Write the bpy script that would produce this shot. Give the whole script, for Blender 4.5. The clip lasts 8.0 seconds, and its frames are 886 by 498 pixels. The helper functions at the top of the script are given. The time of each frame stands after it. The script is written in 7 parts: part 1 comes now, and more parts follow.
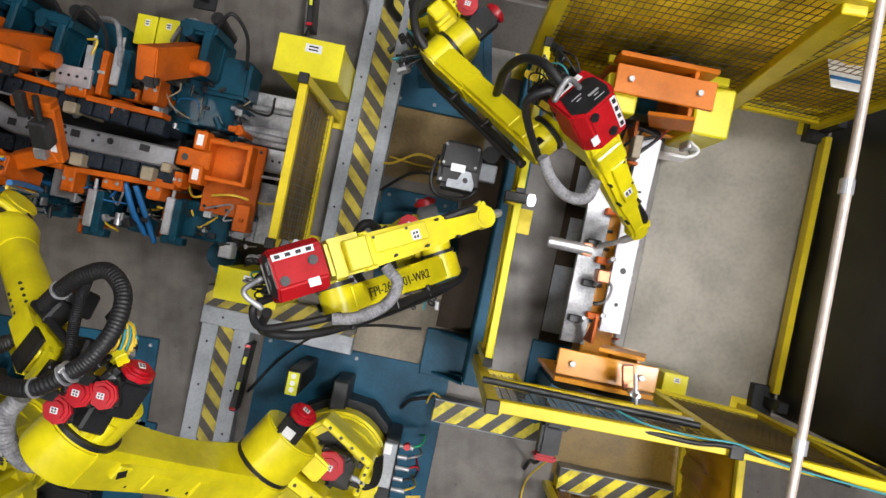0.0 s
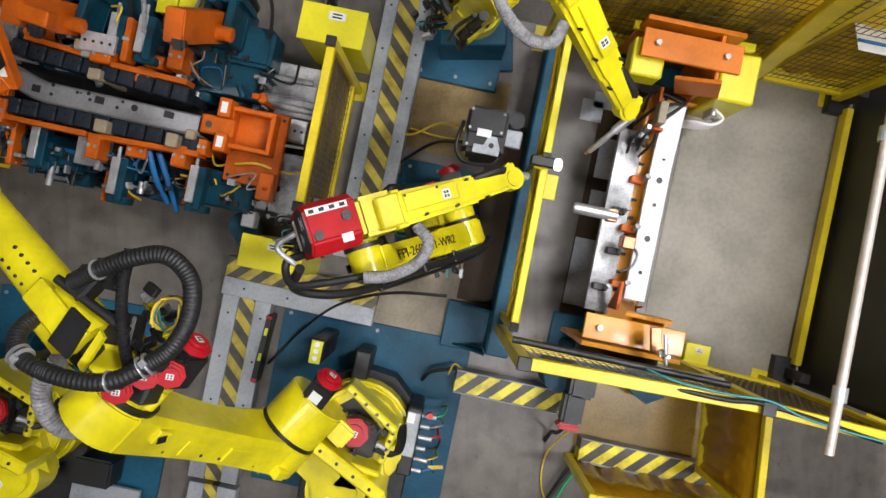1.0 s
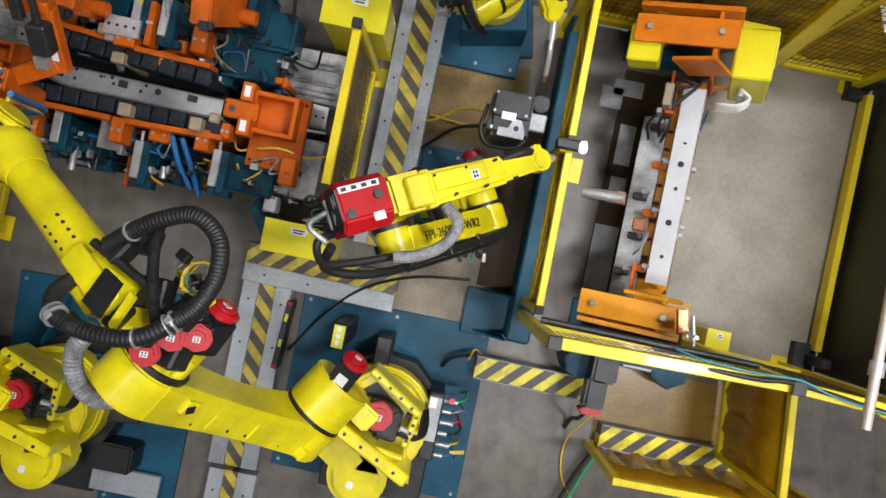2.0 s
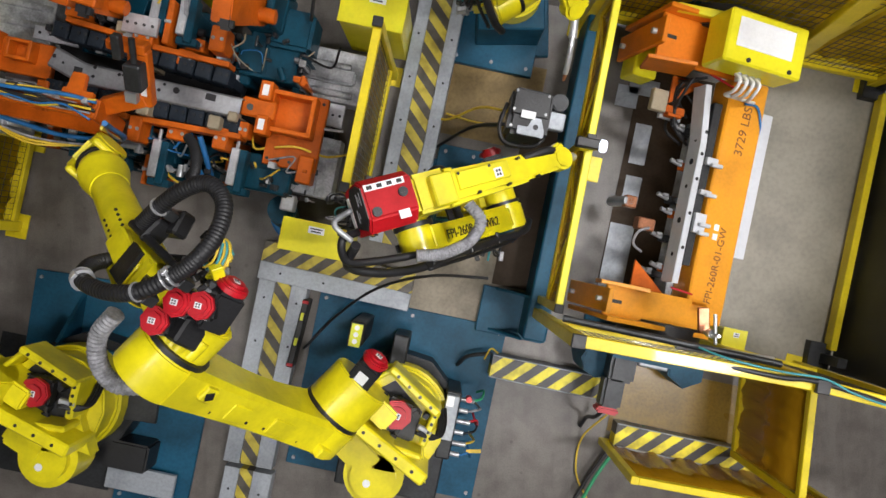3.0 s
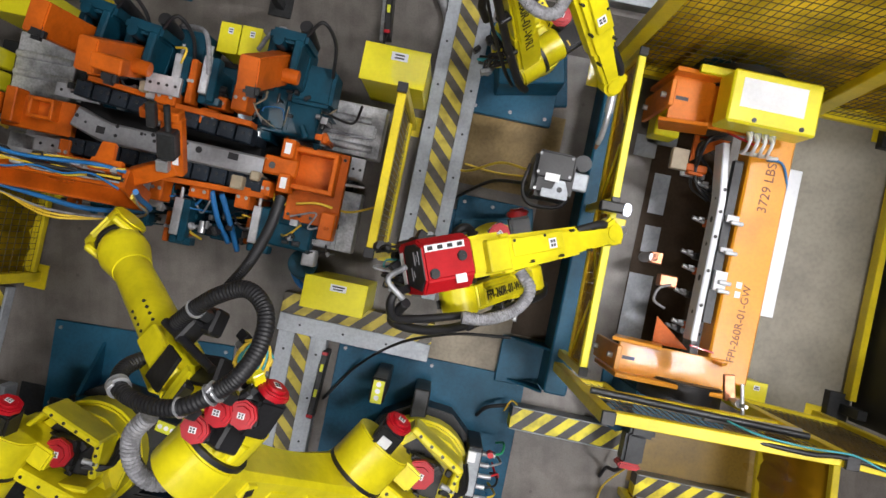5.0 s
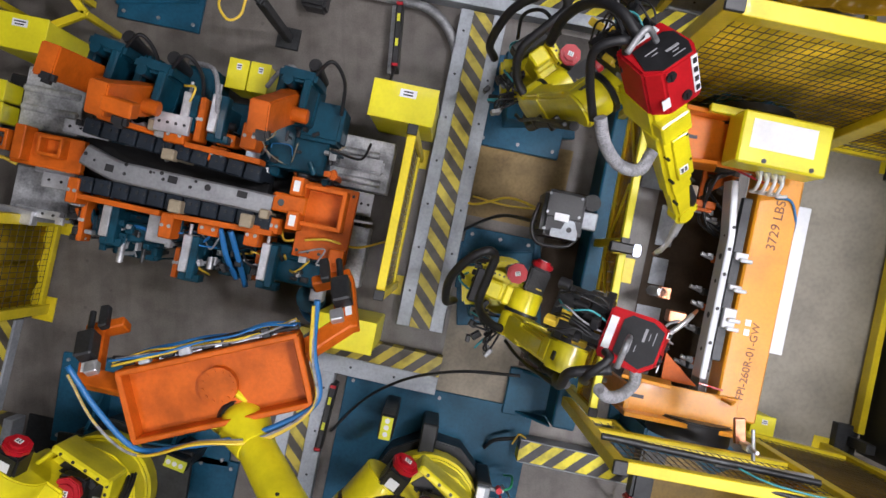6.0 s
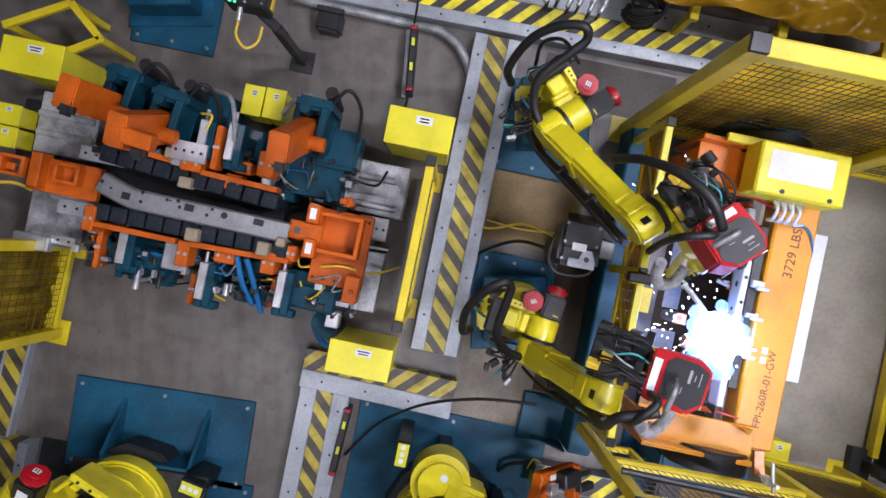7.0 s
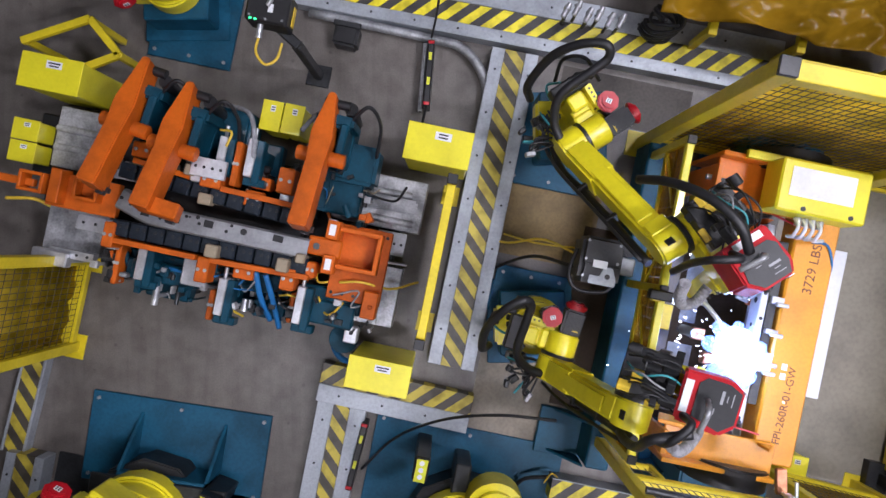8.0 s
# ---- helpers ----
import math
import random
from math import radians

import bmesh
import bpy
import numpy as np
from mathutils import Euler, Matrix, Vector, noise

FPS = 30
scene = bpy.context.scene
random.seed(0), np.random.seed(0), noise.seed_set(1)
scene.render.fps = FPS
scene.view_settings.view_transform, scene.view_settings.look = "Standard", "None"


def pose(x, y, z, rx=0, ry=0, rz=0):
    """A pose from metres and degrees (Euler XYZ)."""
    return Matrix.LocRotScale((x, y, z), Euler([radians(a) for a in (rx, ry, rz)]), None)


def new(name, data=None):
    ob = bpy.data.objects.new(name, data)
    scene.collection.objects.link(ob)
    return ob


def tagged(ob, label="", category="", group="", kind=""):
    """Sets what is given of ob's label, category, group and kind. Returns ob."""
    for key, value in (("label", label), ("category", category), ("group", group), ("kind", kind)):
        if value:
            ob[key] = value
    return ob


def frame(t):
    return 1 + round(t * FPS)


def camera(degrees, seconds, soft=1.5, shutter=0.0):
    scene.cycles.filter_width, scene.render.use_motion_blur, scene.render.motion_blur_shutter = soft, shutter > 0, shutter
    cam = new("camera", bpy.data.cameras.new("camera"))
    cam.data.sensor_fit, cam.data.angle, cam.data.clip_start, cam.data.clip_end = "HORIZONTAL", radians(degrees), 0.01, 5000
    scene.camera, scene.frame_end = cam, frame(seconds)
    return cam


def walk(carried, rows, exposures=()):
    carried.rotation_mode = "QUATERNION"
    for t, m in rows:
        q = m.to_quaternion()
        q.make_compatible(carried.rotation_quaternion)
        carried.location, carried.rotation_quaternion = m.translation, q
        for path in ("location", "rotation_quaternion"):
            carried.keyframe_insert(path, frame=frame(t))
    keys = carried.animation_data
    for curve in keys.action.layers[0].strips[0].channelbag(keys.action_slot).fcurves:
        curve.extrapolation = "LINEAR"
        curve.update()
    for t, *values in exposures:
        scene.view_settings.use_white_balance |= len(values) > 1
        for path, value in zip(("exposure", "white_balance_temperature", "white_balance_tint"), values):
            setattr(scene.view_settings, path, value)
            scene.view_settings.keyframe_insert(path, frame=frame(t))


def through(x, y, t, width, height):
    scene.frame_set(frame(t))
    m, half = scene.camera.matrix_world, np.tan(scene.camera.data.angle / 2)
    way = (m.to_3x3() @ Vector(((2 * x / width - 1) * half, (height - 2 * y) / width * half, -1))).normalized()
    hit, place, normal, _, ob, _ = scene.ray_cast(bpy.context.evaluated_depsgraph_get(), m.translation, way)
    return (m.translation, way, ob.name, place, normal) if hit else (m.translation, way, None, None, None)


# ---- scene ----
cam = camera(64.7, 8.0)
PATH = [
    (0, -0.0000, -0.0000, 5.1945, 0.063, 0.043, -0.000),
    (0.5, -0.0828, -0.1058, 5.1919, 0.013, -0.027, 0.020),
    (1, -0.1545, -0.2022, 5.1914, 0.005, 0.035, -0.004),
    (1.5, -0.2298, -0.2799, 5.1934, -0.024, 0.043, 0.008),
    (3, -0.4191, -0.3087, 5.1938, -0.023, -0.013, 0.056),
    (3.5, -0.4662, -0.2508, 5.1940, -0.018, -0.048, 0.068),
    (4, -0.5058, -0.1657, 5.1945, -0.008, -0.071, 0.056),
    (4.5, -0.5355, -0.0596, 5.1946, -0.003, -0.049, 0.038),
    (6, -0.6147, 0.2942, 5.1936, 0.034, 0.006, -0.026),
    (6.5, -0.6532, 0.3970, 5.1918, -0.024, 0.026, -0.027),
    (7, -0.7187, 0.4758, 5.1925, -0.047, 0.003, -0.019),
    (7.5, -0.7755, 0.5314, 5.1911, -0.005, 0.034, -0.029),
    (8, -0.8400, 0.5717, 5.1918, 0.036, 0.016, -0.045),
]
TINTS = [(0.0, 0.0, 6500, 10), (4.7, 0.0, 6500, 10), (5.8, 0.0, 6250, 14), (6.5, 0.0, 6200, 15), (6.8, 0.0, 5950, 19), (8.0, 0.0, 5950, 19)]
walk(cam, [(t, pose(x, y, z, rx, ry, rz)) for t, x, y, z, rx, ry, rz in PATH], TINTS)

# ---- light ----
world = bpy.data.worlds.new("world")
scene.world = world
world.use_nodes = True
world.node_tree.nodes["Background"].inputs["Color"].default_value = (0.80, 0.87, 1.0, 1)
world.node_tree.nodes["Background"].inputs["Strength"].default_value = 0.09
scene.view_settings.exposure = -0.14
CEIL = 8.6
# the 190 W lamp is added to light the amber screens from behind
LAMPS = ((-3.8, 2.4, 24), (-0.8, 3.2, 3), (3.2, 1.2, 310), (2.7, 3.6, 190), (-3.6, -1.8, 65), (-0.4, -2.2, 165), (3.2, -1.8, 275))
for lx, ly, watts in LAMPS:
    lamp = bpy.data.lights.new("high_bay", "AREA")
    lamp.shape, lamp.size, lamp.size_y, lamp.energy, lamp.color = "RECTANGLE", 1.3, 0.5, watts, (1.0, 0.98, 0.98)
    ob = new("high_bay", lamp)
    ob.matrix_basis = pose(lx, ly, CEIL - 0.35)


# ---- materials ----
def nodes_of(name):
    m = bpy.data.materials.new(name)
    m.use_nodes = True
    return m, m.node_tree.nodes, m.node_tree.links, m.node_tree.nodes["Principled BSDF"]


def ramp(nt, a, b, pa=0.35, pb=0.65):
    r = nt.new("ShaderNodeValToRGB")
    r.color_ramp.elements[0].position, r.color_ramp.elements[1].position = pa, pb
    r.color_ramp.elements[0].color, r.color_ramp.elements[1].color = (*a, 1), (*b, 1)
    return r


def surface(name, colour, rough=0.5, metal=0.0, stain=0.75, scale=5.0, fine=60.0, bump=0.15, spread=0.18, coat=0.0, world_space=False, gloss=0.5):
    """A worn surface: large soft stains, fine grain, relief and uneven gloss."""
    m, nt, ln, bsdf = nodes_of(name)
    co = nt.new("ShaderNodeNewGeometry") if world_space else nt.new("ShaderNodeTexCoord")
    out = co.outputs["Position"] if world_space else co.outputs["Object"]
    big, small = nt.new("ShaderNodeTexNoise"), nt.new("ShaderNodeTexNoise")
    big.inputs["Scale"].default_value, big.inputs["Detail"].default_value = scale, 6
    small.inputs["Scale"].default_value, small.inputs["Detail"].default_value = fine, 4
    ln.new(out, big.inputs["Vector"]), ln.new(out, small.inputs["Vector"])
    dark = tuple(c * stain for c in colour)
    r1 = ramp(nt, dark, colour, 0.34, 0.58)
    ln.new(big.outputs["Fac"], r1.inputs["Fac"])
    mix = nt.new("ShaderNodeMix")
    mix.data_type, mix.blend_type = "RGBA", "MULTIPLY"
    mix.inputs["Factor"].default_value = 1.0
    r2 = ramp(nt, (1 - spread,) * 3, (1, 1, 1), 0.3, 0.6)
    ln.new(small.outputs["Fac"], r2.inputs["Fac"])
    ln.new(r1.outputs["Color"], mix.inputs["A"]), ln.new(r2.outputs["Color"], mix.inputs["B"])
    ln.new(mix.outputs["Result"], bsdf.inputs["Base Color"])
    mr = nt.new("ShaderNodeMapRange")
    mr.inputs["To Min"].default_value, mr.inputs["To Max"].default_value = min(1, rough + 0.12), max(0.04, rough - 0.12)
    ln.new(big.outputs["Fac"], mr.inputs["Value"]), ln.new(mr.outputs["Result"], bsdf.inputs["Roughness"])
    bsdf.inputs["Metallic"].default_value = metal
    bsdf.inputs["Coat Weight"].default_value = coat
    bsdf.inputs["Specular IOR Level"].default_value = gloss
    if bump:
        bp = nt.new("ShaderNodeBump")
        bp.inputs["Strength"].default_value, bp.inputs["Distance"].default_value = bump, 0.01
        ln.new(small.outputs["Fac"], bp.inputs["Height"]), ln.new(bp.outputs["Normal"], bsdf.inputs["Normal"])
    return m


def striped(name, first, second, period, angle, rough=0.5):
    """Two colours in even slanting bands, worn and scuffed."""
    m, nt, ln, bsdf = nodes_of(name)
    co = nt.new("ShaderNodeTexCoord")
    mp = nt.new("ShaderNodeMapping")
    mp.inputs["Rotation"].default_value = (0, 0, radians(angle))
    ln.new(co.outputs["Object"], mp.inputs["Vector"])
    sep = nt.new("ShaderNodeSeparateXYZ")
    ln.new(mp.outputs["Vector"], sep.inputs["Vector"])
    div = nt.new("ShaderNodeMath")
    div.operation = "DIVIDE"
    div.inputs[1].default_value = period
    fr = nt.new("ShaderNodeMath")
    fr.operation = "FRACT"
    gt = nt.new("ShaderNodeMath")
    gt.operation = "GREATER_THAN"
    gt.inputs[1].default_value = 0.5
    ln.new(sep.outputs["X"], div.inputs[0]), ln.new(div.outputs[0], fr.inputs[0]), ln.new(fr.outputs[0], gt.inputs[0])
    mix = nt.new("ShaderNodeMix")
    mix.data_type = "RGBA"
    mix.inputs["A"].default_value, mix.inputs["B"].default_value = (*first, 1), (*second, 1)
    ln.new(gt.outputs[0], mix.inputs["Factor"])
    nz = nt.new("ShaderNodeTexNoise")
    nz.inputs["Scale"].default_value, nz.inputs["Detail"].default_value = 9, 8
    ln.new(co.outputs["Object"], nz.inputs["Vector"])
    rp = ramp(nt, (0.6, 0.58, 0.55), (1, 1, 1), 0.36, 0.55)
    ln.new(nz.outputs["Fac"], rp.inputs["Fac"])
    mul = nt.new("ShaderNodeMix")
    mul.data_type, mul.blend_type = "RGBA", "MULTIPLY"
    mul.inputs["Factor"].default_value = 1
    ln.new(mix.outputs["Result"], mul.inputs["A"]), ln.new(rp.outputs["Color"], mul.inputs["B"])
    ln.new(mul.outputs["Result"], bsdf.inputs["Base Color"])
    bsdf.inputs["Roughness"].default_value = rough
    return m


def concrete(name):
    """Ground slab: cloudy grey-brown concrete with trowel marks, dark drips and joints."""
    m, nt, ln, bsdf = nodes_of(name)
    co = nt.new("ShaderNodeNewGeometry")
    ns = []
    for sc, de in ((0.55, 6), (7.0, 9), (90, 3)):
        n = nt.new("ShaderNodeTexNoise")
        n.inputs["Scale"].default_value, n.inputs["Detail"].default_value = sc, de
        ln.new(co.outputs["Position"], n.inputs["Vector"])
        ns.append(n)
    r1 = ramp(nt, (0.128, 0.115, 0.103), (0.186, 0.167, 0.150), 0.3, 0.7)
    ln.new(ns[0].outputs["Fac"], r1.inputs["Fac"])
    r2 = ramp(nt, (0.74, 0.72, 0.71), (1, 1, 1), 0.34, 0.58)
    ln.new(ns[1].outputs["Fac"], r2.inputs["Fac"])
    r3 = ramp(nt, (0.82, 0.82, 0.82), (1, 1, 1), 0.3, 0.6)
    ln.new(ns[2].outputs["Fac"], r3.inputs["Fac"])
    last = r1.outputs["Color"]
    for r in (r2, r3):
        mul = nt.new("ShaderNodeMix")
        mul.data_type, mul.blend_type = "RGBA", "MULTIPLY"
        mul.inputs["Factor"].default_value = 1
        ln.new(last, mul.inputs["A"]), ln.new(r.outputs["Color"], mul.inputs["B"])
        last = mul.outputs["Result"]
    mp = nt.new("ShaderNodeMapping")
    mp.inputs["Scale"].default_value, mp.inputs["Rotation"].default_value = (9.0, 0.8, 1.0), (0, 0, radians(12))
    sc = nt.new("ShaderNodeTexNoise")
    sc.inputs["Scale"].default_value, sc.inputs["Detail"].default_value = 1.6, 8
    ln.new(co.outputs["Position"], mp.inputs["Vector"]), ln.new(mp.outputs["Vector"], sc.inputs["Vector"])
    rs = ramp(nt, (0.72, 0.70, 0.69), (1, 1, 1), 0.36, 0.50)
    ln.new(sc.outputs["Fac"], rs.inputs["Fac"])
    mul = nt.new("ShaderNodeMix")
    mul.data_type, mul.blend_type = "RGBA", "MULTIPLY"
    mul.inputs["Factor"].default_value = 0.4
    ln.new(last, mul.inputs["A"]), ln.new(rs.outputs["Color"], mul.inputs["B"])
    last = mul.outputs["Result"]
    vor = nt.new("ShaderNodeTexVoronoi")
    vor.inputs["Scale"].default_value = 5.5
    ln.new(co.outputs["Position"], vor.inputs["Vector"])
    rv = ramp(nt, (0.45, 0.42, 0.40), (1, 1, 1), 0.05, 0.09)
    ln.new(vor.outputs["Distance"], rv.inputs["Fac"])
    mul = nt.new("ShaderNodeMix")
    mul.data_type, mul.blend_type = "RGBA", "MULTIPLY"
    mul.inputs["Factor"].default_value = 0.5
    ln.new(last, mul.inputs["A"]), ln.new(rv.outputs["Color"], mul.inputs["B"])
    ln.new(mul.outputs["Result"], bsdf.inputs["Base Color"])
    mr = nt.new("ShaderNodeMapRange")
    mr.inputs["To Min"].default_value, mr.inputs["To Max"].default_value = 0.55, 0.24
    ln.new(ns[0].outputs["Fac"], mr.inputs["Value"]), ln.new(mr.outputs["Result"], bsdf.inputs["Roughness"])
    bp = nt.new("ShaderNodeBump")
    bp.inputs["Strength"].default_value, bp.inputs["Distance"].default_value = 0.12, 0.01
    ln.new(ns[2].outputs["Fac"], bp.inputs["Height"]), ln.new(bp.outputs["Normal"], bsdf.inputs["Normal"])
    return m


def glowing(name, colour, strength):
    m, nt, ln, bsdf = nodes_of(name)
    bsdf.inputs["Base Color"].default_value = (*colour, 1)
    bsdf.inputs["Emission Color"].default_value = (*colour, 1)
    bsdf.inputs["Emission Strength"].default_value = strength
    return m


CONCRETE = concrete("concrete")
ROBOT = surface("robot_yellow", (0.83, 0.72, 0.011), 0.34, 0, 0.72, 3.5, 40, 0.05, 0.06, 0.25)
SAFETY = surface("safety_yellow", (0.74, 0.58, 0.008), 0.42, 0, 0.8, 3, 45, 0.08, 0.1, 0.15)
BOXY = surface("box_yellow", (0.79, 0.71, 0.012), 0.4, 0, 0.88, 3, 45, 0.05, 0.06, 0.2)
ORANGE = surface("fixture_orange", (0.60, 0.118, 0.006), 0.48, 0, 0.62, 5, 50, 0.1, 0.12, 0.0, gloss=0.25)
ENDO = surface("end_orange", (0.70, 0.190, 0.008), 0.42, 0, 0.68, 3, 50, 0.08, 0.1, 0.0, gloss=0.3)
BEAMO = surface("frame_orange", (0.78, 0.32, 0.016), 0.34, 0, 0.75, 3, 50, 0.08, 0.1, 0.08)
BLUE = surface("base_blue", (0.010, 0.092, 0.165), 0.5, 0, 0.55, 3.2, 40, 0.1, 0.2, 0.0, gloss=0.28)
FBLUE = surface("fixture_blue", (0.005, 0.055, 0.090), 0.46, 0, 0.5, 5, 50, 0.1, 0.2, 0.1, gloss=0.2)
RED = surface("motor_red", (0.50, 0.008, 0.018), 0.38, 0, 0.8, 8, 60, 0.05, 0.1, 0.2)
FEEDRED = surface("feeder_red", (0.46, 0.007, 0.012), 0.58, 0, 0.75, 6, 60, 0.05, 0.1, 0.0, gloss=0.25)
BLACK = surface("black_plastic", (0.016, 0.016, 0.018), 0.45, 0, 0.6, 8, 60, 0.15, 0.25)
DARK = surface("dark_steel", (0.045, 0.047, 0.05), 0.45, 0.5, 0.6, 6, 50, 0.12, 0.25)
WIRE = surface("mesh_wire", (0.085, 0.066, 0.032), 0.45, 0.2, 0.7, 6, 60, 0.05, 0.2)
NYLON = surface("nylon_block", (0.022, 0.030, 0.042), 0.4, 0, 0.55, 9, 70, 0.15, 0.3, gloss=0.2)
RUBBER = surface("rubber_hose", (0.014, 0.014, 0.016), 0.5, 0, 0.7, 10, 80, 0.1, 0.2)
STEEL = surface("bare_steel", (0.50, 0.51, 0.53), 0.46, 0.5, 0.40, 5, 60, 0.12, 0.25)
DECK = surface("scuffed_deck", (0.60, 0.61, 0.63), 0.40, 0.35, 0.42, 7, 60, 0.12, 0.3)
PART = surface("stamped_steel", (0.42, 0.43, 0.45), 0.36, 0.7, 0.72, 5, 60, 0.08, 0.15)
RAIL = surface("grey_rail", (0.40, 0.43, 0.47), 0.45, 0.25, 0.7, 4, 50, 0.1, 0.18)
ALU = surface("aluminium", (0.62, 0.63, 0.66), 0.34, 0.6, 0.62, 6, 60, 0.06, 0.15)
WHITE = surface("white_paint", (0.80, 0.81, 0.83), 0.4, 0, 0.9, 5, 60, 0.03, 0.06)
LIGHTGREY = surface("light_grey_panel", (0.60, 0.62, 0.66), 0.4, 0.1, 0.88, 3, 50, 0.03, 0.06)
SLEEVE = surface("hose_sleeve", (0.33, 0.33, 0.35), 0.75, 0, 0.55, 22, 90, 0.5, 0.3)
COPPER = surface("copper", (0.62, 0.27, 0.15), 0.35, 0.8, 0.6, 9, 60, 0.1, 0.2)
BLUEHOSE = surface("blue_hose", (0.02, 0.16, 0.42), 0.4, 0, 0.8, 9, 60, 0.05, 0.1)
YCABLE = surface("yellow_cable", (0.75, 0.52, 0.04), 0.45, 0, 0.85, 9, 60, 0.05, 0.1)
LEMON = surface("lemon_label", (0.72, 0.74, 0.03), 0.5, 0, 0.85, 9, 60, 0.03, 0.1)
GREEN = surface("green_cable", (0.03, 0.38, 0.16), 0.45, 0, 0.8, 9, 60, 0.05, 0.1)
TEAL = surface("teal_cable", (0.05, 0.30, 0.33), 0.45, 0, 0.8, 9, 60, 0.05, 0.1)
# amber light on the concrete, put into a brown colour
BROWN = surface("brown_plate", (0.27, 0.185, 0.075), 0.5, 0.0, 0.55, 2.4, 45, 0.1, 0.2, 0.0, True, gloss=0.25)
# shade on the floor, put into a dark brown colour
SHADEBROWN = surface("shade_brown_sheet", (0.055, 0.036, 0.022), 0.55, 0.0, 0.6, 1.8, 45, 0.1, 0.2, 0.0, True, gloss=0.15)
CAGEFLOOR = surface("cage_floor", (0.27, 0.245, 0.195), 0.45, 0.0, 0.74, 2.4, 30, 0.1, 0.15, 0, True)
CURTAIN = surface("black_curtain", (0.012, 0.013, 0.016), 0.5, 0, 0.6, 1.6, 20, 0.08, 0.2)
# amber light that falls on the floor, put into the sheet's colour
AMBERTINT = surface("amber_light_floor", (0.30, 0.185, 0.03), 0.32, 0.0, 0.6, 2.2, 45, 0.1, 0.2, 0.1, True)
PRINT = surface("pale_print", (0.32, 0.32, 0.34), 0.5, 0, 0.8, 30, 90, 0, 0.2)
PALEPIPE = surface("pale_pipe", (0.60, 0.52, 0.46), 0.4, 0.3, 0.75, 7, 60, 0.05, 0.15)
TANFLOOR = surface("tan_floor", (0.31, 0.265, 0.20), 0.5, 0.0, 0.60, 2.6, 40, 0.1, 0.18, 0.0, True, gloss=0.3)
DARKFLOOR = surface("dark_floor", (0.085, 0.073, 0.062), 0.5, 0.0, 0.6, 2.0, 45, 0.1, 0.2, 0.0, True, gloss=0.25)
TAN = surface("tan_plate", (0.34, 0.28, 0.19), 0.5, 0, 0.8, 7, 60, 0.08, 0.12)
HAZARD = striped("hazard_paint", (0.56, 0.45, 0.05), (0.085, 0.075, 0.06), 0.118, 45, 0.45)
HAZARDB = striped("hazard_paint_fresh", (0.88, 0.76, 0.02), (0.055, 0.052, 0.05), 0.118, 45, 0.4)
INK = surface("stencil_ink", (0.02, 0.02, 0.02), 0.6, 0, 0.8, 20, 90, 0, 0.2)
PALEINK = surface("worn_ink", (0.20, 0.07, 0.025), 0.6, 0, 0.7, 20, 90, 0, 0.3)
CEILING = surface("ceiling_paint", (0.22, 0.22, 0.22), 0.8, 0, 0.85, 0.6, 20, 0, 0.1)
LAMPGLOW = glowing("lamp_glow", (1.0, 0.97, 0.92), 6.0)
SENSORGLOW = glowing("sensor_glow", (0.78, 0.82, 1.0), 3.0)
GREENLED = glowing("green_led", (0.05, 1.0, 0.3), 2.0)
ARC = glowing("arc_glow", (0.36, 0.52, 1.0), 26.0)
# bloom round the arc, imitated by a half transparent emitting material
HALO = glowing("arc_bloom_glow", (0.32, 0.52, 1.0), 1.6)
hn, hl = HALO.node_tree.nodes, HALO.node_tree.links
clear, blend = hn.new("ShaderNodeBsdfTransparent"), hn.new("ShaderNodeMixShader")
blend.inputs["Fac"].default_value = 0.28
hl.new(clear.outputs["BSDF"], blend.inputs[1]), hl.new(hn["Principled BSDF"].outputs["BSDF"], blend.inputs[2])
hl.new(blend.outputs["Shader"], hn["Material Output"].inputs["Surface"])
SPARK = glowing("spark_glow", (0.90, 0.92, 1.0), 14.0)


def amber_sheet(name, colour, through):
    m, nt, ln, bsdf = nodes_of(name)
    bsdf.inputs["Base Color"].default_value = (*colour, 1)
    bsdf.inputs["Roughness"].default_value = 0.18
    bsdf.inputs["Transmission Weight"].default_value = through
    bsdf.inputs["IOR"].default_value = 1.2
    co, nz, bp = nt.new("ShaderNodeTexCoord"), nt.new("ShaderNodeTexNoise"), nt.new("ShaderNodeBump")
    nz.inputs["Scale"].default_value = 5
    bp.inputs["Strength"].default_value, bp.inputs["Distance"].default_value = 0.4, 0.05
    ln.new(co.outputs["Object"], nz.inputs["Vector"]), ln.new(nz.outputs["Fac"], bp.inputs["Height"]), ln.new(bp.outputs["Normal"], bsdf.inputs["Normal"])
    return m


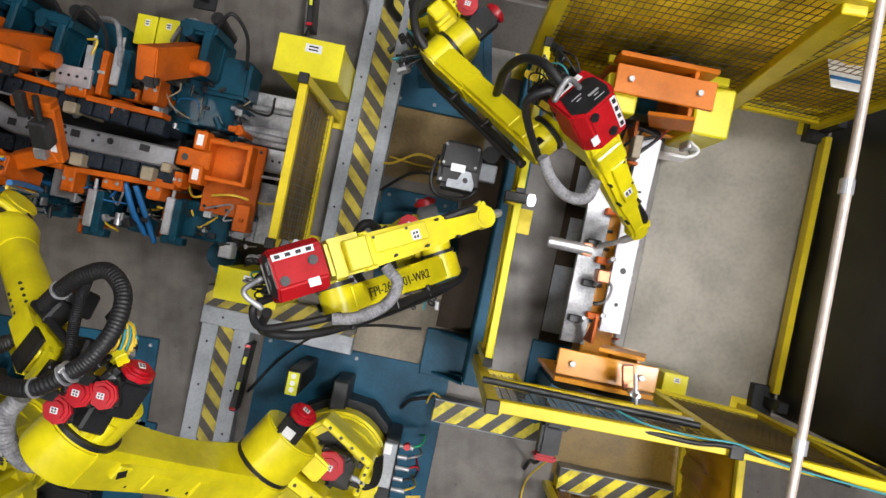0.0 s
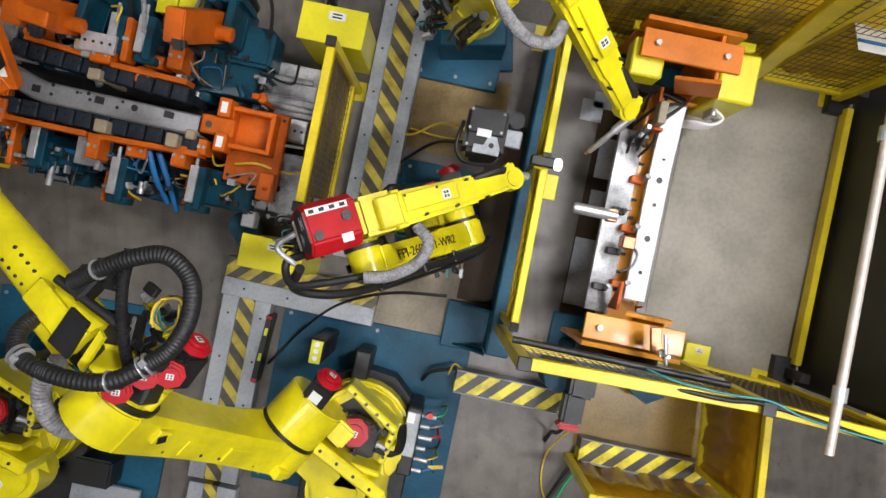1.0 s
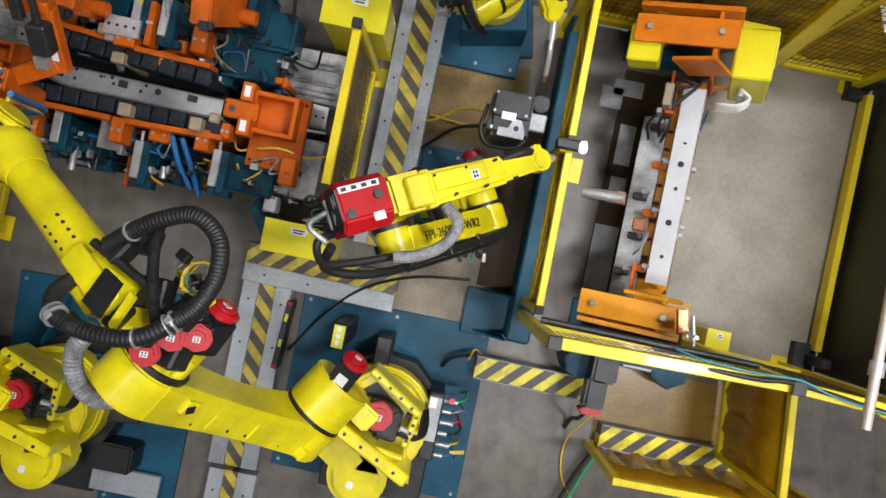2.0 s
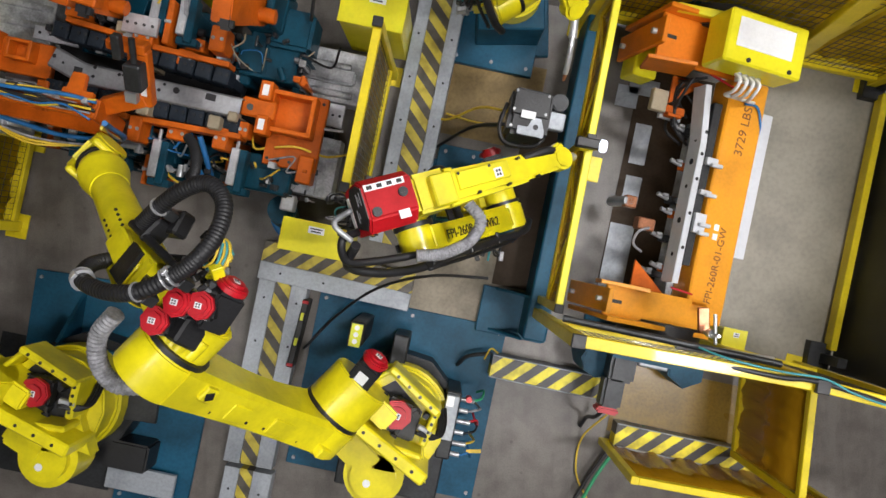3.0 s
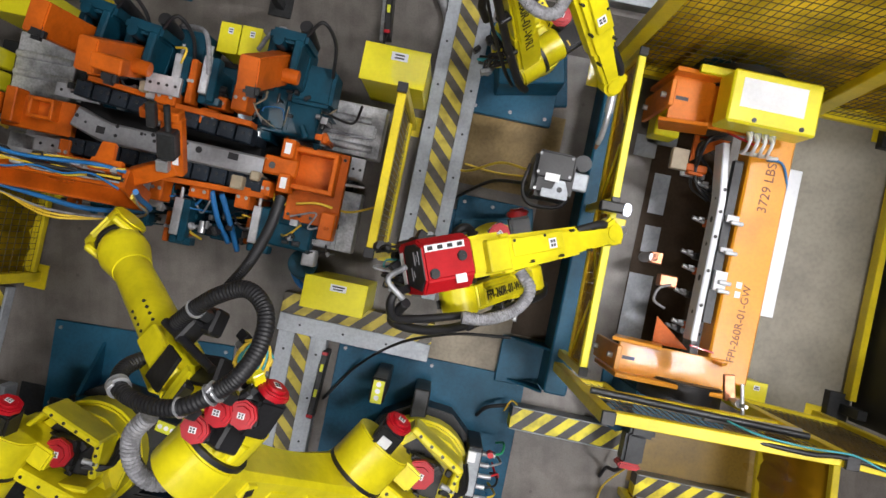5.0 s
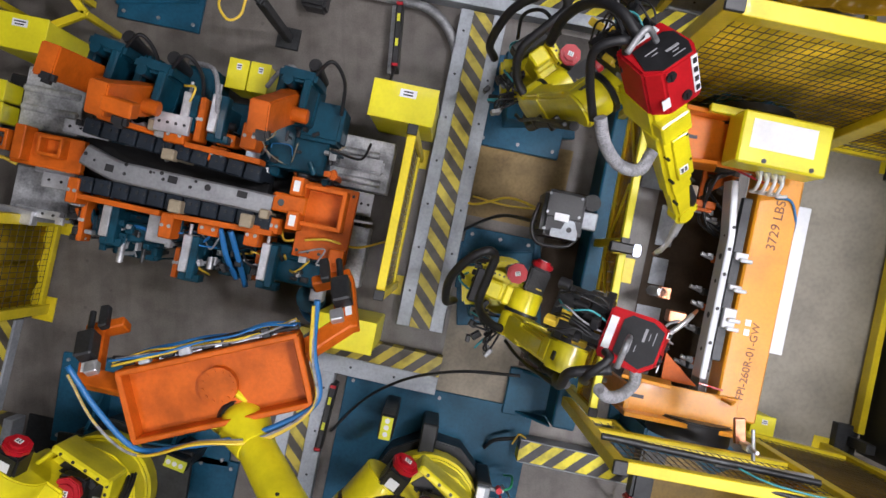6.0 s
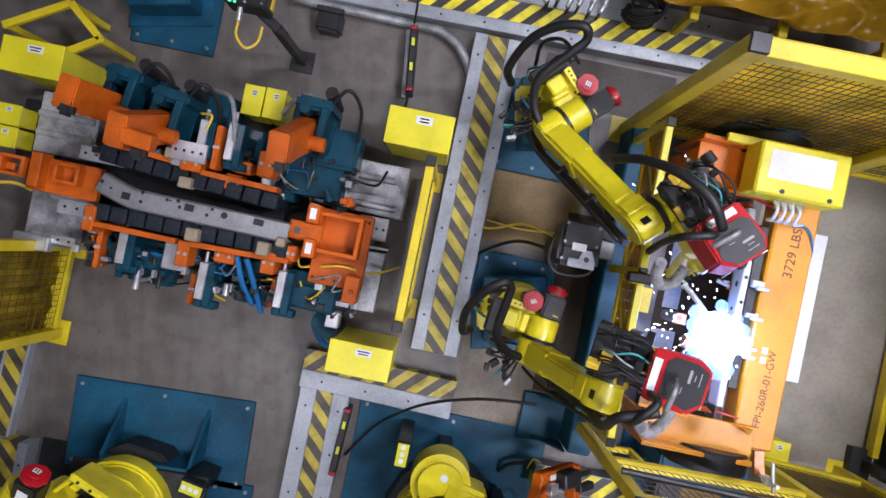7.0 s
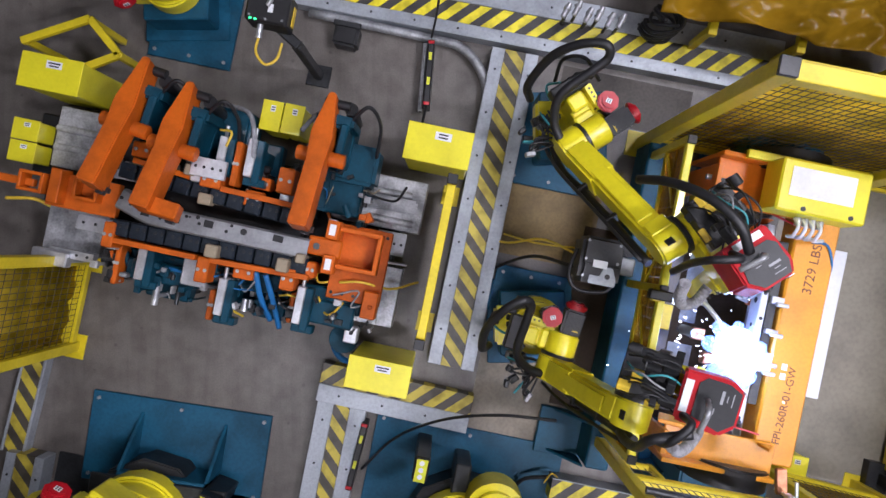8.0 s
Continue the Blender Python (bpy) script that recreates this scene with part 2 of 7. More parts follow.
def amber_film(name, colour, share):
    """Thin wavy vinyl: glossy face, and light from behind glows through."""
    m = amber_sheet(name, colour, 0.0)
    nt, ln = m.node_tree.nodes, m.node_tree.links
    bsdf = nt["Principled BSDF"]
    tr, mix, nz = nt.new("ShaderNodeBsdfTranslucent"), nt.new("ShaderNodeMixShader"), nt.new("ShaderNodeTexNoise")
    co = nt.new("ShaderNodeTexCoord")
    nz.inputs["Scale"].default_value, nz.inputs["Detail"].default_value = 2.2, 5
    r = ramp(nt, tuple(c * 0.45 for c in colour), colour, 0.36, 0.6)
    ln.new(co.outputs["Object"], nz.inputs["Vector"]), ln.new(nz.outputs["Fac"], r.inputs["Fac"])
    ln.new(r.outputs["Color"], tr.inputs["Color"]), ln.new(r.outputs["Color"], bsdf.inputs["Base Color"])
    mix.inputs["Fac"].default_value = share
    ln.new(bsdf.outputs["BSDF"], mix.inputs[1]), ln.new(tr.outputs["BSDF"], mix.inputs[2])
    ln.new(mix.outputs["Shader"], nt["Material Output"].inputs["Surface"])
    return m


AMBER = amber_sheet("amber_curtain", (0.50, 0.26, 0.010), 0.55)
CLEARAMBER = amber_film("pale_amber_curtain", (0.92, 0.68, 0.05), 0.4)
BROWNFILM = amber_film("brown_film", (0.40, 0.25, 0.05), 0.4)
GOLDFILM = amber_film("gold_film", (0.36, 0.20, 0.010), 0.3)


# ---- building blocks ----
def part(name, bm, material, parent=None, label="", m=None):
    """Links a bmesh as one mesh object under a thing or a part."""
    me = bpy.data.meshes.new(name)
    bm.normal_update()
    bm.to_mesh(me)
    bm.free()
    me.materials.append(material)
    ob = new(name, me)
    if parent:
        ob.parent = parent
    if m is not None:
        ob.matrix_basis = m
    if label:
        ob["label"] = label
    return ob


def again(ob, m, parent=None):
    """A further object on the same mesh."""
    o = new(ob.name.split(".")[0], ob.data)
    o.parent = parent or ob.parent
    o.matrix_basis = m
    return o


def thing(name, m, label, category, group=""):
    ob = new(name)
    ob.matrix_basis = m
    ob.empty_display_size = 0.1
    return tagged(ob, label, category, group)


def box(c, s, m=None, bevel=0.006, bm=None, taper=None):
    """A bevelled box of centre c and size s, turned by m, into bm. taper: the far x end's share of height and width."""
    b = bm or bmesh.new()
    t = bmesh.new()
    bmesh.ops.create_cube(t, size=1)
    for v in t.verts:
        k = taper if taper and v.co.x > 0 else 1
        v.co = Vector((v.co.x * s[0], v.co.y * s[1] * k, v.co.z * s[2] * k))
    if bevel:
        bmesh.ops.bevel(t, geom=t.edges[:], offset=min(bevel, min(s) * 0.3), segments=2 if bevel > 0.012 else 1, affect="EDGES")
    t.transform(Matrix.Translation(c) @ (m or Matrix()))
    me = bpy.data.meshes.new("t")
    t.to_mesh(me)
    t.free()
    b.from_mesh(me)
    bpy.data.meshes.remove(me)
    return b


def rod(p, q, r, bm=None, r2=None, seg=14, bevel=0.0):
    """A round bar or cone from p to q, into bm."""
    b = bm or bmesh.new()
    p, q = Vector(p), Vector(q)
    d = q - p
    t = bmesh.new()
    bmesh.ops.create_cone(t, cap_ends=True, segments=seg, radius1=r, radius2=r if r2 is None else r2, depth=d.length)
    if bevel:
        rims = [e for e in t.edges if any(len(f.verts) > 4 for f in e.link_faces)]
        bmesh.ops.bevel(t, geom=rims, offset=bevel, segments=2, affect="EDGES")
    t.transform(Matrix.Translation((p + q) / 2) @ d.to_track_quat("Z", "Y").to_matrix().to_4x4())
    t.normal_update()
    axis = d.normalized()
    for f in t.faces:
        f.smooth = len(f.verts) == 4
    for e in t.edges:
        n = [f.normal.dot(axis) for f in e.link_faces]
        e.smooth = len(n) == 2 and abs(n[0] - n[1]) < 0.05
    me = bpy.data.meshes.new("t")
    t.to_mesh(me)
    t.free()
    b.from_mesh(me)
    bpy.data.meshes.remove(me)
    return b


def smooth_line(pts, n=8):
    """Catmull-Rom points through pts."""
    v = [Vector(p) for p in pts]
    v = [v[0] * 2 - v[1]] + v + [v[-1] * 2 - v[-2]]
    out = []
    for i in range(1, len(v) - 2):
        a, b, c, d = v[i - 1:i + 3]
        for k in range(n):
            t = k / n
            out.append(0.5 * (2 * b + (c - a) * t + (2 * a - 5 * b + 4 * c - d) * t * t + (3 * b - a - 3 * c + d) * t ** 3))
    out.append(v[-2])
    return out


def tube(pts, r, bm=None, seg=8, n=8, ribs=0.0, caps=True):
    """A hose through pts; ribs: the depth of its corrugation."""
    b = bm or bmesh.new()
    line = smooth_line(pts, n) if n else [Vector(p) for p in pts]
    if ribs:
        dense = []
        for p, q in zip(line, line[1:]):
            k = max(1, int((q - p).length / (r * 0.16)))
            dense += [p.lerp(q, i / k) for i in range(k)]
        line = dense + [line[-1]]
    rings, side = [], None
    for i, p in enumerate(line):
        d = (line[min(i + 1, len(line) - 1)] - line[max(i - 1, 0)]).normalized()
        if side is None:
            side = d.orthogonal().normalized()
        side = (side - d * side.dot(d)).normalized()
        up = d.cross(side)
        rr = r - (ribs if ribs and i % 2 else 0)
        rings.append([b.verts.new(p + (side * math.cos(2 * math.pi * k / seg) + up * math.sin(2 * math.pi * k / seg)) * rr) for k in range(seg)])
    for a, c in zip(rings, rings[1:]):
        for k in range(seg):
            b.faces.new((a[k], a[(k + 1) % seg], c[(k + 1) % seg], c[k])).smooth = True
    if ribs:
        for ring in rings:
            for k in range(seg):
                b.edges.get((ring[k], ring[(k + 1) % seg])).smooth = False
    if caps:
        b.faces.new(rings[0][::-1]), b.faces.new(rings[-1])
    return b


def slab(outline, z0, z1, m=None, bm=None, bevel=0.0):
    """A flat piece with the given outline in its own plane, from z0 to z1."""
    b = bm or bmesh.new()
    t = bmesh.new()
    f = t.faces.new([t.verts.new((x, y, z0)) for x, y in outline])
    up = bmesh.ops.extrude_face_region(t, geom=[f])
    for v in up["geom"]:
        if isinstance(v, bmesh.types.BMVert):
            v.co.z = z1
    bmesh.ops.recalc_face_normals(t, faces=t.faces[:])
    if bevel:
        bmesh.ops.bevel(t, geom=t.edges[:], offset=bevel, segments=2, affect="EDGES")
    if m is not None:
        t.transform(m)
    me = bpy.data.meshes.new("t")
    t.to_mesh(me)
    t.free()
    b.from_mesh(me)
    bpy.data.meshes.remove(me)
    return b


def ball(c, r, bm=None, seg=14, squash=(1, 1, 1)):
    b = bm or bmesh.new()
    t = bmesh.new()
    bmesh.ops.create_uvsphere(t, u_segments=seg, v_segments=max(6, seg // 2), radius=r)
    t.transform(Matrix.Translation(c) @ Matrix.Diagonal((*squash, 1)))
    for f in t.faces:
        f.smooth = True
    me = bpy.data.meshes.new("t")
    t.to_mesh(me)
    t.free()
    b.from_mesh(me)
    bpy.data.meshes.remove(me)
    return b


def writing(name, text, size, m, parent, material):
    """Stencilled writing as a flat mesh."""
    cu = bpy.data.curves.new(name, "FONT")
    cu.body, cu.size, cu.extrude, cu.align_x, cu.align_y = text, size, 0.0012, "CENTER", "CENTER"
    tmp = bpy.data.objects.new(name, cu)
    me = bpy.data.meshes.new_from_object(tmp)
    bpy.data.objects.remove(tmp)
    me.materials.append(material)
    ob = new(name, me)
    ob.parent, ob.matrix_basis = parent, m
    return ob


def bars(rows, width, height, m, parent, ground=None, ink=None):
    """A small notice: a white plate with unreadable lines on it."""
    p = part("notice", box((0, 0, 0), (width, height, 0.002), bevel=0), ground or WHITE, parent, "white notice with small black print", m)
    b = bmesh.new()
    random.seed(rows * 7 + int(width * 1000))
    step = height / (rows + 0.6)
    for i in range(rows):
        w = width * random.uniform(0.55, 0.85)
        box((0, height / 2 - step * (i + 0.8), 0.0018), (w, step * 0.5, 0.0016), bevel=0, bm=b)
    part("print", b, ink or INK, parent, "", m)
    return p


A = -11.7


def at(x, y, z=0.0, a=0.0):
    """A pose square to the cell, turned by a further a degrees."""
    return pose(x, y, z, 0, 0, A + a)


# ---- the hall ----
def plain(name, bm, material, label):
    return tagged(part(name, bm, material), label, name.split("_")[0], "", "structure")


plain("floor", box((0, 0, -0.1), (26, 22, 0.2), bevel=0), CONCRETE, "stained grey concrete factory floor")
plain("ceiling", box((0, 0, CEIL + 0.1), (26, 22, 0.2), bevel=0), CEILING, "pale painted factory ceiling")
for nm, c, s in (("wall_north", (0, 11.1, CEIL / 2), (26, 0.2, CEIL)), ("wall_south", (0, -11.1, CEIL / 2), (26, 0.2, CEIL)),
                 ("wall_east", (13.1, 0, CEIL / 2), (0.2, 22.4, CEIL)), ("wall_west", (-13.1, 0, CEIL / 2), (0.2, 22.4, CEIL))):
    plain(nm, box(c, s, bevel=0), CEILING, "pale painted factory wall")
lampm = None
# the added backlight gets the same housing as the others
for lx, ly, watts in LAMPS:
    hb = thing("ceiling_lamp", pose(lx, ly, CEIL - 0.23), "white high-bay ceiling lamp, switched on", "lamp", "ceiling lamps")
    if lampm is None:
        lampm = part("housing", box((0, 0, 0.12), (1.4, 0.6, 0.22)), WHITE, hb), part("diffuser", box((0, 0, 0), (1.3, 0.5, 0.02)), LAMPGLOW, hb)
    else:
        for o in lampm:
            again(o, Matrix(), hb)


def dist(p, q):
    return math.hypot(q[0] - p[0], q[1] - p[1])


def channel(p, q, z, band=0.15, left=0.09, right=0.09, flip=False, bright=False):
    """Raised steel floor channel from p to q with a striped cover between grey rails."""
    n, a = dist(p, q), math.degrees(math.atan2(q[1] - p[1], q[0] - p[0]))
    th = thing("floor_channel", pose(p[0], p[1], 0, 0, 0, a), "grey steel floor channel with black and yellow striped cover", "floor channel", "floor channels")
    part("cover", box((n / 2, 0, z / 2 - 0.004), (n, band, z - 0.008), bevel=0.003), HAZARDB if bright else HAZARD, th, "black and yellow striped cover")
    for side, w in ((1, left), (-1, right)):
        if w:
            y = side * (band / 2 + w / 2)
            part("rail", box((n / 2, y, z / 2), (n, w, z), bevel=0.004), RAIL, th)
            one = None
            for k in range(int(n / 0.32) if w > 0.05 else 0):
                m = pose(0.16 + 0.32 * k, y, z)
                if one is None:
                    one = part("bolt", rod((0, 0, 0), (0, 0, 0.003), 0.009, seg=8), DARK, th, "", m)
                else:
                    again(one, m, th)
    return th


channel((-0.313, 2.010), (-0.789, -0.280), 0.13, 0.15, 0.095, 0.095)
channel((-1.722, -0.319), (-0.633, -0.563), 0.13, 0.15, 0.0, 0.13)
channel((-1.568, -0.528), (-1.837, -1.881), 0.12, 0.12, 0.12, 0.12)
channel((-1.841, -1.914), (-2.013, -2.751), 0.12, 0.10, 0.14, 0.11)
channel((-2.124, 2.563), (1.60, 1.846), 0.13, 0.15, 0.16, 0.09, False, True)
channel((-3.812, -0.200), (-3.985, -0.908), 0.10, 0.14, 0.02, 0.02)
channel((-3.847, -0.907), (-3.990, -1.614), 0.16, 0.14, 0.07, 0.07)
channel((-0.072, -1.147), (0.718, -1.312), 0.18, 0.15, 0.008, 0.008, False, True)
channel((0.830, -1.651), (2.137, -1.931), 0.14, 0.155, 0.008, 0.012, False, True)

# raised steel edge with a rounded corner round the upper bay
b = bmesh.new()
edge = [(-1.819, 2.313, 0.060), (-0.940, 2.121, 0.060), (-0.712, 2.055, 0.060), (-0.575, 1.906, 0.060), (-0.517, 1.698, 0.060), (-0.559, 1.429, 0.060), (-0.775, 0.330, 0.060)]
tube(edge, 0.035, b, seg=8, n=8)
tagged(part("floor_edging", b, STEEL), "rounded bare steel edging on the floor", "edging")

# worn tan coating on the cage floor
tagged(part("floor_coating", box((0, 0, 0.003), (1.25, 2.3, 0.006), bevel=0), CAGEFLOOR, None, "", at(2.123, 0.007)), "worn tan floor coating inside the cage", "floor", "", "structure")
# added brown sheets between the robots and behind the cage, amber light in their colour
# the long dark sheets paint shade under the turning frame and along the beam
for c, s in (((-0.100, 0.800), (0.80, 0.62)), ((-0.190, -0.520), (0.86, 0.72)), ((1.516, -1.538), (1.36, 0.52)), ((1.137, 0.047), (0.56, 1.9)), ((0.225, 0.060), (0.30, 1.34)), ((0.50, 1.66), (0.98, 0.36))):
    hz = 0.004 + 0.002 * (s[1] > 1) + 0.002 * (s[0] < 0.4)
    tagged(part("floor_tint_sheet", box((0, 0, hz / 2), (*s, hz), bevel=0), SHADEBROWN if s[1] > 1 else AMBERTINT if s[0] > 1 else TANFLOOR if c[1] < 0 else DARKFLOOR if c[1] > 1.5 else BROWN, None, "", at(*c)), "brown floor sheet with amber light and shade in its colour", "floor sheet", "floor sheets")
for c, s in (((0.864, -0.372), (0.18, 0.5)), ((0.947, 0.824), (0.16, 0.16)), ((1.044, 0.467), (0.12, 0.3)), ((0.981, 0.131), (0.12, 0.2)), ((1.073, 0.887), (0.22, 0.12))):
    tagged(part("shim_plate", box((0, 0, 0.005), (*s, 0.006), bevel=0.001), RAIL, None, "", at(*c)), "worn grey steel shim plate on the floor", "plate", "shim plates")


# ---- blue floor plates ----
def base_plate(p, sx, sy, z, a=0.0, label="blue painted steel base plate bolted to the floor"):
    th = thing("base_plate", at(p[0], p[1], 0, a), label, "base plate", "base plates")
    part("plate", box((0, 0, z / 2), (sx, sy, z), bevel=0.004), BLUE, th)
    one = None
    for x in (-sx / 2 + 0.05, 0, sx / 2 - 0.05):
        for y in (-sy / 2 + 0.05, sy / 2 - 0.05):
            if one is None:
                one = part("bolt", rod((0, 0, 0), (0, 0, 0.014), 0.014, seg=6), STEEL, th, "", pose(x, y, z))
            else:
                again(one, pose(x, y, z), th)
    return th


bp1 = base_plate((-2.810, -0.887), 1.33, 0.66, 0.03, 3.0)
for x in (-0.28, 0.34):
    b = slab([(0, 0), (0.34, 0), (0.0, 0.30)], -0.012, 0.012, pose(x, -0.12, 0.03, 90, 0, 90))
    part("gusset", b, BLUE, bp1)
part("rear_wall", box((0.02, -0.14, 0.18), (0.62, 0.025, 0.30)), BLUE, bp1)
part("cap_plate", box((0.02, -0.36, 0.34), (0.95, 0.42, 0.03)), DARK, bp1, "dark steel cap plate")
bp2 = base_plate((-0.763, -1.390), 1.40, 1.30, 0.025)
part("plinth", box((0.06, -0.30, 0.16), (0.72, 0.66, 0.28), bevel=0.01), DARK, bp2, "dark grey machined plinth")
part("plinth_plate", box((0.10, -0.08, 0.20), (0.62, 0.34, 0.03), bevel=0.004), RAIL, bp2, "grey steel plate")
base_plate((-2.491, -1.719), 0.55, 1.0, 0.03)
base_plate((-2.661, 2.258), 0.62, 0.62, 0.03)
base_plate((-0.030, 1.240), 0.62, 0.46, 0.05)
base_plate((-0.230, 0.190), 0.52, 0.46, 0.05)

# long blue machine beam that carries the cage front
beam = thing("machine_beam", at(0.440, 0.181), "long blue painted steel machine beam on the floor", "machine beam")
part("beam_body", box((0, 0, 0.20), (0.16, 2.30, 0.36), bevel=0.012), BLUE, beam)
part("foot_plate", box((-0.14, -1.02, 0.03), (0.50, 0.34, 0.06), bevel=0.006), BLUE, beam)
for y in (-0.86, -1.16):
    part("gusset", slab([(0, 0), (-0.22, 0), (0, 0.26)], -0.008, 0.008, pose(-0.08, y, 0.06, 90, 0, 0)), BLUE, beam)


# ---- fences ----
def wires(x0, x1, z0, z1, pitch=0.042, r=0.0018, rise=0.085):
    """A welded wire mesh in the x-z plane as thin square bars."""
    v, f = [], []

    def bar(x, z, sx, sz):
        n = len(v)
        for dx in (-sx, sx):
            for dy in (-r, r):
                for dz in (-sz, sz):
                    v.append((x + dx, dy, z + dz))
        f.extend([(n, n + 1, n + 3, n + 2), (n + 4, n + 6, n + 7, n + 5), (n, n + 4, n + 5, n + 1), (n + 2, n + 3, n + 7, n + 6), (n, n + 2, n + 6, n + 4), (n + 1, n + 5, n + 7, n + 3)])

    nx, nz = max(1, round((x1 - x0) / pitch)), max(1, round((z1 - z0) / rise))
    for i in range(nx + 1):
        bar(x0 + (x1 - x0) * i / nx, (z0 + z1) / 2, r, (z1 - z0) / 2)
    for i in range(nz + 1):
        bar((x0 + x1) / 2, z0 + (z1 - z0) * i / nz, (x1 - x0) / 2, r)
    me = bpy.data.meshes.new("wire_mesh")
    me.from_pydata(v, [], f)
    me.materials.append(WIRE)
    return me


def fence(p, q, z0, z1, post=0.055, rail=0.05, posts=(1, 1), mesh=True, foot=True, label="yellow steel machine fence with dark wire mesh", mid=None, film=None):
    """A fence panel from p to q: posts with black caps, top and bottom rail, wire mesh."""
    n, a = dist(p, q), math.degrees(math.atan2(q[1] - p[1], q[0] - p[0]))
    th = thing("safety_fence", pose(p[0], p[1], 0, 0, 0, a), label, "fence", "safety fences")
    for k, x in enumerate((0, n)):
        if posts[k]:
            po = part("post", box((0, 0, (z1 + 0.0) / 2), (post, post, z1), bevel=0.004), SAFETY, th, "", pose(x, 0, 0))
            part("cap", box((0, 0, z1 + 0.012), (post + 0.004, post + 0.004, 0.024), bevel=0.004), BLACK, po, "black plastic post cap")
            if foot:
                part("foot", box((0, 0, 0.006), (post * 2.6, post * 2.2, 0.012), bevel=0.002), SAFETY, po)
    part("top_rail", box((n / 2, 0, z1 - rail / 2 - 0.01), (n - post, rail, rail), bevel=0.004), SAFETY, th)
    part("bottom_rail", box((n / 2, 0, z0 + rail / 2), (n - post, rail * 0.8, rail), bevel=0.004), SAFETY, th)
    if mid:
        part("mid_rail", box((n / 2, 0, mid), (n - post, rail * 0.7, rail), bevel=0.004), SAFETY, th)
    if mesh:
        me = wires(post / 2, n - post / 2, z0 + rail, z1 - rail - 0.01)
        ob = new("wire_mesh", me)
        ob.parent = th
        tagged(ob, "dark welded wire mesh", "", "", "stuff")
    if film:
        part("film", box((n / 2, -0.014, (z0 + z1) / 2), (n - post, 0.003, z1 - z0 - rail), bevel=0), film, th, "brown plastic film behind the mesh")
    return th


fence((-0.786, 0.968), (-0.976, 0.037), 0.25, 1.25, film=BROWNFILM)
# tall cage wall behind the turning frame
C1 = (0.625, 1.345)
uf = fence(C1, (2.10, 1.045), 0.28, 2.22, 0.085, 0.085, (1, 0))
lean = math.degrees(math.atan2(-0.22, 2.04))
part("brace", box((0, 0.03, 0), (0.11, 0.06, 2.05), bevel=0.006), SAFETY, uf, "wide yellow leaning brace", pose(1.31, -0.09, 1.14, 0, lean, 0))
fence((2.10, 1.045), (2.72, 0.915), 0.14, 2.22, 0.07, 0.06, (0, 1))
# front of the cage: low yellow rail with a slatted panel
g = thing("cage_gate", pose(0.620, 1.234, 0, 0, 0, 0), "bright yellow cage front rail with slatted sheet panel", "gate")
gp, gq = (0.620, 1.234), (0.255, -0.678)
gn = dist(gp, gq)
g.matrix_basis = pose(gp[0], gp[1], 0, 0, 0, math.degrees(math.atan2(gq[1] - gp[1], gq[0] - gp[0])))
part("top_rail", box((gn / 2, 0, 1.08), (gn, 0.045, 0.045), bevel=0.005), BOXY, g)
part("bottom_rail", box((gn / 2, 0, 0.68), (gn, 0.035, 0.035), bevel=0.004), SAFETY, g)
for k in range(4):
    part("brace", box((0, 0, 0), (gn * 0.22, 0.012, 0.02), bevel=0.002), SAFETY, g, "", pose(gn * (0.13 + 0.245 * k), -0.012, 0.87, 0, 38 if k % 2 else -38, 0))
for k, x in enumerate((0.02, gn * 0.47, gn - 0.02)):
    po = part("post", box((0, 0, 0.55), (0.05, 0.05, 1.1), bevel=0.004), SAFETY, g, "", pose(x, 0, 0))
    part("cap", box((0, 0, 1.11), (0.052, 0.052, 0.022), bevel=0.003), BLACK, po)
slat = None
for k in range(30):
    m = pose(0.07 + (gn - 0.14) * k / 29, 0, 0.88)
    if slat is None:
        slat = part("slat", box((0, 0, 0), ((gn - 0.14) / 29 - 0.003, 0.005, 0.36), bevel=0.0), AMBER, g, "amber plastic panel strip", m)
    else:
        again(slat, m, g)

# lower cage wall and its continuation
LA, LB, LC, LD = (0.234, -0.753), (1.407, -0.971), (2.20, -1.17), (3.04, -1.51)
lf = fence(LA, LB, 1.10, 1.825, 0.065, 0.06)
part("corner_panel", box((0.13, 0, 0.83), (0.20, 0.035, 0.04), bevel=0.004), SAFETY, lf, "yellow lower corner rail")
part("corner_stile", box((0.22, 0, 0.95), (0.035, 0.035, 0.32), bevel=0.004), SAFETY, lf)
cw = new("wire_mesh", wires(0.033, 0.22, 0.83, 1.10))
cw.parent = lf
tagged(cw, "dark welded wire mesh", "", "", "stuff")
fence(LB, LC, 0.30, 1.825, 0.065, 0.06, (0, 1), film=BROWNFILM)
fence(LC, LD, 0.30, 1.825, 0.065, 0.06, (0, 1), film=BROWNFILM)
fence((-3.57, -0.14), (-3.43, 0.50), 0.05, 2.1, 0.07, 0.06)

# black weld curtain on a yellow frame along the far side
cu = thing("weld_curtain", at(2.598, -0.115), "black weld curtain on a yellow steel frame", "curtain")
part("bottom_rail", box((0, 0, 0.09), (0.05, 1.90, 0.10), bevel=0.005), SAFETY, cu)
b = bmesh.new()
for k in range(64):
    y = -1.1 + 2.2 * k / 63
    x = 0.06 + 0.004 * math.sin(k * 0.55) + 0.004 * math.sin(k * 0.23)
    b.verts.new((x, y, 0.03)), b.verts.new((x + 0.02, y, 2.4))
b.verts.ensure_lookup_table()
for k in range(63):
    b.faces.new((b.verts[2 * k], b.verts[2 * k + 2], b.verts[2 * k + 3], b.verts[2 * k + 1])).smooth = True
sh = part("sheet", b, CURTAIN, cu)
sm = sh.modifiers.new("thick", "SOLIDIFY")
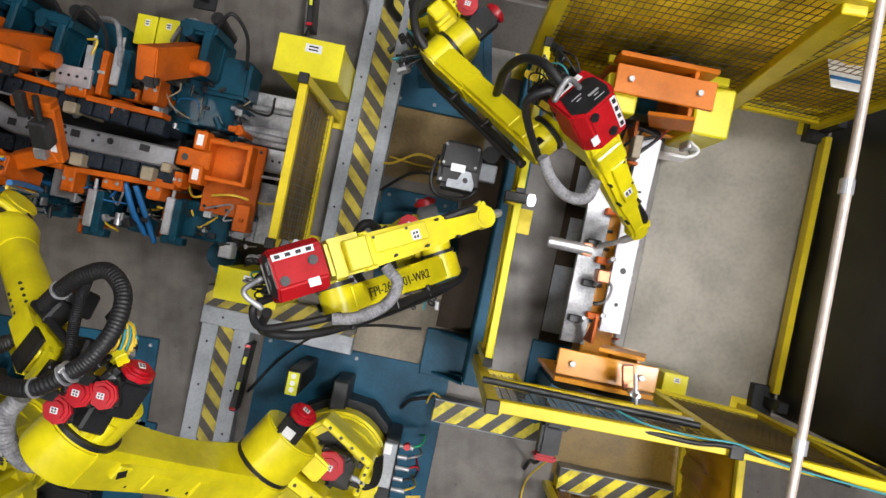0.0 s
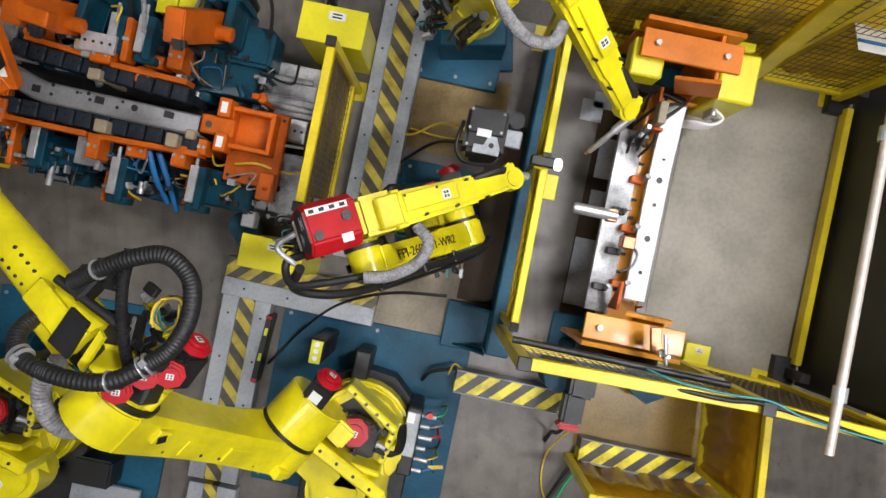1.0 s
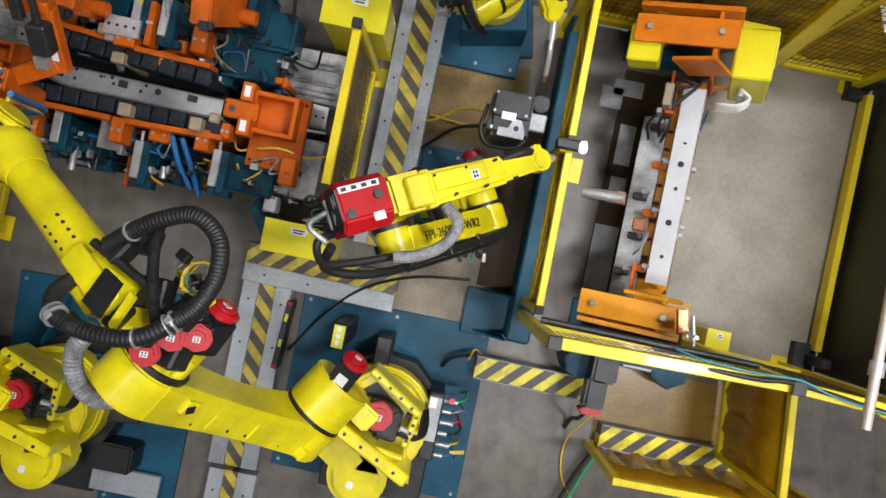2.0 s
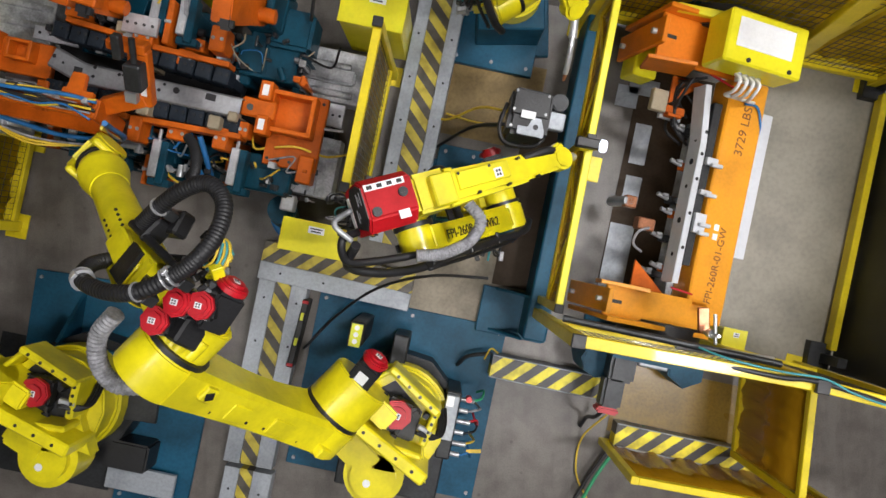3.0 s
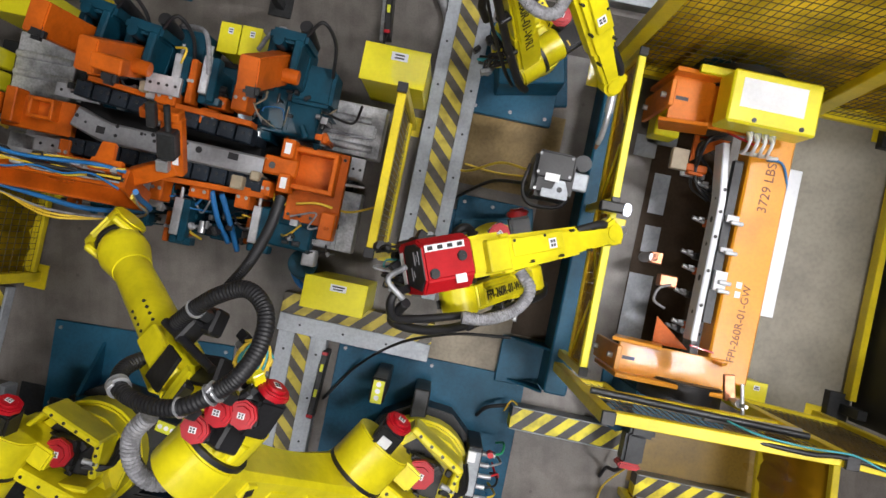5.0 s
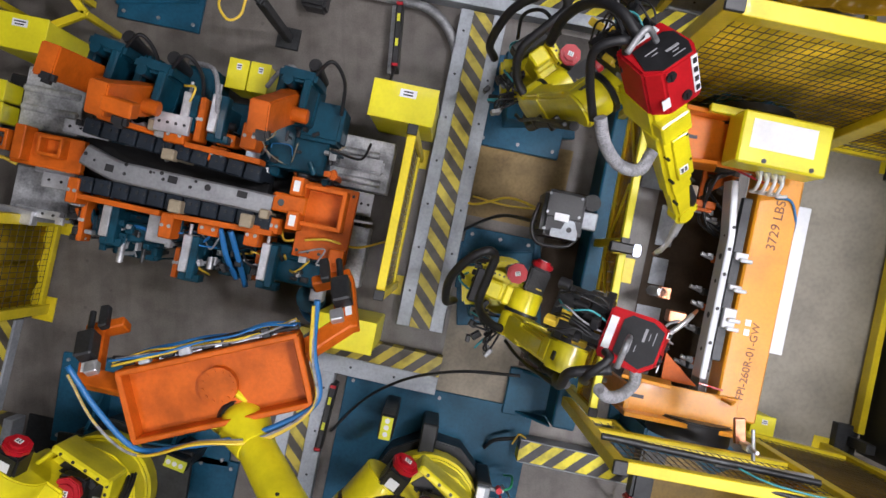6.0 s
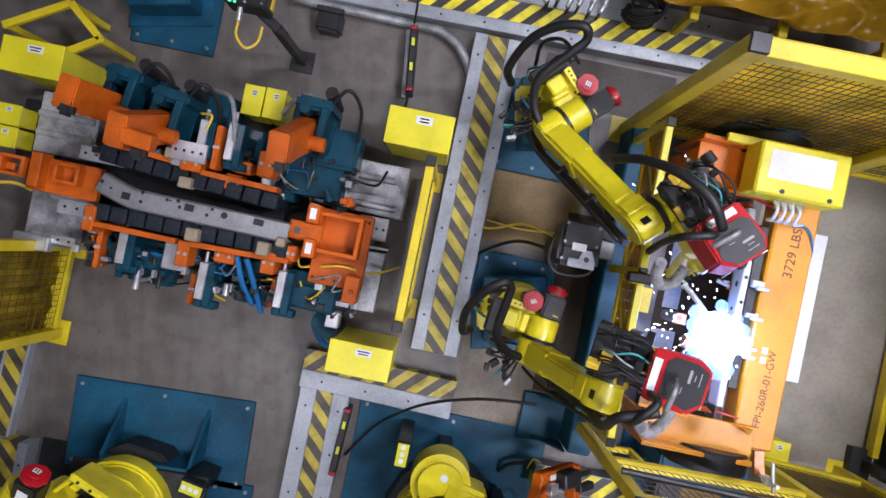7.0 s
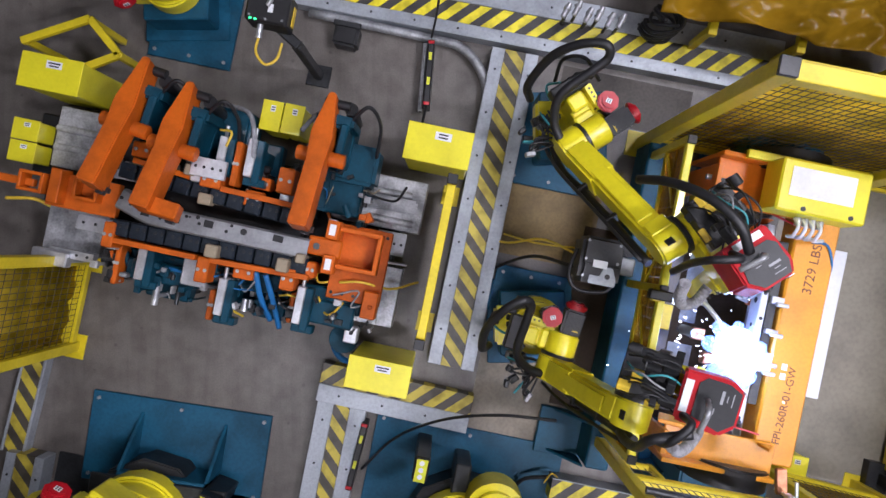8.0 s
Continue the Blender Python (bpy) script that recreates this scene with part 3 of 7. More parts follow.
sm.thickness = 0.004
for y in (-1.02, 1.02):
    part("foot", box((-0.06, y, 0.04), (0.16, 0.22, 0.08), bevel=0.004), DARK, cu, "dark steel foot bracket")
    part("foot_post", box((-0.02, y, 0.16), (0.07, 0.07, 0.30), bevel=0.004), DARK, cu)
part("top_rail", box((0.07, 0, 2.42), (0.05, 2.2, 0.05), bevel=0.004), SAFETY, cu)

# amber screens below and above the cage
def screen(p, q, z0, z1, material=None, label="amber plastic weld screen in a yellow frame"):
    n, a = dist(p, q), math.degrees(math.atan2(q[1] - p[1], q[0] - p[0]))
    th = thing("weld_screen", pose(p[0], p[1], 0, 0, 0, a), label, "screen", "weld screens")
    for x in (0, n):
        part("post", box((x, 0, z1 / 2), (0.05, 0.05, z1), bevel=0.004), SAFETY, th)
    for z in (z0, z1 - 0.025):
        part("rail", box((n / 2, 0, z), (n - 0.05, 0.045, 0.05), bevel=0.004), SAFETY, th)
    b = bmesh.new()
    k = max(8, int(n * 28))
    for i in range(k + 1):
        y = 0.012 * math.sin(i * 0.9) + 0.008 * math.sin(i * 2.3)
        b.verts.new((0.03 + (n - 0.06) * i / k, y, z0 + 0.02)), b.verts.new((0.03 + (n - 0.06) * i / k, y * 0.4, z1 - 0.04))
    b.verts.ensure_lookup_table()
    for i in range(k):
        b.faces.new((b.verts[2 * i], b.verts[2 * i + 2], b.verts[2 * i + 3], b.verts[2 * i + 1])).smooth = True
    o = part("sheet", b, material or AMBER, th)
    s = o.modifiers.new("thick", "SOLIDIFY")
    s.thickness = 0.003
    return th


screen((0.762, -1.733), (2.120, -1.983), 0.02, 0.9)
screen((1.761, -1.127), (1.687, -1.788), 0.15, 1.1)
screen((0.70, 1.40), (2.12, 1.12), 0.15, 2.1, CLEARAMBER, "amber plastic weld screen behind the cage mesh")
screen((2.14, 1.11), (2.74, 0.99), 0.15, 2.1, CLEARAMBER, "amber plastic weld screen behind the cage mesh")
screen((-3.62, -0.13), (-3.48, 0.51), 0.08, 2.0, CLEARAMBER, "amber plastic weld screen behind the fence mesh")


# ---- robots ----
def pchip(keys, t):
    """Smooth value of each column of keys at t, with no overshoot."""
    if t <= keys[0][0]:
        return keys[0][1:]
    if t >= keys[-1][0]:
        return keys[-1][1:]
    i = max(k for k in range(len(keys) - 1) if keys[k][0] <= t)
    out = []
    for c in range(1, len(keys[0])):
        def slope(k):
            return (keys[k + 1][c] - keys[k][c]) / (keys[k + 1][0] - keys[k][0])

        def tangent(k):
            if k == 0 or k == len(keys) - 1:
                return 0.0
            a, b = slope(k - 1), slope(k)
            return 0.0 if a * b <= 0 else 2 * a * b / (a + b)
        h = keys[i + 1][0] - keys[i][0]
        s = (t - keys[i][0]) / h
        p0, p1, m0, m1 = keys[i][c], keys[i + 1][c], tangent(i) * h, tangent(i + 1) * h
        out.append(p0 * (2 * s ** 3 - 3 * s * s + 1) + m0 * (s ** 3 - 2 * s * s + s) + p1 * (3 * s * s - 2 * s ** 3) + m1 * (s ** 3 - s * s))
    return out


def frame_of(origin, x, l):
    """A pose with its x axis along x and its y axis along l."""
    x, l = x.normalized(), l.normalized()
    n = x.cross(l)
    return Matrix(((x.x, l.x, n.x, origin.x), (x.y, l.y, n.y, origin.y), (x.z, l.z, n.z, origin.z), (0, 0, 0, 1)))


def joints(geo, q1, a2, a3):
    """Poses of turret, upper arm and forearm in the robot's own space, and the wrist's place."""
    q, a, b = radians(q1), radians(a2), radians(a3)
    d, up = Vector((math.cos(q), math.sin(q), 0)), Vector((0, 0, 1))
    l = up.cross(d)
    s = d * geo["off"] + up * geo["s"]
    xa, xb = d * math.cos(a) + up * math.sin(a), d * math.cos(b) + up * math.sin(b)
    e = s + xa * geo["L1"]
    nb = xb.cross(l)
    w = e + nb * geo["h"] + xb * geo["L2"]
    return pose(0, 0, 0, 0, 0, q1), frame_of(s, xa, l), frame_of(e, xb, l), w, xb, l


MOVING = []


def aim(p, az, el):
    """A pose at p whose x axis points to azimuth az and elevation el."""
    return Matrix.Translation(p) @ pose(0, 0, 0, 0, -el, az)


def steps():
    return [k / 10 for k in range(81)]


def motor(parent, m, r=0.055, n=0.2, box_like=True):
    """A black servo motor with a red cap, standing along its own z axis."""
    b = box((0, 0, n / 2), (r * 2, r * 2, n), bevel=0.014)
    part("motor", b, BLACK, parent, "black servo motor body", m)
    b = rod((0, 0, n), (0, 0, n + r * 0.55), r * 1.12, seg=8, bevel=0.008)
    rod((0, 0, n + r * 0.55), (0, 0, n + r * 0.75), r * 0.7, b, seg=8)
    part("motor_cap", b, RED, parent, "red octagonal motor cap", m)
    part("sticker", box((0, 0, n + r * 0.76), (r * 0.55, r * 0.45, 0.003), bevel=0), WHITE, parent, "white warning sticker", m)
    b = bmesh.new()
    for dx in (-1, 1):
        for dy in (-1, 1):
            box((dx * r * 0.11, dy * r * 0.1, n + r * 0.76 + 0.002), (r * 0.14, r * 0.13, 0.002), bm=b, bevel=0)
    tagged(part("sticker_print", b, INK, parent, "", m), "", "", "", "stuff")
    part("side_sticker", box((0, r + 0.001, n * 0.55), (r * 0.9, 0.003, r * 0.9), bevel=0), WHITE, parent, "white warning sticker", m)


def welding_robot(x, y, z, geo, keys, tag, high_loop=False):
    th = thing("welding_robot", pose(x, y, 0), "yellow six-axis welding robot with red wire feeder", "robot", "welding robots")
    b = box((0, 0, z / 2), (0.46, 0.46, z), bevel=0.01)
    box((0, 0, 0.02), (0.62, 0.62, 0.04), bm=b)
    part("riser", b, BLUE, th, "blue steel riser")
    b = rod((0, 0, z), (0, 0, z + 0.16), 0.2, seg=24, bevel=0.015)
    box((-0.16, 0, z + 0.09), (0.24, 0.26, 0.18), bm=b, bevel=0.02)
    part("base", b, ROBOT, th)
    s = geo["s"]
    # turret
    lat = geo["lat"]
    b = rod((0, 0, z + 0.16), (0, 0, z + 0.28), 0.17, seg=24, bevel=0.02)
    box((0.0, -0.01, s - 0.12), (0.24, 0.17, 0.20), bm=b, bevel=0.012)
    rod((geo["off"], lat + 0.10, s), (geo["off"], 0.03, s), 0.098, b, seg=24, bevel=0.008)
    box((geo["off"] - 0.06, -0.04, s - 0.07), (0.17, 0.13, 0.15), bm=b, bevel=0.012)
    box((-0.08, -0.04, s + 0.01), (0.10, 0.11, 0.10), bm=b, bevel=0.012)
    slab([(-0.15, 0.04), (0.03, 0.04), (0.03, 0.075), (-0.13, 0.085)], s - 0.10, s + 0.05, None, b)
    tu = part("turret", b, ROBOT, th)
    part("shoulder_ring", rod((geo["off"], lat + 0.082, s), (geo["off"], lat + 0.102, s), 0.112, seg=28), BLACK, tu, "black joint ring")
    for k in range(6):
        part("bolt", rod((-0.14 + 0.03 * k, 0.062, s + 0.05), (-0.14 + 0.03 * k, 0.062, s + 0.055), 0.007, seg=8), DARK, tu)
    part("warning_sign", slab([(0, 0.024), (-0.021, -0.012), (0.021, -0.012)], 0, 0.003, pose(geo["off"] + 0.045, 0.07, s + 0.066)), YCABLE, tu, "small yellow warning triangle")
    motor(tu, pose(0.02, 0.11, s - 0.07, 0, 0, 30), 0.060, 0.12)
    motor(tu, pose(geo["off"] + 0.02, 0.03, s, -83, 0, 0), 0.064, 0.17)
    b = bmesh.new()
    for k in range(7):
        ang = k * 0.9
        box((-0.20 + 0.02 * math.cos(ang), 0.02 + 0.045 * (k - 3), s - 0.06 + 0.02 * math.sin(ang * 2)), (0.05, 0.035, 0.05), bm=b, bevel=0.006)
    part("connector_block", b, DARK, tu, "black cable connectors")
    hoop = [(-0.280, -0.209, 0.800), (-0.337, -0.216, 1.000), (-0.369, -0.070, 1.250), (-0.316, 0.074, 1.400), (-0.232, 0.167, 1.450), (-0.172, 0.156, 1.400), (-0.163, 0.055, 1.350), (-0.150, -0.146, 1.250), (-0.046, -0.235, 1.150), (0.095, -0.254, 1.100)]
    bm = tube([(x, y, z + s - 1.05) for x, y, z in hoop], 0.027, seg=12, n=10)
    part("cable_loop", bm, RUBBER, tu, "thick black cable loop")
    p = (-0.178, -0.047, 1.080)
    part("cable_box", box((p[0], p[1], p[2] + s - 1.05), (0.09, 0.22, 0.12), bevel=0.008), BLACK, tu, "black cable junction box")
    random.seed(41)
    for k in range(16):
        q = (-0.032, -0.244, 0.950)
        q = (q[0] + random.uniform(-0.12, 0.12), q[1] + random.uniform(-0.20, 0.12), q[2] + s - 1.05 + random.uniform(-0.15, 0.08))
        part("connector", box((0, 0, 0), (random.uniform(0.02, 0.07), random.uniform(0.02, 0.06), random.uniform(0.03, 0.09)), bevel=0.005), (BLACK, DARK, BLACK, STEEL, SLEEVE)[k % 5], tu, "", pose(*q, 0, 0, random.uniform(0, 90)))
    for k in range(5):
        q = (-0.044, -0.305, 1.000)
        pts = [(q[0] + random.uniform(-0.12, 0.12), q[1] + random.uniform(-0.14, 0.14), q[2] + s - 1.05 + random.uniform(-0.1, 0.12)) for j in range(5)]
        part("cable", tube(pts, 0.007, seg=6, n=6), (RUBBER, RUBBER, TEAL)[k % 3], tu)
    tube([(-0.28, -0.04, s - 0.14), (-0.34, 0.02, s + 0.05), (-0.26, 0.09, s + 0.20), (-0.12, 0.14, s + 0.05)], 0.012, bm := bmesh.new(), seg=8)
    part("cable", bm, RUBBER, tu)
    tube([(-0.26, 0.00, s - 0.20), (-0.30, -0.06, s - 0.30), (-0.20, -0.10, s - 0.24), (-0.15, -0.04, s - 0.12)], 0.008, bm := bmesh.new(), seg=6)
    part("cable", bm, TEAL, tu)
    # upper arm
    L, lat = geo["L1"], geo["lat"]
    b = rod((0, lat - 0.075, 0), (0, lat + 0.082, 0), 0.115, seg=28, bevel=0.012)
    rod((L, lat - 0.07, 0), (L, lat + 0.08, 0), 0.10, b, seg=28, bevel=0.012)
    box((L / 2, lat, 0), (L, 0.135, 0.165), bm=b, bevel=0.016)
    box((L * 0.24, lat, 0), (L * 0.34, 0.155, 0.182), bm=b, bevel=0.02)
    for sz in (-1, 1):
        box((L * 0.60, lat - 0.006, sz * 0.088), (L * 0.50, 0.085, 0.014), bm=b, bevel=0.004)
        box((L * 0.94, lat + 0.01, sz * 0.090), (0.09, 0.12, 0.03), bm=b, bevel=0.005)
    ua = part("upper_arm", b, ROBOT, th)
    part("joint_ring", rod((L, lat + 0.08, 0), (L, lat + 0.105, 0), 0.108, seg=28), BLACK, ua, "black joint ring")
    part("socket", box((L + 0.06, lat + 0.0, 0.088), (0.045, 0.045, 0.006), bevel=0.001), BLACK, ua, "square black socket")
    b = tube([(-0.16, lat - 0.06, -0.06), (0.02, lat - 0.11, -0.10), (L * 0.35, lat - 0.115, -0.06), (L * 0.7, lat - 0.115, -0.05), (L * 1.02, lat - 0.12, -0.05)], 0.024, seg=12)
    part("cable_pack", b, RUBBER, ua, "thick black cable pack")
    for u in (0.3, 0.62):
        part("cable_clamp", box((L * u, lat - 0.105, -0.055), (0.03, 0.075, 0.06), bevel=0.006), BLACK, ua)
    b = tube([(-0.12, lat - 0.12, -0.01), (0.1, lat - 0.15, -0.02), (L * 0.5, lat - 0.155, 0.0), (L, lat - 0.15, -0.02)], 0.011, seg=8)
    part("cable", b, RUBBER, ua)
    writing("stencil", tag, 0.074, pose(L * 0.57, lat - 0.005, -0.1015, 180, 0, 180), ua, INK)
    # forearm: rear housing, tapered arm, hook-shaped wrist
    h, L2 = geo["h"], geo["L2"]
    b = box((0.02, 0.01, h * 0.72), (0.20, 0.20, h * 0.56 + 0.10), bevel=0.02)
    rod((0, lat + 0.105, 0), (0, 0.02, 0), 0.092, b, seg=28, bevel=0.01)
    box((0.0, 0.0, h * 0.4), (0.16, 0.15, h * 0.7), bm=b, bevel=0.02)
    box((0.06, 0.0, h + 0.06), (0.12, 0.16, 0.08), bm=b, bevel=0.008)
    housing = b
    b = box((0.34, 0, h), (0.50, 0.18, 0.14), bevel=0.022, taper=0.80)
    box((0.30, 0.02, h + 0.066), (0.30, 0.09, 0.03), bm=b, bevel=0.004)
    box((0.68, 0.0, h), (0.30, 0.13, 0.11), bm=b, bevel=0.02, taper=0.75)
    box((0.12, -0.085, h + 0.02), (0.06, 0.02, 0.09), bm=b, bevel=0.006)
    box((0.12, 0.088, h + 0.03), (0.05, 0.02, 0.07), bm=b, bevel=0.006)
    fa = part("forearm", b, ROBOT, th)
    part("elbow_housing", housing, ROBOT, fa)
    b = rod((L2 - 0.07, 0.0, h - 0.05), (L2 - 0.07, 0.0, h + 0.052), 0.062, seg=20, bevel=0.016)
    box((L2 - 0.15, -0.022, h), (0.18, 0.055, 0.095), bm=b, bevel=0.016)
    box((L2 - 0.085, 0.055, h), (0.09, 0.05, 0.085), pose(0, 0, 0, 0, 0, 24), 0.014, b)
    part("wrist_hook", b, ROBOT, fa)
    part("sticker", box((0.38, 0.01, h + 0.083), (0.045, 0.05, 0.003), bevel=0), WHITE, fa, "white warning sticker")
    b = bmesh.new()
    for dx, dy in ((-0.008, 0.01), (0.008, 0.01), (-0.008, -0.01), (0.008, -0.01)):
        box((0.38 + dx, 0.01 + dy, 0.0852 + h), (0.011, 0.014, 0.002), bm=b, bevel=0)
    tagged(part("sticker_print", b, INK, fa), "", "", "", "stuff")
    b = bmesh.new()
    for k in range(6):
        rod((0.16 + 0.09 * k, 0.055 - 0.115 * (k % 2), h + 0.05), (0.16 + 0.09 * k, 0.055 - 0.115 * (k % 2), h + 0.084), 0.008, b, seg=8)
    tagged(part("screw", b, BLACK, fa), "", "", "", "stuff")
    b = tube([(0.58, 0.05, h + 0.02), (0.72, 0.06, h + 0.035), (L2 - 0.1, 0.05, h + 0.02), (L2 - 0.02, 0.01, h)], 0.022, seg=10)
    part("torch_cable", b, RUBBER, fa, "black torch cable")
    # wire feeder on the rear of the forearm
    b = slab([(-0.12, -0.11), (0.08, -0.12), (0.14, -0.06), (0.14, 0.10), (0.08, 0.135), (-0.12, 0.125)], 0, 0.25, pose(-0.12, 0.0, h + 0.02, 0, -90, 0), None, 0.010)
    part("wire_feeder", b, FEEDRED, fa, "glossy red wire feeder box")
    part("feeder_panel", slab([(0.13, 0.09), (0.075, 0.115), (-0.02, 0.115), (-0.05, 0.085), (-0.05, -0.07), (0.075, -0.10), (0.13, -0.05)], 0.0, 0.006, pose(-0.370, 0.0, h + 0.02, 0, -90, 0)), BLACK, fa, "black feeder panel with pale print")
    b = bmesh.new()
    for k in range(5):
        box((-0.3775, 0.05 if k < 3 else -0.02, h + 0.120 - 0.022 * k), (0.003, 0.03 if k % 2 else 0.06, 0.004 if k != 2 else 0.012), bm=b, bevel=0)
    tagged(part("print", b, PRINT, fa), "", "", "", "stuff")
    part("feeder_label", box((-0.372, 0.01, h - 0.07), (0.004, 0.15, 0.035), bevel=0), WHITE, fa, "white label strip")
    b = box((-0.26, 0.085, h + 0.162), (0.20, 0.030, 0.004), bevel=0)
    part("feeder_label", b, WHITE, fa, "white label strip with black squares")
    b = bmesh.new()
    for k in range(4):
        box((-0.335 + 0.05 * k, 0.085, h + 0.166), (0.026, 0.018, 0.003), bm=b, bevel=0)
    tagged(part("print", b, INK, fa), "", "", "", "stuff")
    for k in range(2):
        b = rod((0, 0, 0), (0, 0, 0.012), 0.024, seg=10)
        box((0, 0, 0.014), (0.04, 0.01, 0.008), bm=b, bevel=0)
        part("latch_knob", b, BLACK, fa, "black round latch knob", pose(-0.18 - 0.15 * k, 0.03 - 0.06 * k, h + 0.158))
    part("sticker", box((-0.20, -0.07, h + 0.161), (0.055, 0.04, 0.003), bevel=0), WHITE, fa)
    random.seed(5)
    for k in range(34):
        q = (-0.25 + random.uniform(-0.13, 0.10), 0.03 + random.uniform(-0.12, 0.13), h - 0.25 + random.uniform(-0.10, 0.12))
        if k % 4 == 0:
            b = rod((0, 0, -0.02), (0, 0, random.uniform(0.02, 0.05)), random.uniform(0.014, 0.03), seg=12, bevel=0.003)
        else:
            b = box((0, 0, 0), (random.uniform(0.02, 0.08), random.uniform(0.02, 0.06), random.uniform(0.03, 0.08)), bevel=0.004)
        part("drive_fitting", b, (BLACK, BLACK, DARK, BLACK, STEEL, DARK, BLACK, YCABLE)[k % 8], fa, "small wire drive fitting" if k % 4 else "", pose(*q, 0, 0, random.uniform(0, 60)))
    for k in range(7):
        y0 = -0.08 + 0.035 * k
        pts = [(-0.26, y0, h - 0.36), (-0.38 - random.uniform(0, 0.06), y0 + random.uniform(-0.04, 0.06), h - 0.28), (-0.40, y0 + random.uniform(-0.05, 0.05), h - random.uniform(0.12, 0.2)), (-0.28, y0 - 0.04, h - 0.06)]
        part("cable", tube(pts, 0.005, seg=6, n=5), (RUBBER, RUBBER, RUBBER, SLEEVE, TEAL)[k % 5], fa)
    part("drive_base", box((-0.20, 0.03, h - 0.25), (0.10, 0.24, 0.26), bevel=0.006), BLACK, fa)
    b = tube([(-0.36, -0.08, h - 0.06), (-0.47, -0.10, h - 0.02), (-0.46, -0.20, h - 0.08), (-0.30, -0.24, h - 0.12), (-0.05, -0.27, h - 0.14)], 0.02, seg=10)
    part("feeder_hose", b, RUBBER, fa, "black feeder hose")
    b = tube([(-0.40, 0.02, h + 0.02), (-0.50, -0.02, h + 0.03), (-0.44, -0.12, h + 0.02)], 0.014, seg=8)
    part("conduit", b, STEEL, fa, "ribbed steel conduit")
    b = tube([(0.20, -0.10, h + 0.02), (0.22, -0.20, h + 0.05), (0.14, -0.28, h + 0.02), (0.00, -0.30, h - 0.02), (-0.12, -0.27, h - 0.06)], 0.032, seg=10, n=12, ribs=0.003)
    part("sleeve", b, SLEEVE, fa, "wrinkled grey fabric hose sleeve")
    low = [(0.16, -0.33, -0.04), (-0.06, -0.335, 0.02), (-0.28, -0.30, 0.08), (-0.44, -0.22, 0.13), (-0.42, -0.14, h)]
    high = [(-0.16, -0.17, h - 0.62), (-0.34, -0.11, h - 0.50), (-0.47, -0.05, h - 0.33), (-0.50, -0.02, h - 0.15), (-0.42, -0.03, h - 0.02)]
    b = tube(high if high_loop else low, 0.024, seg=12, n=10)
    part("cable_arc", b, RUBBER, fa, "thick black cable arc")
    # torch
    b = tube([(0, 0, 0), (0.10, 0, 0.0), (0.17, 0, -0.012), (0.24, 0, -0.05), (0.29, 0, -0.10)], 0.016, seg=10)
    rod((-0.02, 0, 0), (0.11, 0, 0), 0.024, b, seg=12)
    to = part("torch", b, ALU, th, "bare metal welding torch with bent neck")
    part("nozzle", rod((0.275, 0, -0.085), (0.325, 0, -0.14), 0.014, r2=0.010, seg=12), COPPER, to, "copper torch nozzle")

    def play():
        rows = {o: [] for o in (tu, ua, fa, to)}
        for t in steps():
            q1, a2, a3, ty, tp = pchip(keys, t)
            mt, ma, mf, w, xb, l = joints(geo, q1, a2, a3)
            mw = mf.to_3x3().to_4x4()
            mw.translation = w
            for o, m in ((tu, mt), (ua, ma), (fa, mf), (to, aim(w, ty, tp))):
                rows[o].append((t, m))
        for o in rows:
            walk(o, rows[o])
    MOVING.append(play)
    return th, to


GEO3 = {"off": 0.20, "s": 0.80, "L1": 0.86, "lat": -0.27, "h": 0.17, "L2": 0.93}
GEO2 = {"off": 0.136, "s": 0.728, "L1": 0.945, "lat": -0.208, "h": 0.285, "L2": 0.882}
GEO1 = {"off": 0.136, "s": 0.916, "L1": 0.945, "lat": -0.208, "h": 0.285, "L2": 0.882}
WELD2 = [
    (0.0, 17.1, 126.4, -24.0, 20, -70), (4.75, 17.1, 126.4, -24.0, 20, -70), (5.3, -6, 102, -34, 20, -50), (5.8, -26.5, 87.0, -53.0, 36, 10), (6.0, -21.1, 80.0, -67.0, 35, 20), (6.2, -20.6, 78.4, -70.7, 35, 22), (7.5, -17.3, 74.4, -70.2, 35, 22), (8.0, -17.0, 74.1, -70.2, 35, 22)]
welding_robot(-0.205, 0.046, 0.22, GEO2, WELD2, "FPI-260R-01-WR2")

PARKED = (-59.5, 117.3, -46, 264, -8)
welding_robot(0.048, 1.419, 0.42, GEO1, [
    (0.0, -49.6, 32.3, -47.0, 200, -30), (0.4, -47.3, 32.0, -42.6, 200, -30), (0.8, -45.7, 44.8, -42.1, 205, -30), (1.0, -50.5, 78.0, -36, 220, -25), (1.2, -56, 105, -39, 245, -15), (1.4, *PARKED), (1.6, *PARKED), (4.75, *PARKED), (5.3, -55, 102, -42, 250, -30),
    (5.8, -58.1, 80.0, -44.0, 230, -40), (6.0, -55.6, 75.7, -49.9, 250, -30), (6.2, -54.5, 56.8, -66.1, 288, 10), (6.4, -56, 47, -73, 300, 36), (6.6, -57.6, 43.5, -76.5, 304, 41), (7.5, -58.1, 42.3, -77.0, 304, 41), (8.0, -58.1, 42.3, -77.0, 304, 41)], "FPI-260R-01-WR1", True)


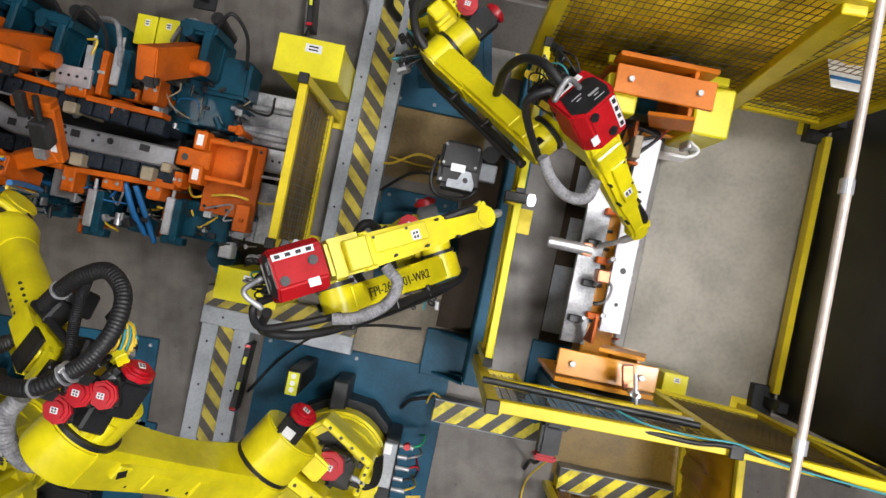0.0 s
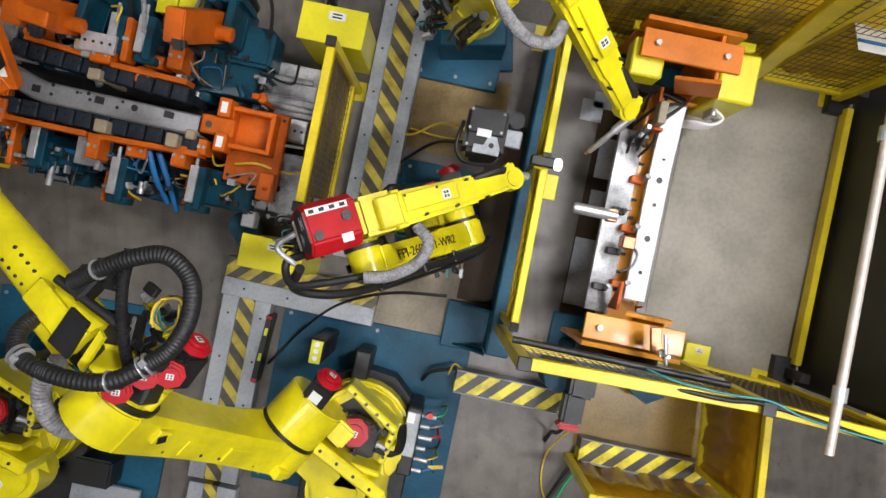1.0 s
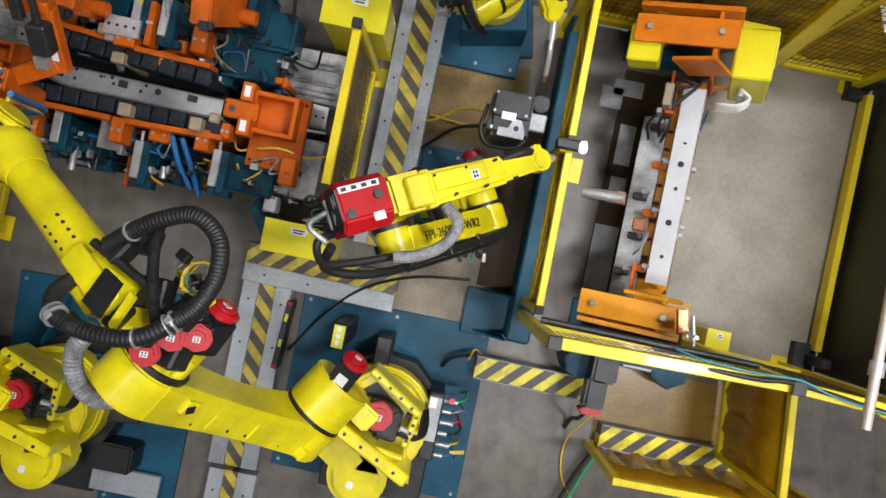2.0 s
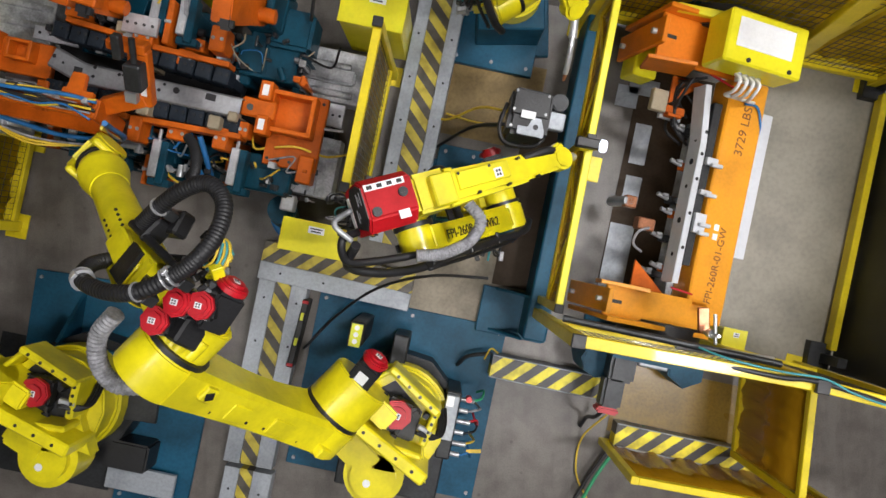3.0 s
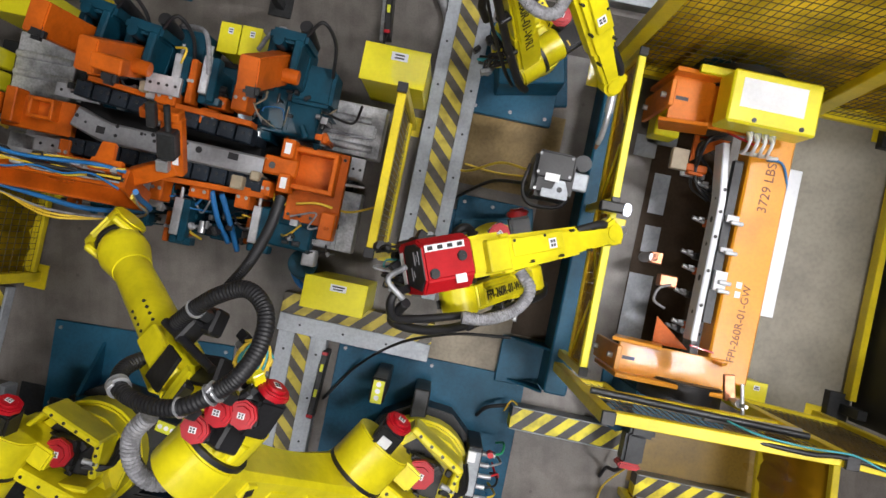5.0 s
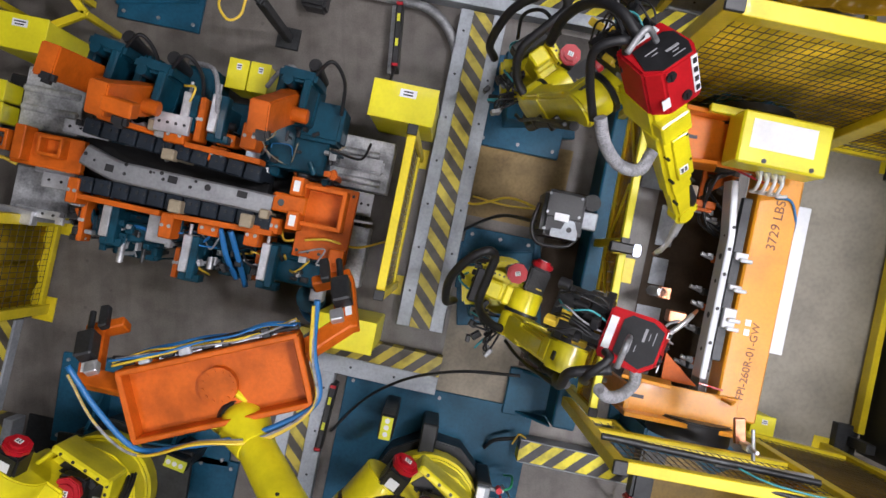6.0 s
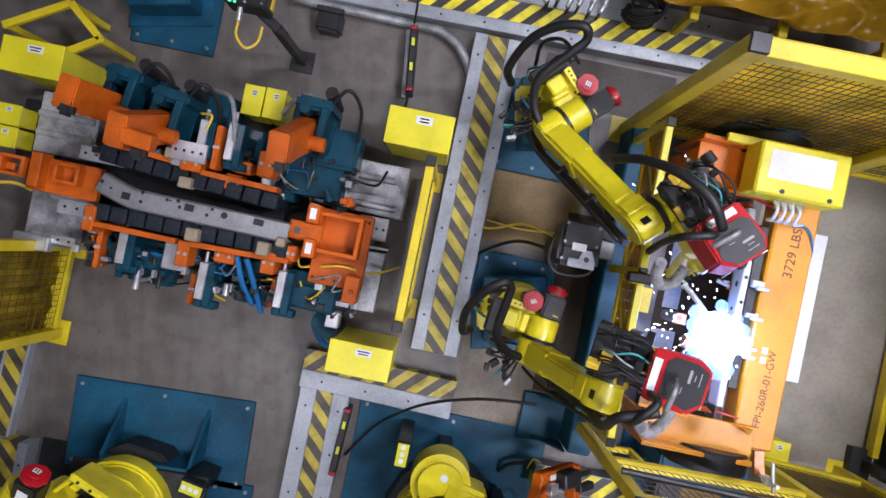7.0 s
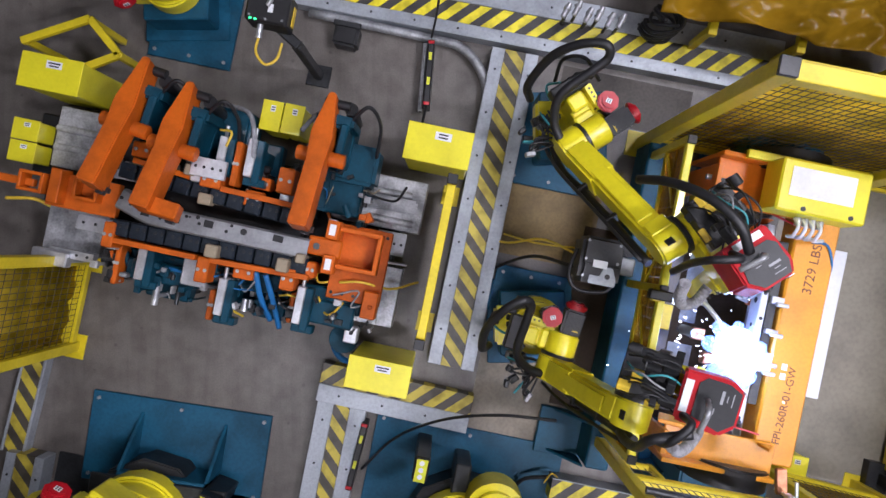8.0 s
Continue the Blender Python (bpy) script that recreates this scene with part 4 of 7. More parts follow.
def handling_robot(x, y, geo, keys, gripper=True, label="large yellow six-axis handling robot"):
    th = thing("handling_robot", pose(x, y, 0), label, "robot", "handling robots")
    s = geo["s"]
    b = rod((0, 0, 0.30), (0, 0, 0.48), 0.36, seg=28, bevel=0.02)
    box((0, 0, 0.28), (0.52, 0.50, 0.10), pose(0, 0, 0, 0, 0, 45), 0.02, b)
    part("base", b, ROBOT, th)
    b = rod((0, 0, 0.0), (0, 0, 0.26), 0.42, seg=10, bevel=0.01)
    part("pedestal", b, DARK, th, "dark steel pedestal")
    # turret: a casting with an open motor bay behind upright plates
    b = rod((0, 0, 0.46), (0, 0, 0.64), 0.33, seg=16, bevel=0.012)
    slab([(0.325, -0.034), (0.231, -0.272), (-0.135, -0.260), (-0.222, -0.050), (-0.404, 0.106), (0.125, 0.216)], 0.60, 0.72, None, b)
    rod((geo["off"], -0.13, s), (geo["off"], geo["lat"] - 0.115, s), 0.195, b, seg=28, bevel=0.01)
    box((0.22, -0.06, s - 0.16), (0.34, 0.14, 0.34), bm=b, bevel=0.015)
    tu = part("turret", b, ROBOT, th)
    plates = (((0.268, -0.287), (-0.112, -0.292), 0.05, 0.90), ((-0.112, -0.292), (-0.191, -0.086), 0.05, 0.86), ((0.206, 0.098), (-0.313, 0.044), 0.085, 0.97), ((0.335, -0.076), (0.266, -0.274), 0.03, 0.86), ((-0.040, 0.057), (-0.224, -0.029), 0.04, 0.92), ((0.311, -0.057), (0.140, 0.048), 0.05, 0.80))
    for p, q, w, top in plates:
        n, a = math.hypot(q[0] - p[0], q[1] - p[1]), math.degrees(math.atan2(q[1] - p[1], q[0] - p[0]))
        part("cast_plate", box((n / 2, 0, 0.0), (n + w * 0.6, w, top - 0.64), bevel=0.012), ROBOT, tu, "", pose(p[0], p[1], (top + 0.64) / 2, 0, 0, a))
        if w > 0.045:
            for k in range(4):
                part("bolt", rod((n * (0.14 + 0.24 * k), 0, top), (n * (0.14 + 0.24 * k), 0, top + 0.005), 0.011, seg=8), DARK, tu, "", pose(p[0], p[1], 0, 0, 0, a))
    part("motor_bay", slab([(0.254, -0.057), (0.198, -0.225), (-0.067, -0.205), (-0.149, -0.032), (-0.067, 0.091), (0.116, 0.081)], 0.722, 0.73), BLACK, tu, "dark open motor bay")
    motor(tu, Matrix.Translation((0.056, -0.112, 0.900)) @ pose(0, 0, -0.14, 0, 0, 20), 0.084, 0.10)
    motor(tu, Matrix.Translation((0.373, -0.085, 1.050)) @ pose(0, 0, -0.02, 72, 0, 6), 0.075, 0.20)
    part("motor_cap", rod((-0.090, -0.145, 0.860), (-0.178, -0.166, 0.840), 0.020, seg=10), STEEL, tu, "steel cable plug")
    random.seed(31)
    for k in range(12):
        q = (0.052, -0.095, 0.740)
        p = (q[0] + random.uniform(-0.15, 0.15), q[1] + random.uniform(-0.15, 0.15), q[2])
        part("bay_fitting", box((0, 0, 0.02), (random.uniform(0.02, 0.06), random.uniform(0.02, 0.05), random.uniform(0.03, 0.09)), bevel=0.004), DARK if k % 2 else BLACK, tu, "", pose(*p, 0, 0, random.uniform(0, 90)))
    for k in range(3):
        b = tube([(-0.130, -0.145, 0.860), (-0.241, -0.183, 0.800), (-0.232, -0.244, 0.720), (-0.177, -0.302, 0.600)], 0.010 + 0.002 * k, seg=8)
        b.transform(pose(0.012 * k, 0.015 * k, 0.01 * k))
        part("cable", b, RUBBER, tu)
    b = rod((-0.15, 0.34, 0.30), (-0.15, 0.34, 0.64), 0.20, seg=28, bevel=0.05)
    box((0.02, 0.30, 0.50), (0.30, 0.22, 0.30), bm=b, bevel=0.03)
    part("rear_housing", b, ROBOT, tu)
    part("housing_sticker", rod((-0.15, 0.40, 0.64), (-0.15, 0.40, 0.643), 0.026, seg=16), WHITE, tu, "round white sticker")
    # upper arm: a heavy casting with chamfered edges, wide at both joints
    L, lat = geo["L1"], geo["lat"]
    n = 14
    b = bmesh.new()
    rings = []
    for k in range(n + 1):
        u = k / n
        wz = 0.19 - 0.055 * math.sin(math.pi * u) ** 1.2
        wy = 0.118 - 0.012 * math.sin(math.pi * u)
        off = 0.03 * math.sin(math.pi * u)
        ring = [b.verts.new((u * L, lat + off + wy * cy, wz * cz)) for cy, cz in ((-1, -0.78), (-0.78, -1), (0.78, -1), (1, -0.78), (1, 0.78), (0.78, 1), (-0.78, 1), (-1, 0.78))]
        rings.append(ring)
    for r0, r1 in zip(rings, rings[1:]):
        for k in range(8):
            b.faces.new((r0[k], r0[(k + 1) % 8], r1[(k + 1) % 8], r1[k])).smooth = True
            b.edges.get((r0[k], r1[k])).smooth = False
    b.faces.new(rings[0][::-1]), b.faces.new(rings[-1])
    bmesh.ops.recalc_face_normals(b, faces=b.faces[:])
    rod((0, lat - 0.10, 0), (0, lat + 0.11, 0), 0.205, b, seg=28, bevel=0.012)
    rod((L, lat - 0.10, 0), (L, lat + 0.11, 0), 0.178, b, seg=28, bevel=0.012)
    box((L * 0.86, lat - 0.03, 0.175), (0.08, 0.08, 0.05), bm=b, bevel=0.008)
    box((L * 0.06, lat + 0.06, 0.19), (0.09, 0.07, 0.08), bm=b, bevel=0.008)
    ua = part("upper_arm", b, ROBOT, th)
    part("joint_ring", rod((0, lat - 0.125, 0), (0, lat - 0.10, 0), 0.20, seg=28), BLACK, ua, "black joint ring")
    part("joint_ring", rod((L, lat - 0.125, 0), (L, lat - 0.10, 0), 0.172, seg=28), BLACK, ua, "black joint ring")
    for u, w in ((0.34, 0.20), (0.62, 0.14)):
        part("cover_plate", box((L * u, lat + 0.04, 0.140), (w, 0.10, 0.02), bevel=0.005), ROBOT, ua)
    part("plug", box((L * 0.86, lat - 0.03, 0.201), (0.045, 0.045, 0.004), pose(0, 0, 0, 0, 0, 30), 0.001), BLACK, ua, "small black cover plug")
    for k in range(8):
        part("bolt", rod((L * (0.10 + 0.11 * k), lat + 0.075, 0.10), (L * (0.10 + 0.11 * k), lat + 0.075, 0.19 - 0.05 * math.sin(math.pi * (0.1 + 0.11 * k))), 0.009, seg=8), DARK, ua)
    b = tube([(1.489, 0.226, -0.229), (1.455, 0.365, -0.250), (1.373, 0.475, -0.206), (1.272, 0.507, -0.134), (1.174, 0.422, -0.068)], 0.045, seg=12, n=14, ribs=0.004)
    part("sleeve", b, SLEEVE, ua, "wrinkled grey fabric hose sleeve")
    # forearm
    h, L2 = geo["h"], geo["L2"]
    b = rod((0, -0.08, 0.02), (0, 0.10, 0.02), 0.145, seg=26, bevel=0.010)
    box((0.06, 0.0, h * 0.6), (0.20, 0.17, 0.22), bm=b, bevel=0.012)
    rod((0, lat - 0.12, 0), (0, -0.06, 0), 0.152, b, seg=24, bevel=0.008)
    for k in range(9):
        g = -0.6 + 0.45 * k
        rod((0.142 * math.cos(g), 0.0, 0.142 * math.sin(g)), (0.142 * math.cos(g), lat - 0.14, 0.142 * math.sin(g)), 0.030, b, seg=10, bevel=0.004)
    rod((0.14, 0, h), (0.40, 0, h), 0.125, b, r2=0.118, seg=24)
    rod((0.40, 0, h), (L2 - 0.36, 0, h), 0.108, b, r2=0.096, seg=24)
    rod((L2 - 0.36, 0, h), (L2 - 0.20, 0, h), 0.10, b, r2=0.135, seg=24, bevel=0.006)
    ball((L2 - 0.18, 0, h), 0.133, b, 20)
    box((0.30, 0.0, h + 0.10), (0.34, 0.12, 0.07), bm=b, bevel=0.01)
    box((0.30, 0.07, h + 0.06), (0.22, 0.10, 0.10), bm=b, bevel=0.01)
    fa = part("forearm", b, ROBOT, th)
    part("joint_ring", rod((L2 - 0.105, 0, h), (L2 - 0.08, 0, h), 0.125, seg=24), BLACK, fa, "black joint ring")
    for k in range(10):
        x, y = 0.48 + 0.05 * (k // 2), 0.035 if k % 2 else -0.04
        part("bolt", rod((x, y, h + 0.08), (x, y, h + 0.103), 0.008, seg=8), DARK, fa)
    for p, tip, r in (((-0.089, 0.043, 0.254), -34, 0.058), ((-0.140, -0.095, 0.276), -30, 0.058), ((-0.199, -0.154, 0.223), -34, 0.056)):
        motor(fa, Matrix.Translation(p) @ pose(0, 0, 0, 0, tip, 0) @ pose(0, 0, -0.14, 0, 0, 30), r, 0.11)
    motor(fa, Matrix.Translation((-0.149, -0.075, 0.079)) @ pose(0, 0, 0, 78, 10, 0), 0.066, 0.19)
    part("dress_plate", slab([(0.221, 0.068), (0.250, -0.094), (0.144, -0.106), (0.104, 0.055)], h + 0.14, h + 0.16), BLACK, fa, "black dress pack mounting plate")
    part("dress_plate", slab([(0.058, 0.040), (0.090, -0.118), (0.056, -0.113), (0.022, 0.045)], h + 0.13, h + 0.15), ROBOT, fa)
    b = box((0.316, -0.173, 0.310), (0.11, 0.13, 0.10), bevel=0.012)
    box((0.294, -0.252, 0.262), (0.14, 0.12, 0.08), pose(0, 0, 0, 0, 0, 30), 0.012, b)
    part("dress_bracket", b, BLACK, fa, "black hose bracket")
    part("dress_rod", rod((0.402, -0.113, 0.360), (0.034, -0.170, 0.298), 0.020, seg=10), BLACK, fa)
    for p, sz, a in (((-0.037, -0.003, 0.099), (0.22, 0.20, 0.13), 20), ((0.163, 0.031, 0.252), (0.16, 0.13, 0.10), 0), ((0.111, -0.120, 0.206), (0.16, 0.14, 0.10), 35)):
        part("motor_housing", box((0, 0, 0), sz, bevel=0.012), BLACK, fa, "black motor housing", pose(*p, 0, 0, a))
    random.seed(17)
    for k in range(24):
        p = (0.006, -0.176, 0.165)
        q = (p[0] + random.uniform(-0.13, 0.16), p[1] + random.uniform(-0.17, 0.12), p[2] + random.uniform(-0.08, 0.06))
        part("dress_fitting", box((0, 0, 0), (random.uniform(0.02, 0.07), random.uniform(0.02, 0.06), random.uniform(0.02, 0.06)), bevel=0.004), (BLACK, DARK, BLACK, STEEL, BLACK, ROBOT)[k % 6], fa, "", pose(*q, random.uniform(0, 40), 0, random.uniform(0, 90)))
    loop = [(0.333, -0.160, 0.365), (0.267, -0.281, 0.400), (0.181, -0.417, 0.429), (0.082, -0.531, 0.422), (-0.047, -0.530, 0.386), (-0.148, -0.431, 0.376), (-0.193, -0.307, 0.389), (-0.178, -0.197, 0.403), (-0.120, -0.046, 0.428), (0.020, 0.073, 0.446), (0.202, 0.152, 0.448), (0.327, 0.124, 0.400), (0.388, 0.044, 0.280)]
    part("dress_hose", tube(loop, 0.037, seg=16, n=18, ribs=0.0022), RUBBER, fa, "thick black corrugated dress hose")
    for i, r in ((1, 0.052), (7, 0.056), (8, 0.05), (10, 0.06)):
        c, d = Vector(loop[i]), (Vector(loop[i + 1]) - Vector(loop[i - 1])).normalized()
        r *= 0.84
        b = rod(c - d * 0.004, c + d * 0.004, r, seg=22)
        if i in (7, 10):
            rod(c + d * 0.026, c + d * 0.032, r, b, seg=22)
            box(c + Vector((0, 0, r * 0.9)), (0.03, 0.03, 0.016), bm=b, bevel=0.003)
        part("hose_clamp", b, ALU, fa, "bare metal hose clamp ring")
        part("clamp_foot", box(c - Vector((0, 0, r + 0.02)), (0.05, 0.05, 0.06), bevel=0.005), DARK, fa)
    b = tube([(0.239, -0.425, 0.374), (0.383, -0.496, 0.343), (0.571, -0.533, 0.310), (0.737, -0.529, 0.284)], 0.026, seg=12, n=12, ribs=0.003)
    hose = part("gripper_hose", b, RUBBER, th, "black corrugated gripper hose")
    root = (0.239, -0.425, 0.374)
    random.seed(11)
    for k in range(12):
        a0, turns = random.uniform(0, 6.28), 5 if k < 8 else 4
        c = (-0.005, -0.321, 0.182)
        pts = [(c[0] + 0.085 * math.cos(a0 + j * 1.2) * (1 - 0.08 * j), c[1] + 0.075 * math.sin(a0 + j * 1.2), c[2] + 0.02 * j) for j in range(turns)]
        part("coiled_cable", tube(pts, 0.006, seg=6, n=6), YCABLE if k < 8 else TEAL, fa)
    # wrist
    b = box((0.03, 0, 0), (0.20, 0.17, 0.20), bevel=0.02)
    for sy in (-1, 1):
        box((-0.04, sy * 0.105, 0), (0.22, 0.04, 0.15), bm=b, bevel=0.012)
    rod((0.0, -0.13, 0), (0.0, 0.13, 0), 0.10, b, seg=22, bevel=0.008)
    rod((0.10, 0, 0), (0.17, 0, 0), 0.09, b, seg=22, bevel=0.01)
    wr = part("wrist", b, ROBOT, th)
    part("flange", rod((0.17, 0, 0), (0.20, 0, 0), 0.10, seg=22), DARK, wr)
    parts = [tu, ua, fa, wr, hose]
    if gripper:
        # gripper: an orange trough with a clamp arm at each end
        b = box((0, 0, 0.0), (0.92, 0.36, 0.02), bevel=0.004)
        for y in (-0.18, 0.18):
            box((0, y, 0.05), (0.94, 0.03, 0.12), bm=b, bevel=0.006)
        for xx in (-0.46, 0.46):
            box((xx, 0, 0.05), (0.03, 0.36, 0.12), bm=b, bevel=0.006)
        rod((0, 0, 0.01), (0, 0, 0.05), 0.10, b, seg=20)
        for k in range(12):
            rod((0.08 * math.cos(k * math.pi / 6), 0.08 * math.sin(k * math.pi / 6), 0.05), (0.08 * math.cos(k * math.pi / 6), 0.08 * math.sin(k * math.pi / 6), 0.058), 0.010, b, seg=6)
        gr = part("gripper", b, ORANGE, th, "orange welded gripper trough with clamp arms")
        slant = pose(0, 0, 0, -42, 0, 0)
        part("flange_plate", rod((0, 0, -0.04), (0, 0, -0.01), 0.12, seg=20), DARK, gr)
        for sx in (-1, 1):
            b = box((sx * 0.58, 0.12, 0.04), (0.30, 0.10, 0.08), pose(0, 0, 0, 0, 0, sx * 25), 0.008)
            box((sx * 0.70, 0.30, 0.04), (0.12, 0.34, 0.07), bm=b, bevel=0.008)
            box((sx * 0.64, 0.48, 0.04), (0.22, 0.06, 0.09), bm=b, bevel=0.008)
            part("clamp_arm", b, ORANGE, gr, "", slant)
            b = box((sx * 0.70, 0.34, 0.11), (0.10, 0.16, 0.10), bevel=0.01)
            rod((sx * 0.70, 0.42, 0.11), (sx * 0.70, 0.56, 0.11), 0.018, b)
            box((sx * 0.62, 0.50, 0.12), (0.05, 0.14, 0.05), bm=b)
            part("clamp_cylinder", b, DARK, gr, "dark pneumatic clamp cylinder", slant)
            b = box((sx * 0.66, 0.20, 0.10), (0.07, 0.07, 0.05), bevel=0.006)
            part("sensor", b, ALU, gr, "bare metal sensor block", slant)
            part("sticker", box((sx * 0.72, 0.24, 0.078), (0.035, 0.07, 0.003), bevel=0), WHITE, gr, "", slant)
        b = tube([(0.62, 0.34, 0.16), (0.54, 0.10, 0.12), (0.50, -0.16, 0.10), (0.30, -0.24, 0.12), (0.05, -0.26, 0.14), (-0.20, -0.25, 0.12), (-0.45, -0.22, 0.10), (-0.58, 0.0, 0.12), (-0.66, 0.28, 0.16)], 0.016, seg=8, n=10)
        part("air_hose", b, BLUEHOSE, gr, "blue air hose")
        for k in range(3):
            b = tube([(0.60, 0.32, 0.17 + 0.01 * k), (0.53, 0.06 + 0.02 * k, 0.15), (0.48, -0.18, 0.13), (0.20, -0.27 - 0.01 * k, 0.17), (-0.10, -0.22, 0.20 + 0.02 * k), (-0.44, -0.24, 0.14), (-0.60, -0.04, 0.15), (-0.66, 0.24, 0.18)], 0.008, seg=6, n=10)
            part("cable", b, YCABLE if k else SLEEVE, gr)
        part("edge_plate", box((0.05, 0.205, 0.02), (0.62, 0.012, 0.05), bevel=0.002), ALU, gr, "bare metal edge plate")
        random.seed(52)
        for k in range(9):
            x = -0.42 + 0.105 * k
            b = box((x, 0.225, 0.03 + 0.05 * (k % 2)), (random.uniform(0.03, 0.07), 0.05, random.uniform(0.03, 0.06)), bevel=0.005)
            part("edge_fitting", b, (BLACK, ALU, DARK, STEEL, BLACK)[k % 5], gr)
        for k in range(8):
            pts = [(-0.48 + 0.16 * j, 0.215 + random.uniform(0.0, 0.05), 0.02 + 0.012 * k + random.uniform(-0.03, 0.03)) for j in range(7)]
            part("edge_cable", tube(pts, (0.012, 0.006, 0.007, 0.006)[k % 4], seg=6, n=6), (BLUEHOSE, YCABLE, RUBBER, YCABLE, RUBBER, SLEEVE, YCABLE, BLUEHOSE)[k], gr)
        for sx in (-1, 1):
            b = slab([(-0.09, -0.02), (0.09, -0.02), (0.09, 0.05), (0.03, 0.05), (0.02, 0.15), (-0.06, 0.15), (-0.07, 0.05), (-0.09, 0.05)], -0.02, 0.02, pose(sx * 0.36, 0.21, 0.02, -90, 0, 0 if sx > 0 else 180), bevel=0.004)
            part("end_bracket", b, ORANGE, gr, "orange bolted bracket")
            for dx in (-0.05, 0.05):
                part("bolt", rod((sx * 0.36 + dx, 0.23, 0.02), (sx * 0.36 + dx, 0.236, 0.02), 0.011, seg=8), STEEL, gr)
        parts.append(gr)

    def play():
        rows = {o: [] for o in parts}
        for t in steps():
            q1, a2, a3, gy, gp, gx, gz = pchip(keys, t)
            mt, ma, mf, w, xb, l = joints(geo, q1, a2, a3)
            mw = mf.to_3x3().to_4x4()
            mw.translation = w
            swing = pchip(((0.0, 215.0), (2.0, 215.0), (2.8, 0.0), (4.75, 0.0), (5.6, 215.0), (8.0, 215.0)), t)[0] if gripper else 215.0
            mh = mf @ Matrix.Translation(root) @ pose(0, 0, 0, 0, 0, -swing) @ Matrix.Translation(Vector(root) * -1)
            ms = [mt, ma, mf, mw @ pose(0, 0, 0, 0, 30, 0), mh]
            if gripper:
                ms.append(Matrix.Translation(w) @ pose(0, 0, 0, 0, 0, gy) @ pose(0.55 * pchip(((0.0, -1.0), (4.75, -1.0), (5.8, 0.0), (8.0, 0.0)), t)[0], gx, gz, gp, 0, 0))
            for o, m in zip(parts, ms):
                rows[o].append((t, m))
        for o in rows:
            walk(o, rows[o])
    MOVING.append(play)
    return th


GEOH = {"off": 0.36, "s": 0.95, "L1": 1.30, "lat": 0.24, "h": 0.22, "L2": 1.42}
handling_robot(-0.74, -1.45, GEOH, [
    (0.0, 136, 56, -38, -12, 80, 0.3, -0.22), (0.25, 136, 57, -26, -8, 82, 0.3, -0.3), (0.5, 136, 58, -16, -6, 84, 0.3, -0.35), (1.0, 136, 59, -14, -6, 84, 0.3, -0.35), (1.7, 136, 58, -14, -8, 84, 0.3, -0.35), (2.3, 135, 56, -30, -10, 82, 0.3, -0.28), (2.8, 135, 54, -42, -12, 80, 0.3, -0.22), (4.75, 135, 54, -42, -12, 80, 0.3, -0.22),
    (5.3, 137, 68, -36, -8, 55, 0.32, -0.1), (5.8, 136, 88, -34, 0, 12, 0.30, 0.0), (6.0, 138, 98, -44, 12, 4, 0.14, 0.14), (6.2, 139, 106, -46, 28, 0, 0.06, 0.2), (6.5, 142, 115, -43, 35, 0, 0.02, 0.2), (6.6, 128, 119, -48, 40, 0, 0.02, 0.2), (6.7, 104, 122, -52, 25, 0, 0.0, 0.2), (6.8, 66, 125, -55, -10, 0, 0.0, 0.2), (6.95, -10, 127, -58, -80, 0, 0.0, 0.1), (7.2, -60, 128, -60, -120, 0, 0.0, 0.0), (8.0, -64, 128, -60, -124, 0, 0.0, 0.0)])
handling_robot(-2.95, -1.32, GEOH, [(0.0, 146, 62, -20, 0, 0, 0, 0), (8.0, 145, 62, -20, 0, 0, 0, 0)], False, "large yellow six-axis robot beside the fence")


# ---- turning frame of the weld positioner ----
AX = (1.168, 0.165, 0.695)
tf = thing("turning_frame", at(*AX), "orange welded turning frame with yellow box and tooling", "positioner")
b = box((0.24, -0.13, 0.0), (0.27, 1.58, 0.20), bevel=0.012)
part("beam", b, BEAMO, tf, "orange box beam with stencilled writing")
writing("stencil", "3729 LBS", 0.085, pose(0.25, 0.335, 0.1015, 0, 0, 88), tf, PALEINK)
writing("stencil", "FPI-260R-01-GW", 0.070, pose(0.25, -0.54, 0.1015, 0, 0, 88), tf, PALEINK)
for y in (-0.30, -0.36):
    part("sticker", box((0.20, y, 0.102), (0.035, 0.04, 0.003), bevel=0), WHITE, tf)
for sy, y0, y1 in ((1, 0.62, 0.92), (-1, -0.78, -0.99)):
    yo = y1
    b = box((-0.14, yo, -0.05), (0.70, 0.03, 0.58), bevel=0.004)
    box((-0.49, (y0 + y1) / 2, -0.055), (0.03, abs(y1 - y0) * (0.55 if sy > 0 else 0.7), 0.58), bm=b, bevel=0.004)
    box((-0.12, (y0 + y1) / 2, 0.12), (0.70, abs(y1 - y0), 0.025), bm=b, bevel=0.004)
    box((-0.34, y0, 0.06), (0.30, 0.025, 0.26), pose(0, 0, 0, 0, -18, 0), 0.004, b)
    ef = part("end_frame", b, BEAMO if sy < 0 else ENDO, tf, "orange welded end frame")
    for z in (-0.26, 0.14):
        part("bolt", rod((-0.505, 0, 0), (-0.535, 0, 0), 0.018, seg=6), STEEL, ef, "", pose(0, (y0 + y1) / 2, z))
    part("slot", box((-0.40, (y0 + y1) / 2, 0.134), (0.08, 0.022, 0.003), bevel=0), BLACK, ef)
    part("gusset", slab([(0, 0), (0.24, 0), (0, -0.30 * sy * 0.6)], -0.008, 0.008, pose(-0.20, y0, -0.10, 0, 0, 0)), ORANGE, ef)
    part("gusset", slab([(0, 0), (0.10, 0), (0, 0.16)], -0.008, 0.008, pose(0.12, y0 + 0.02 * sy, 0.12, 90, 0, 0)), BEAMO, ef)
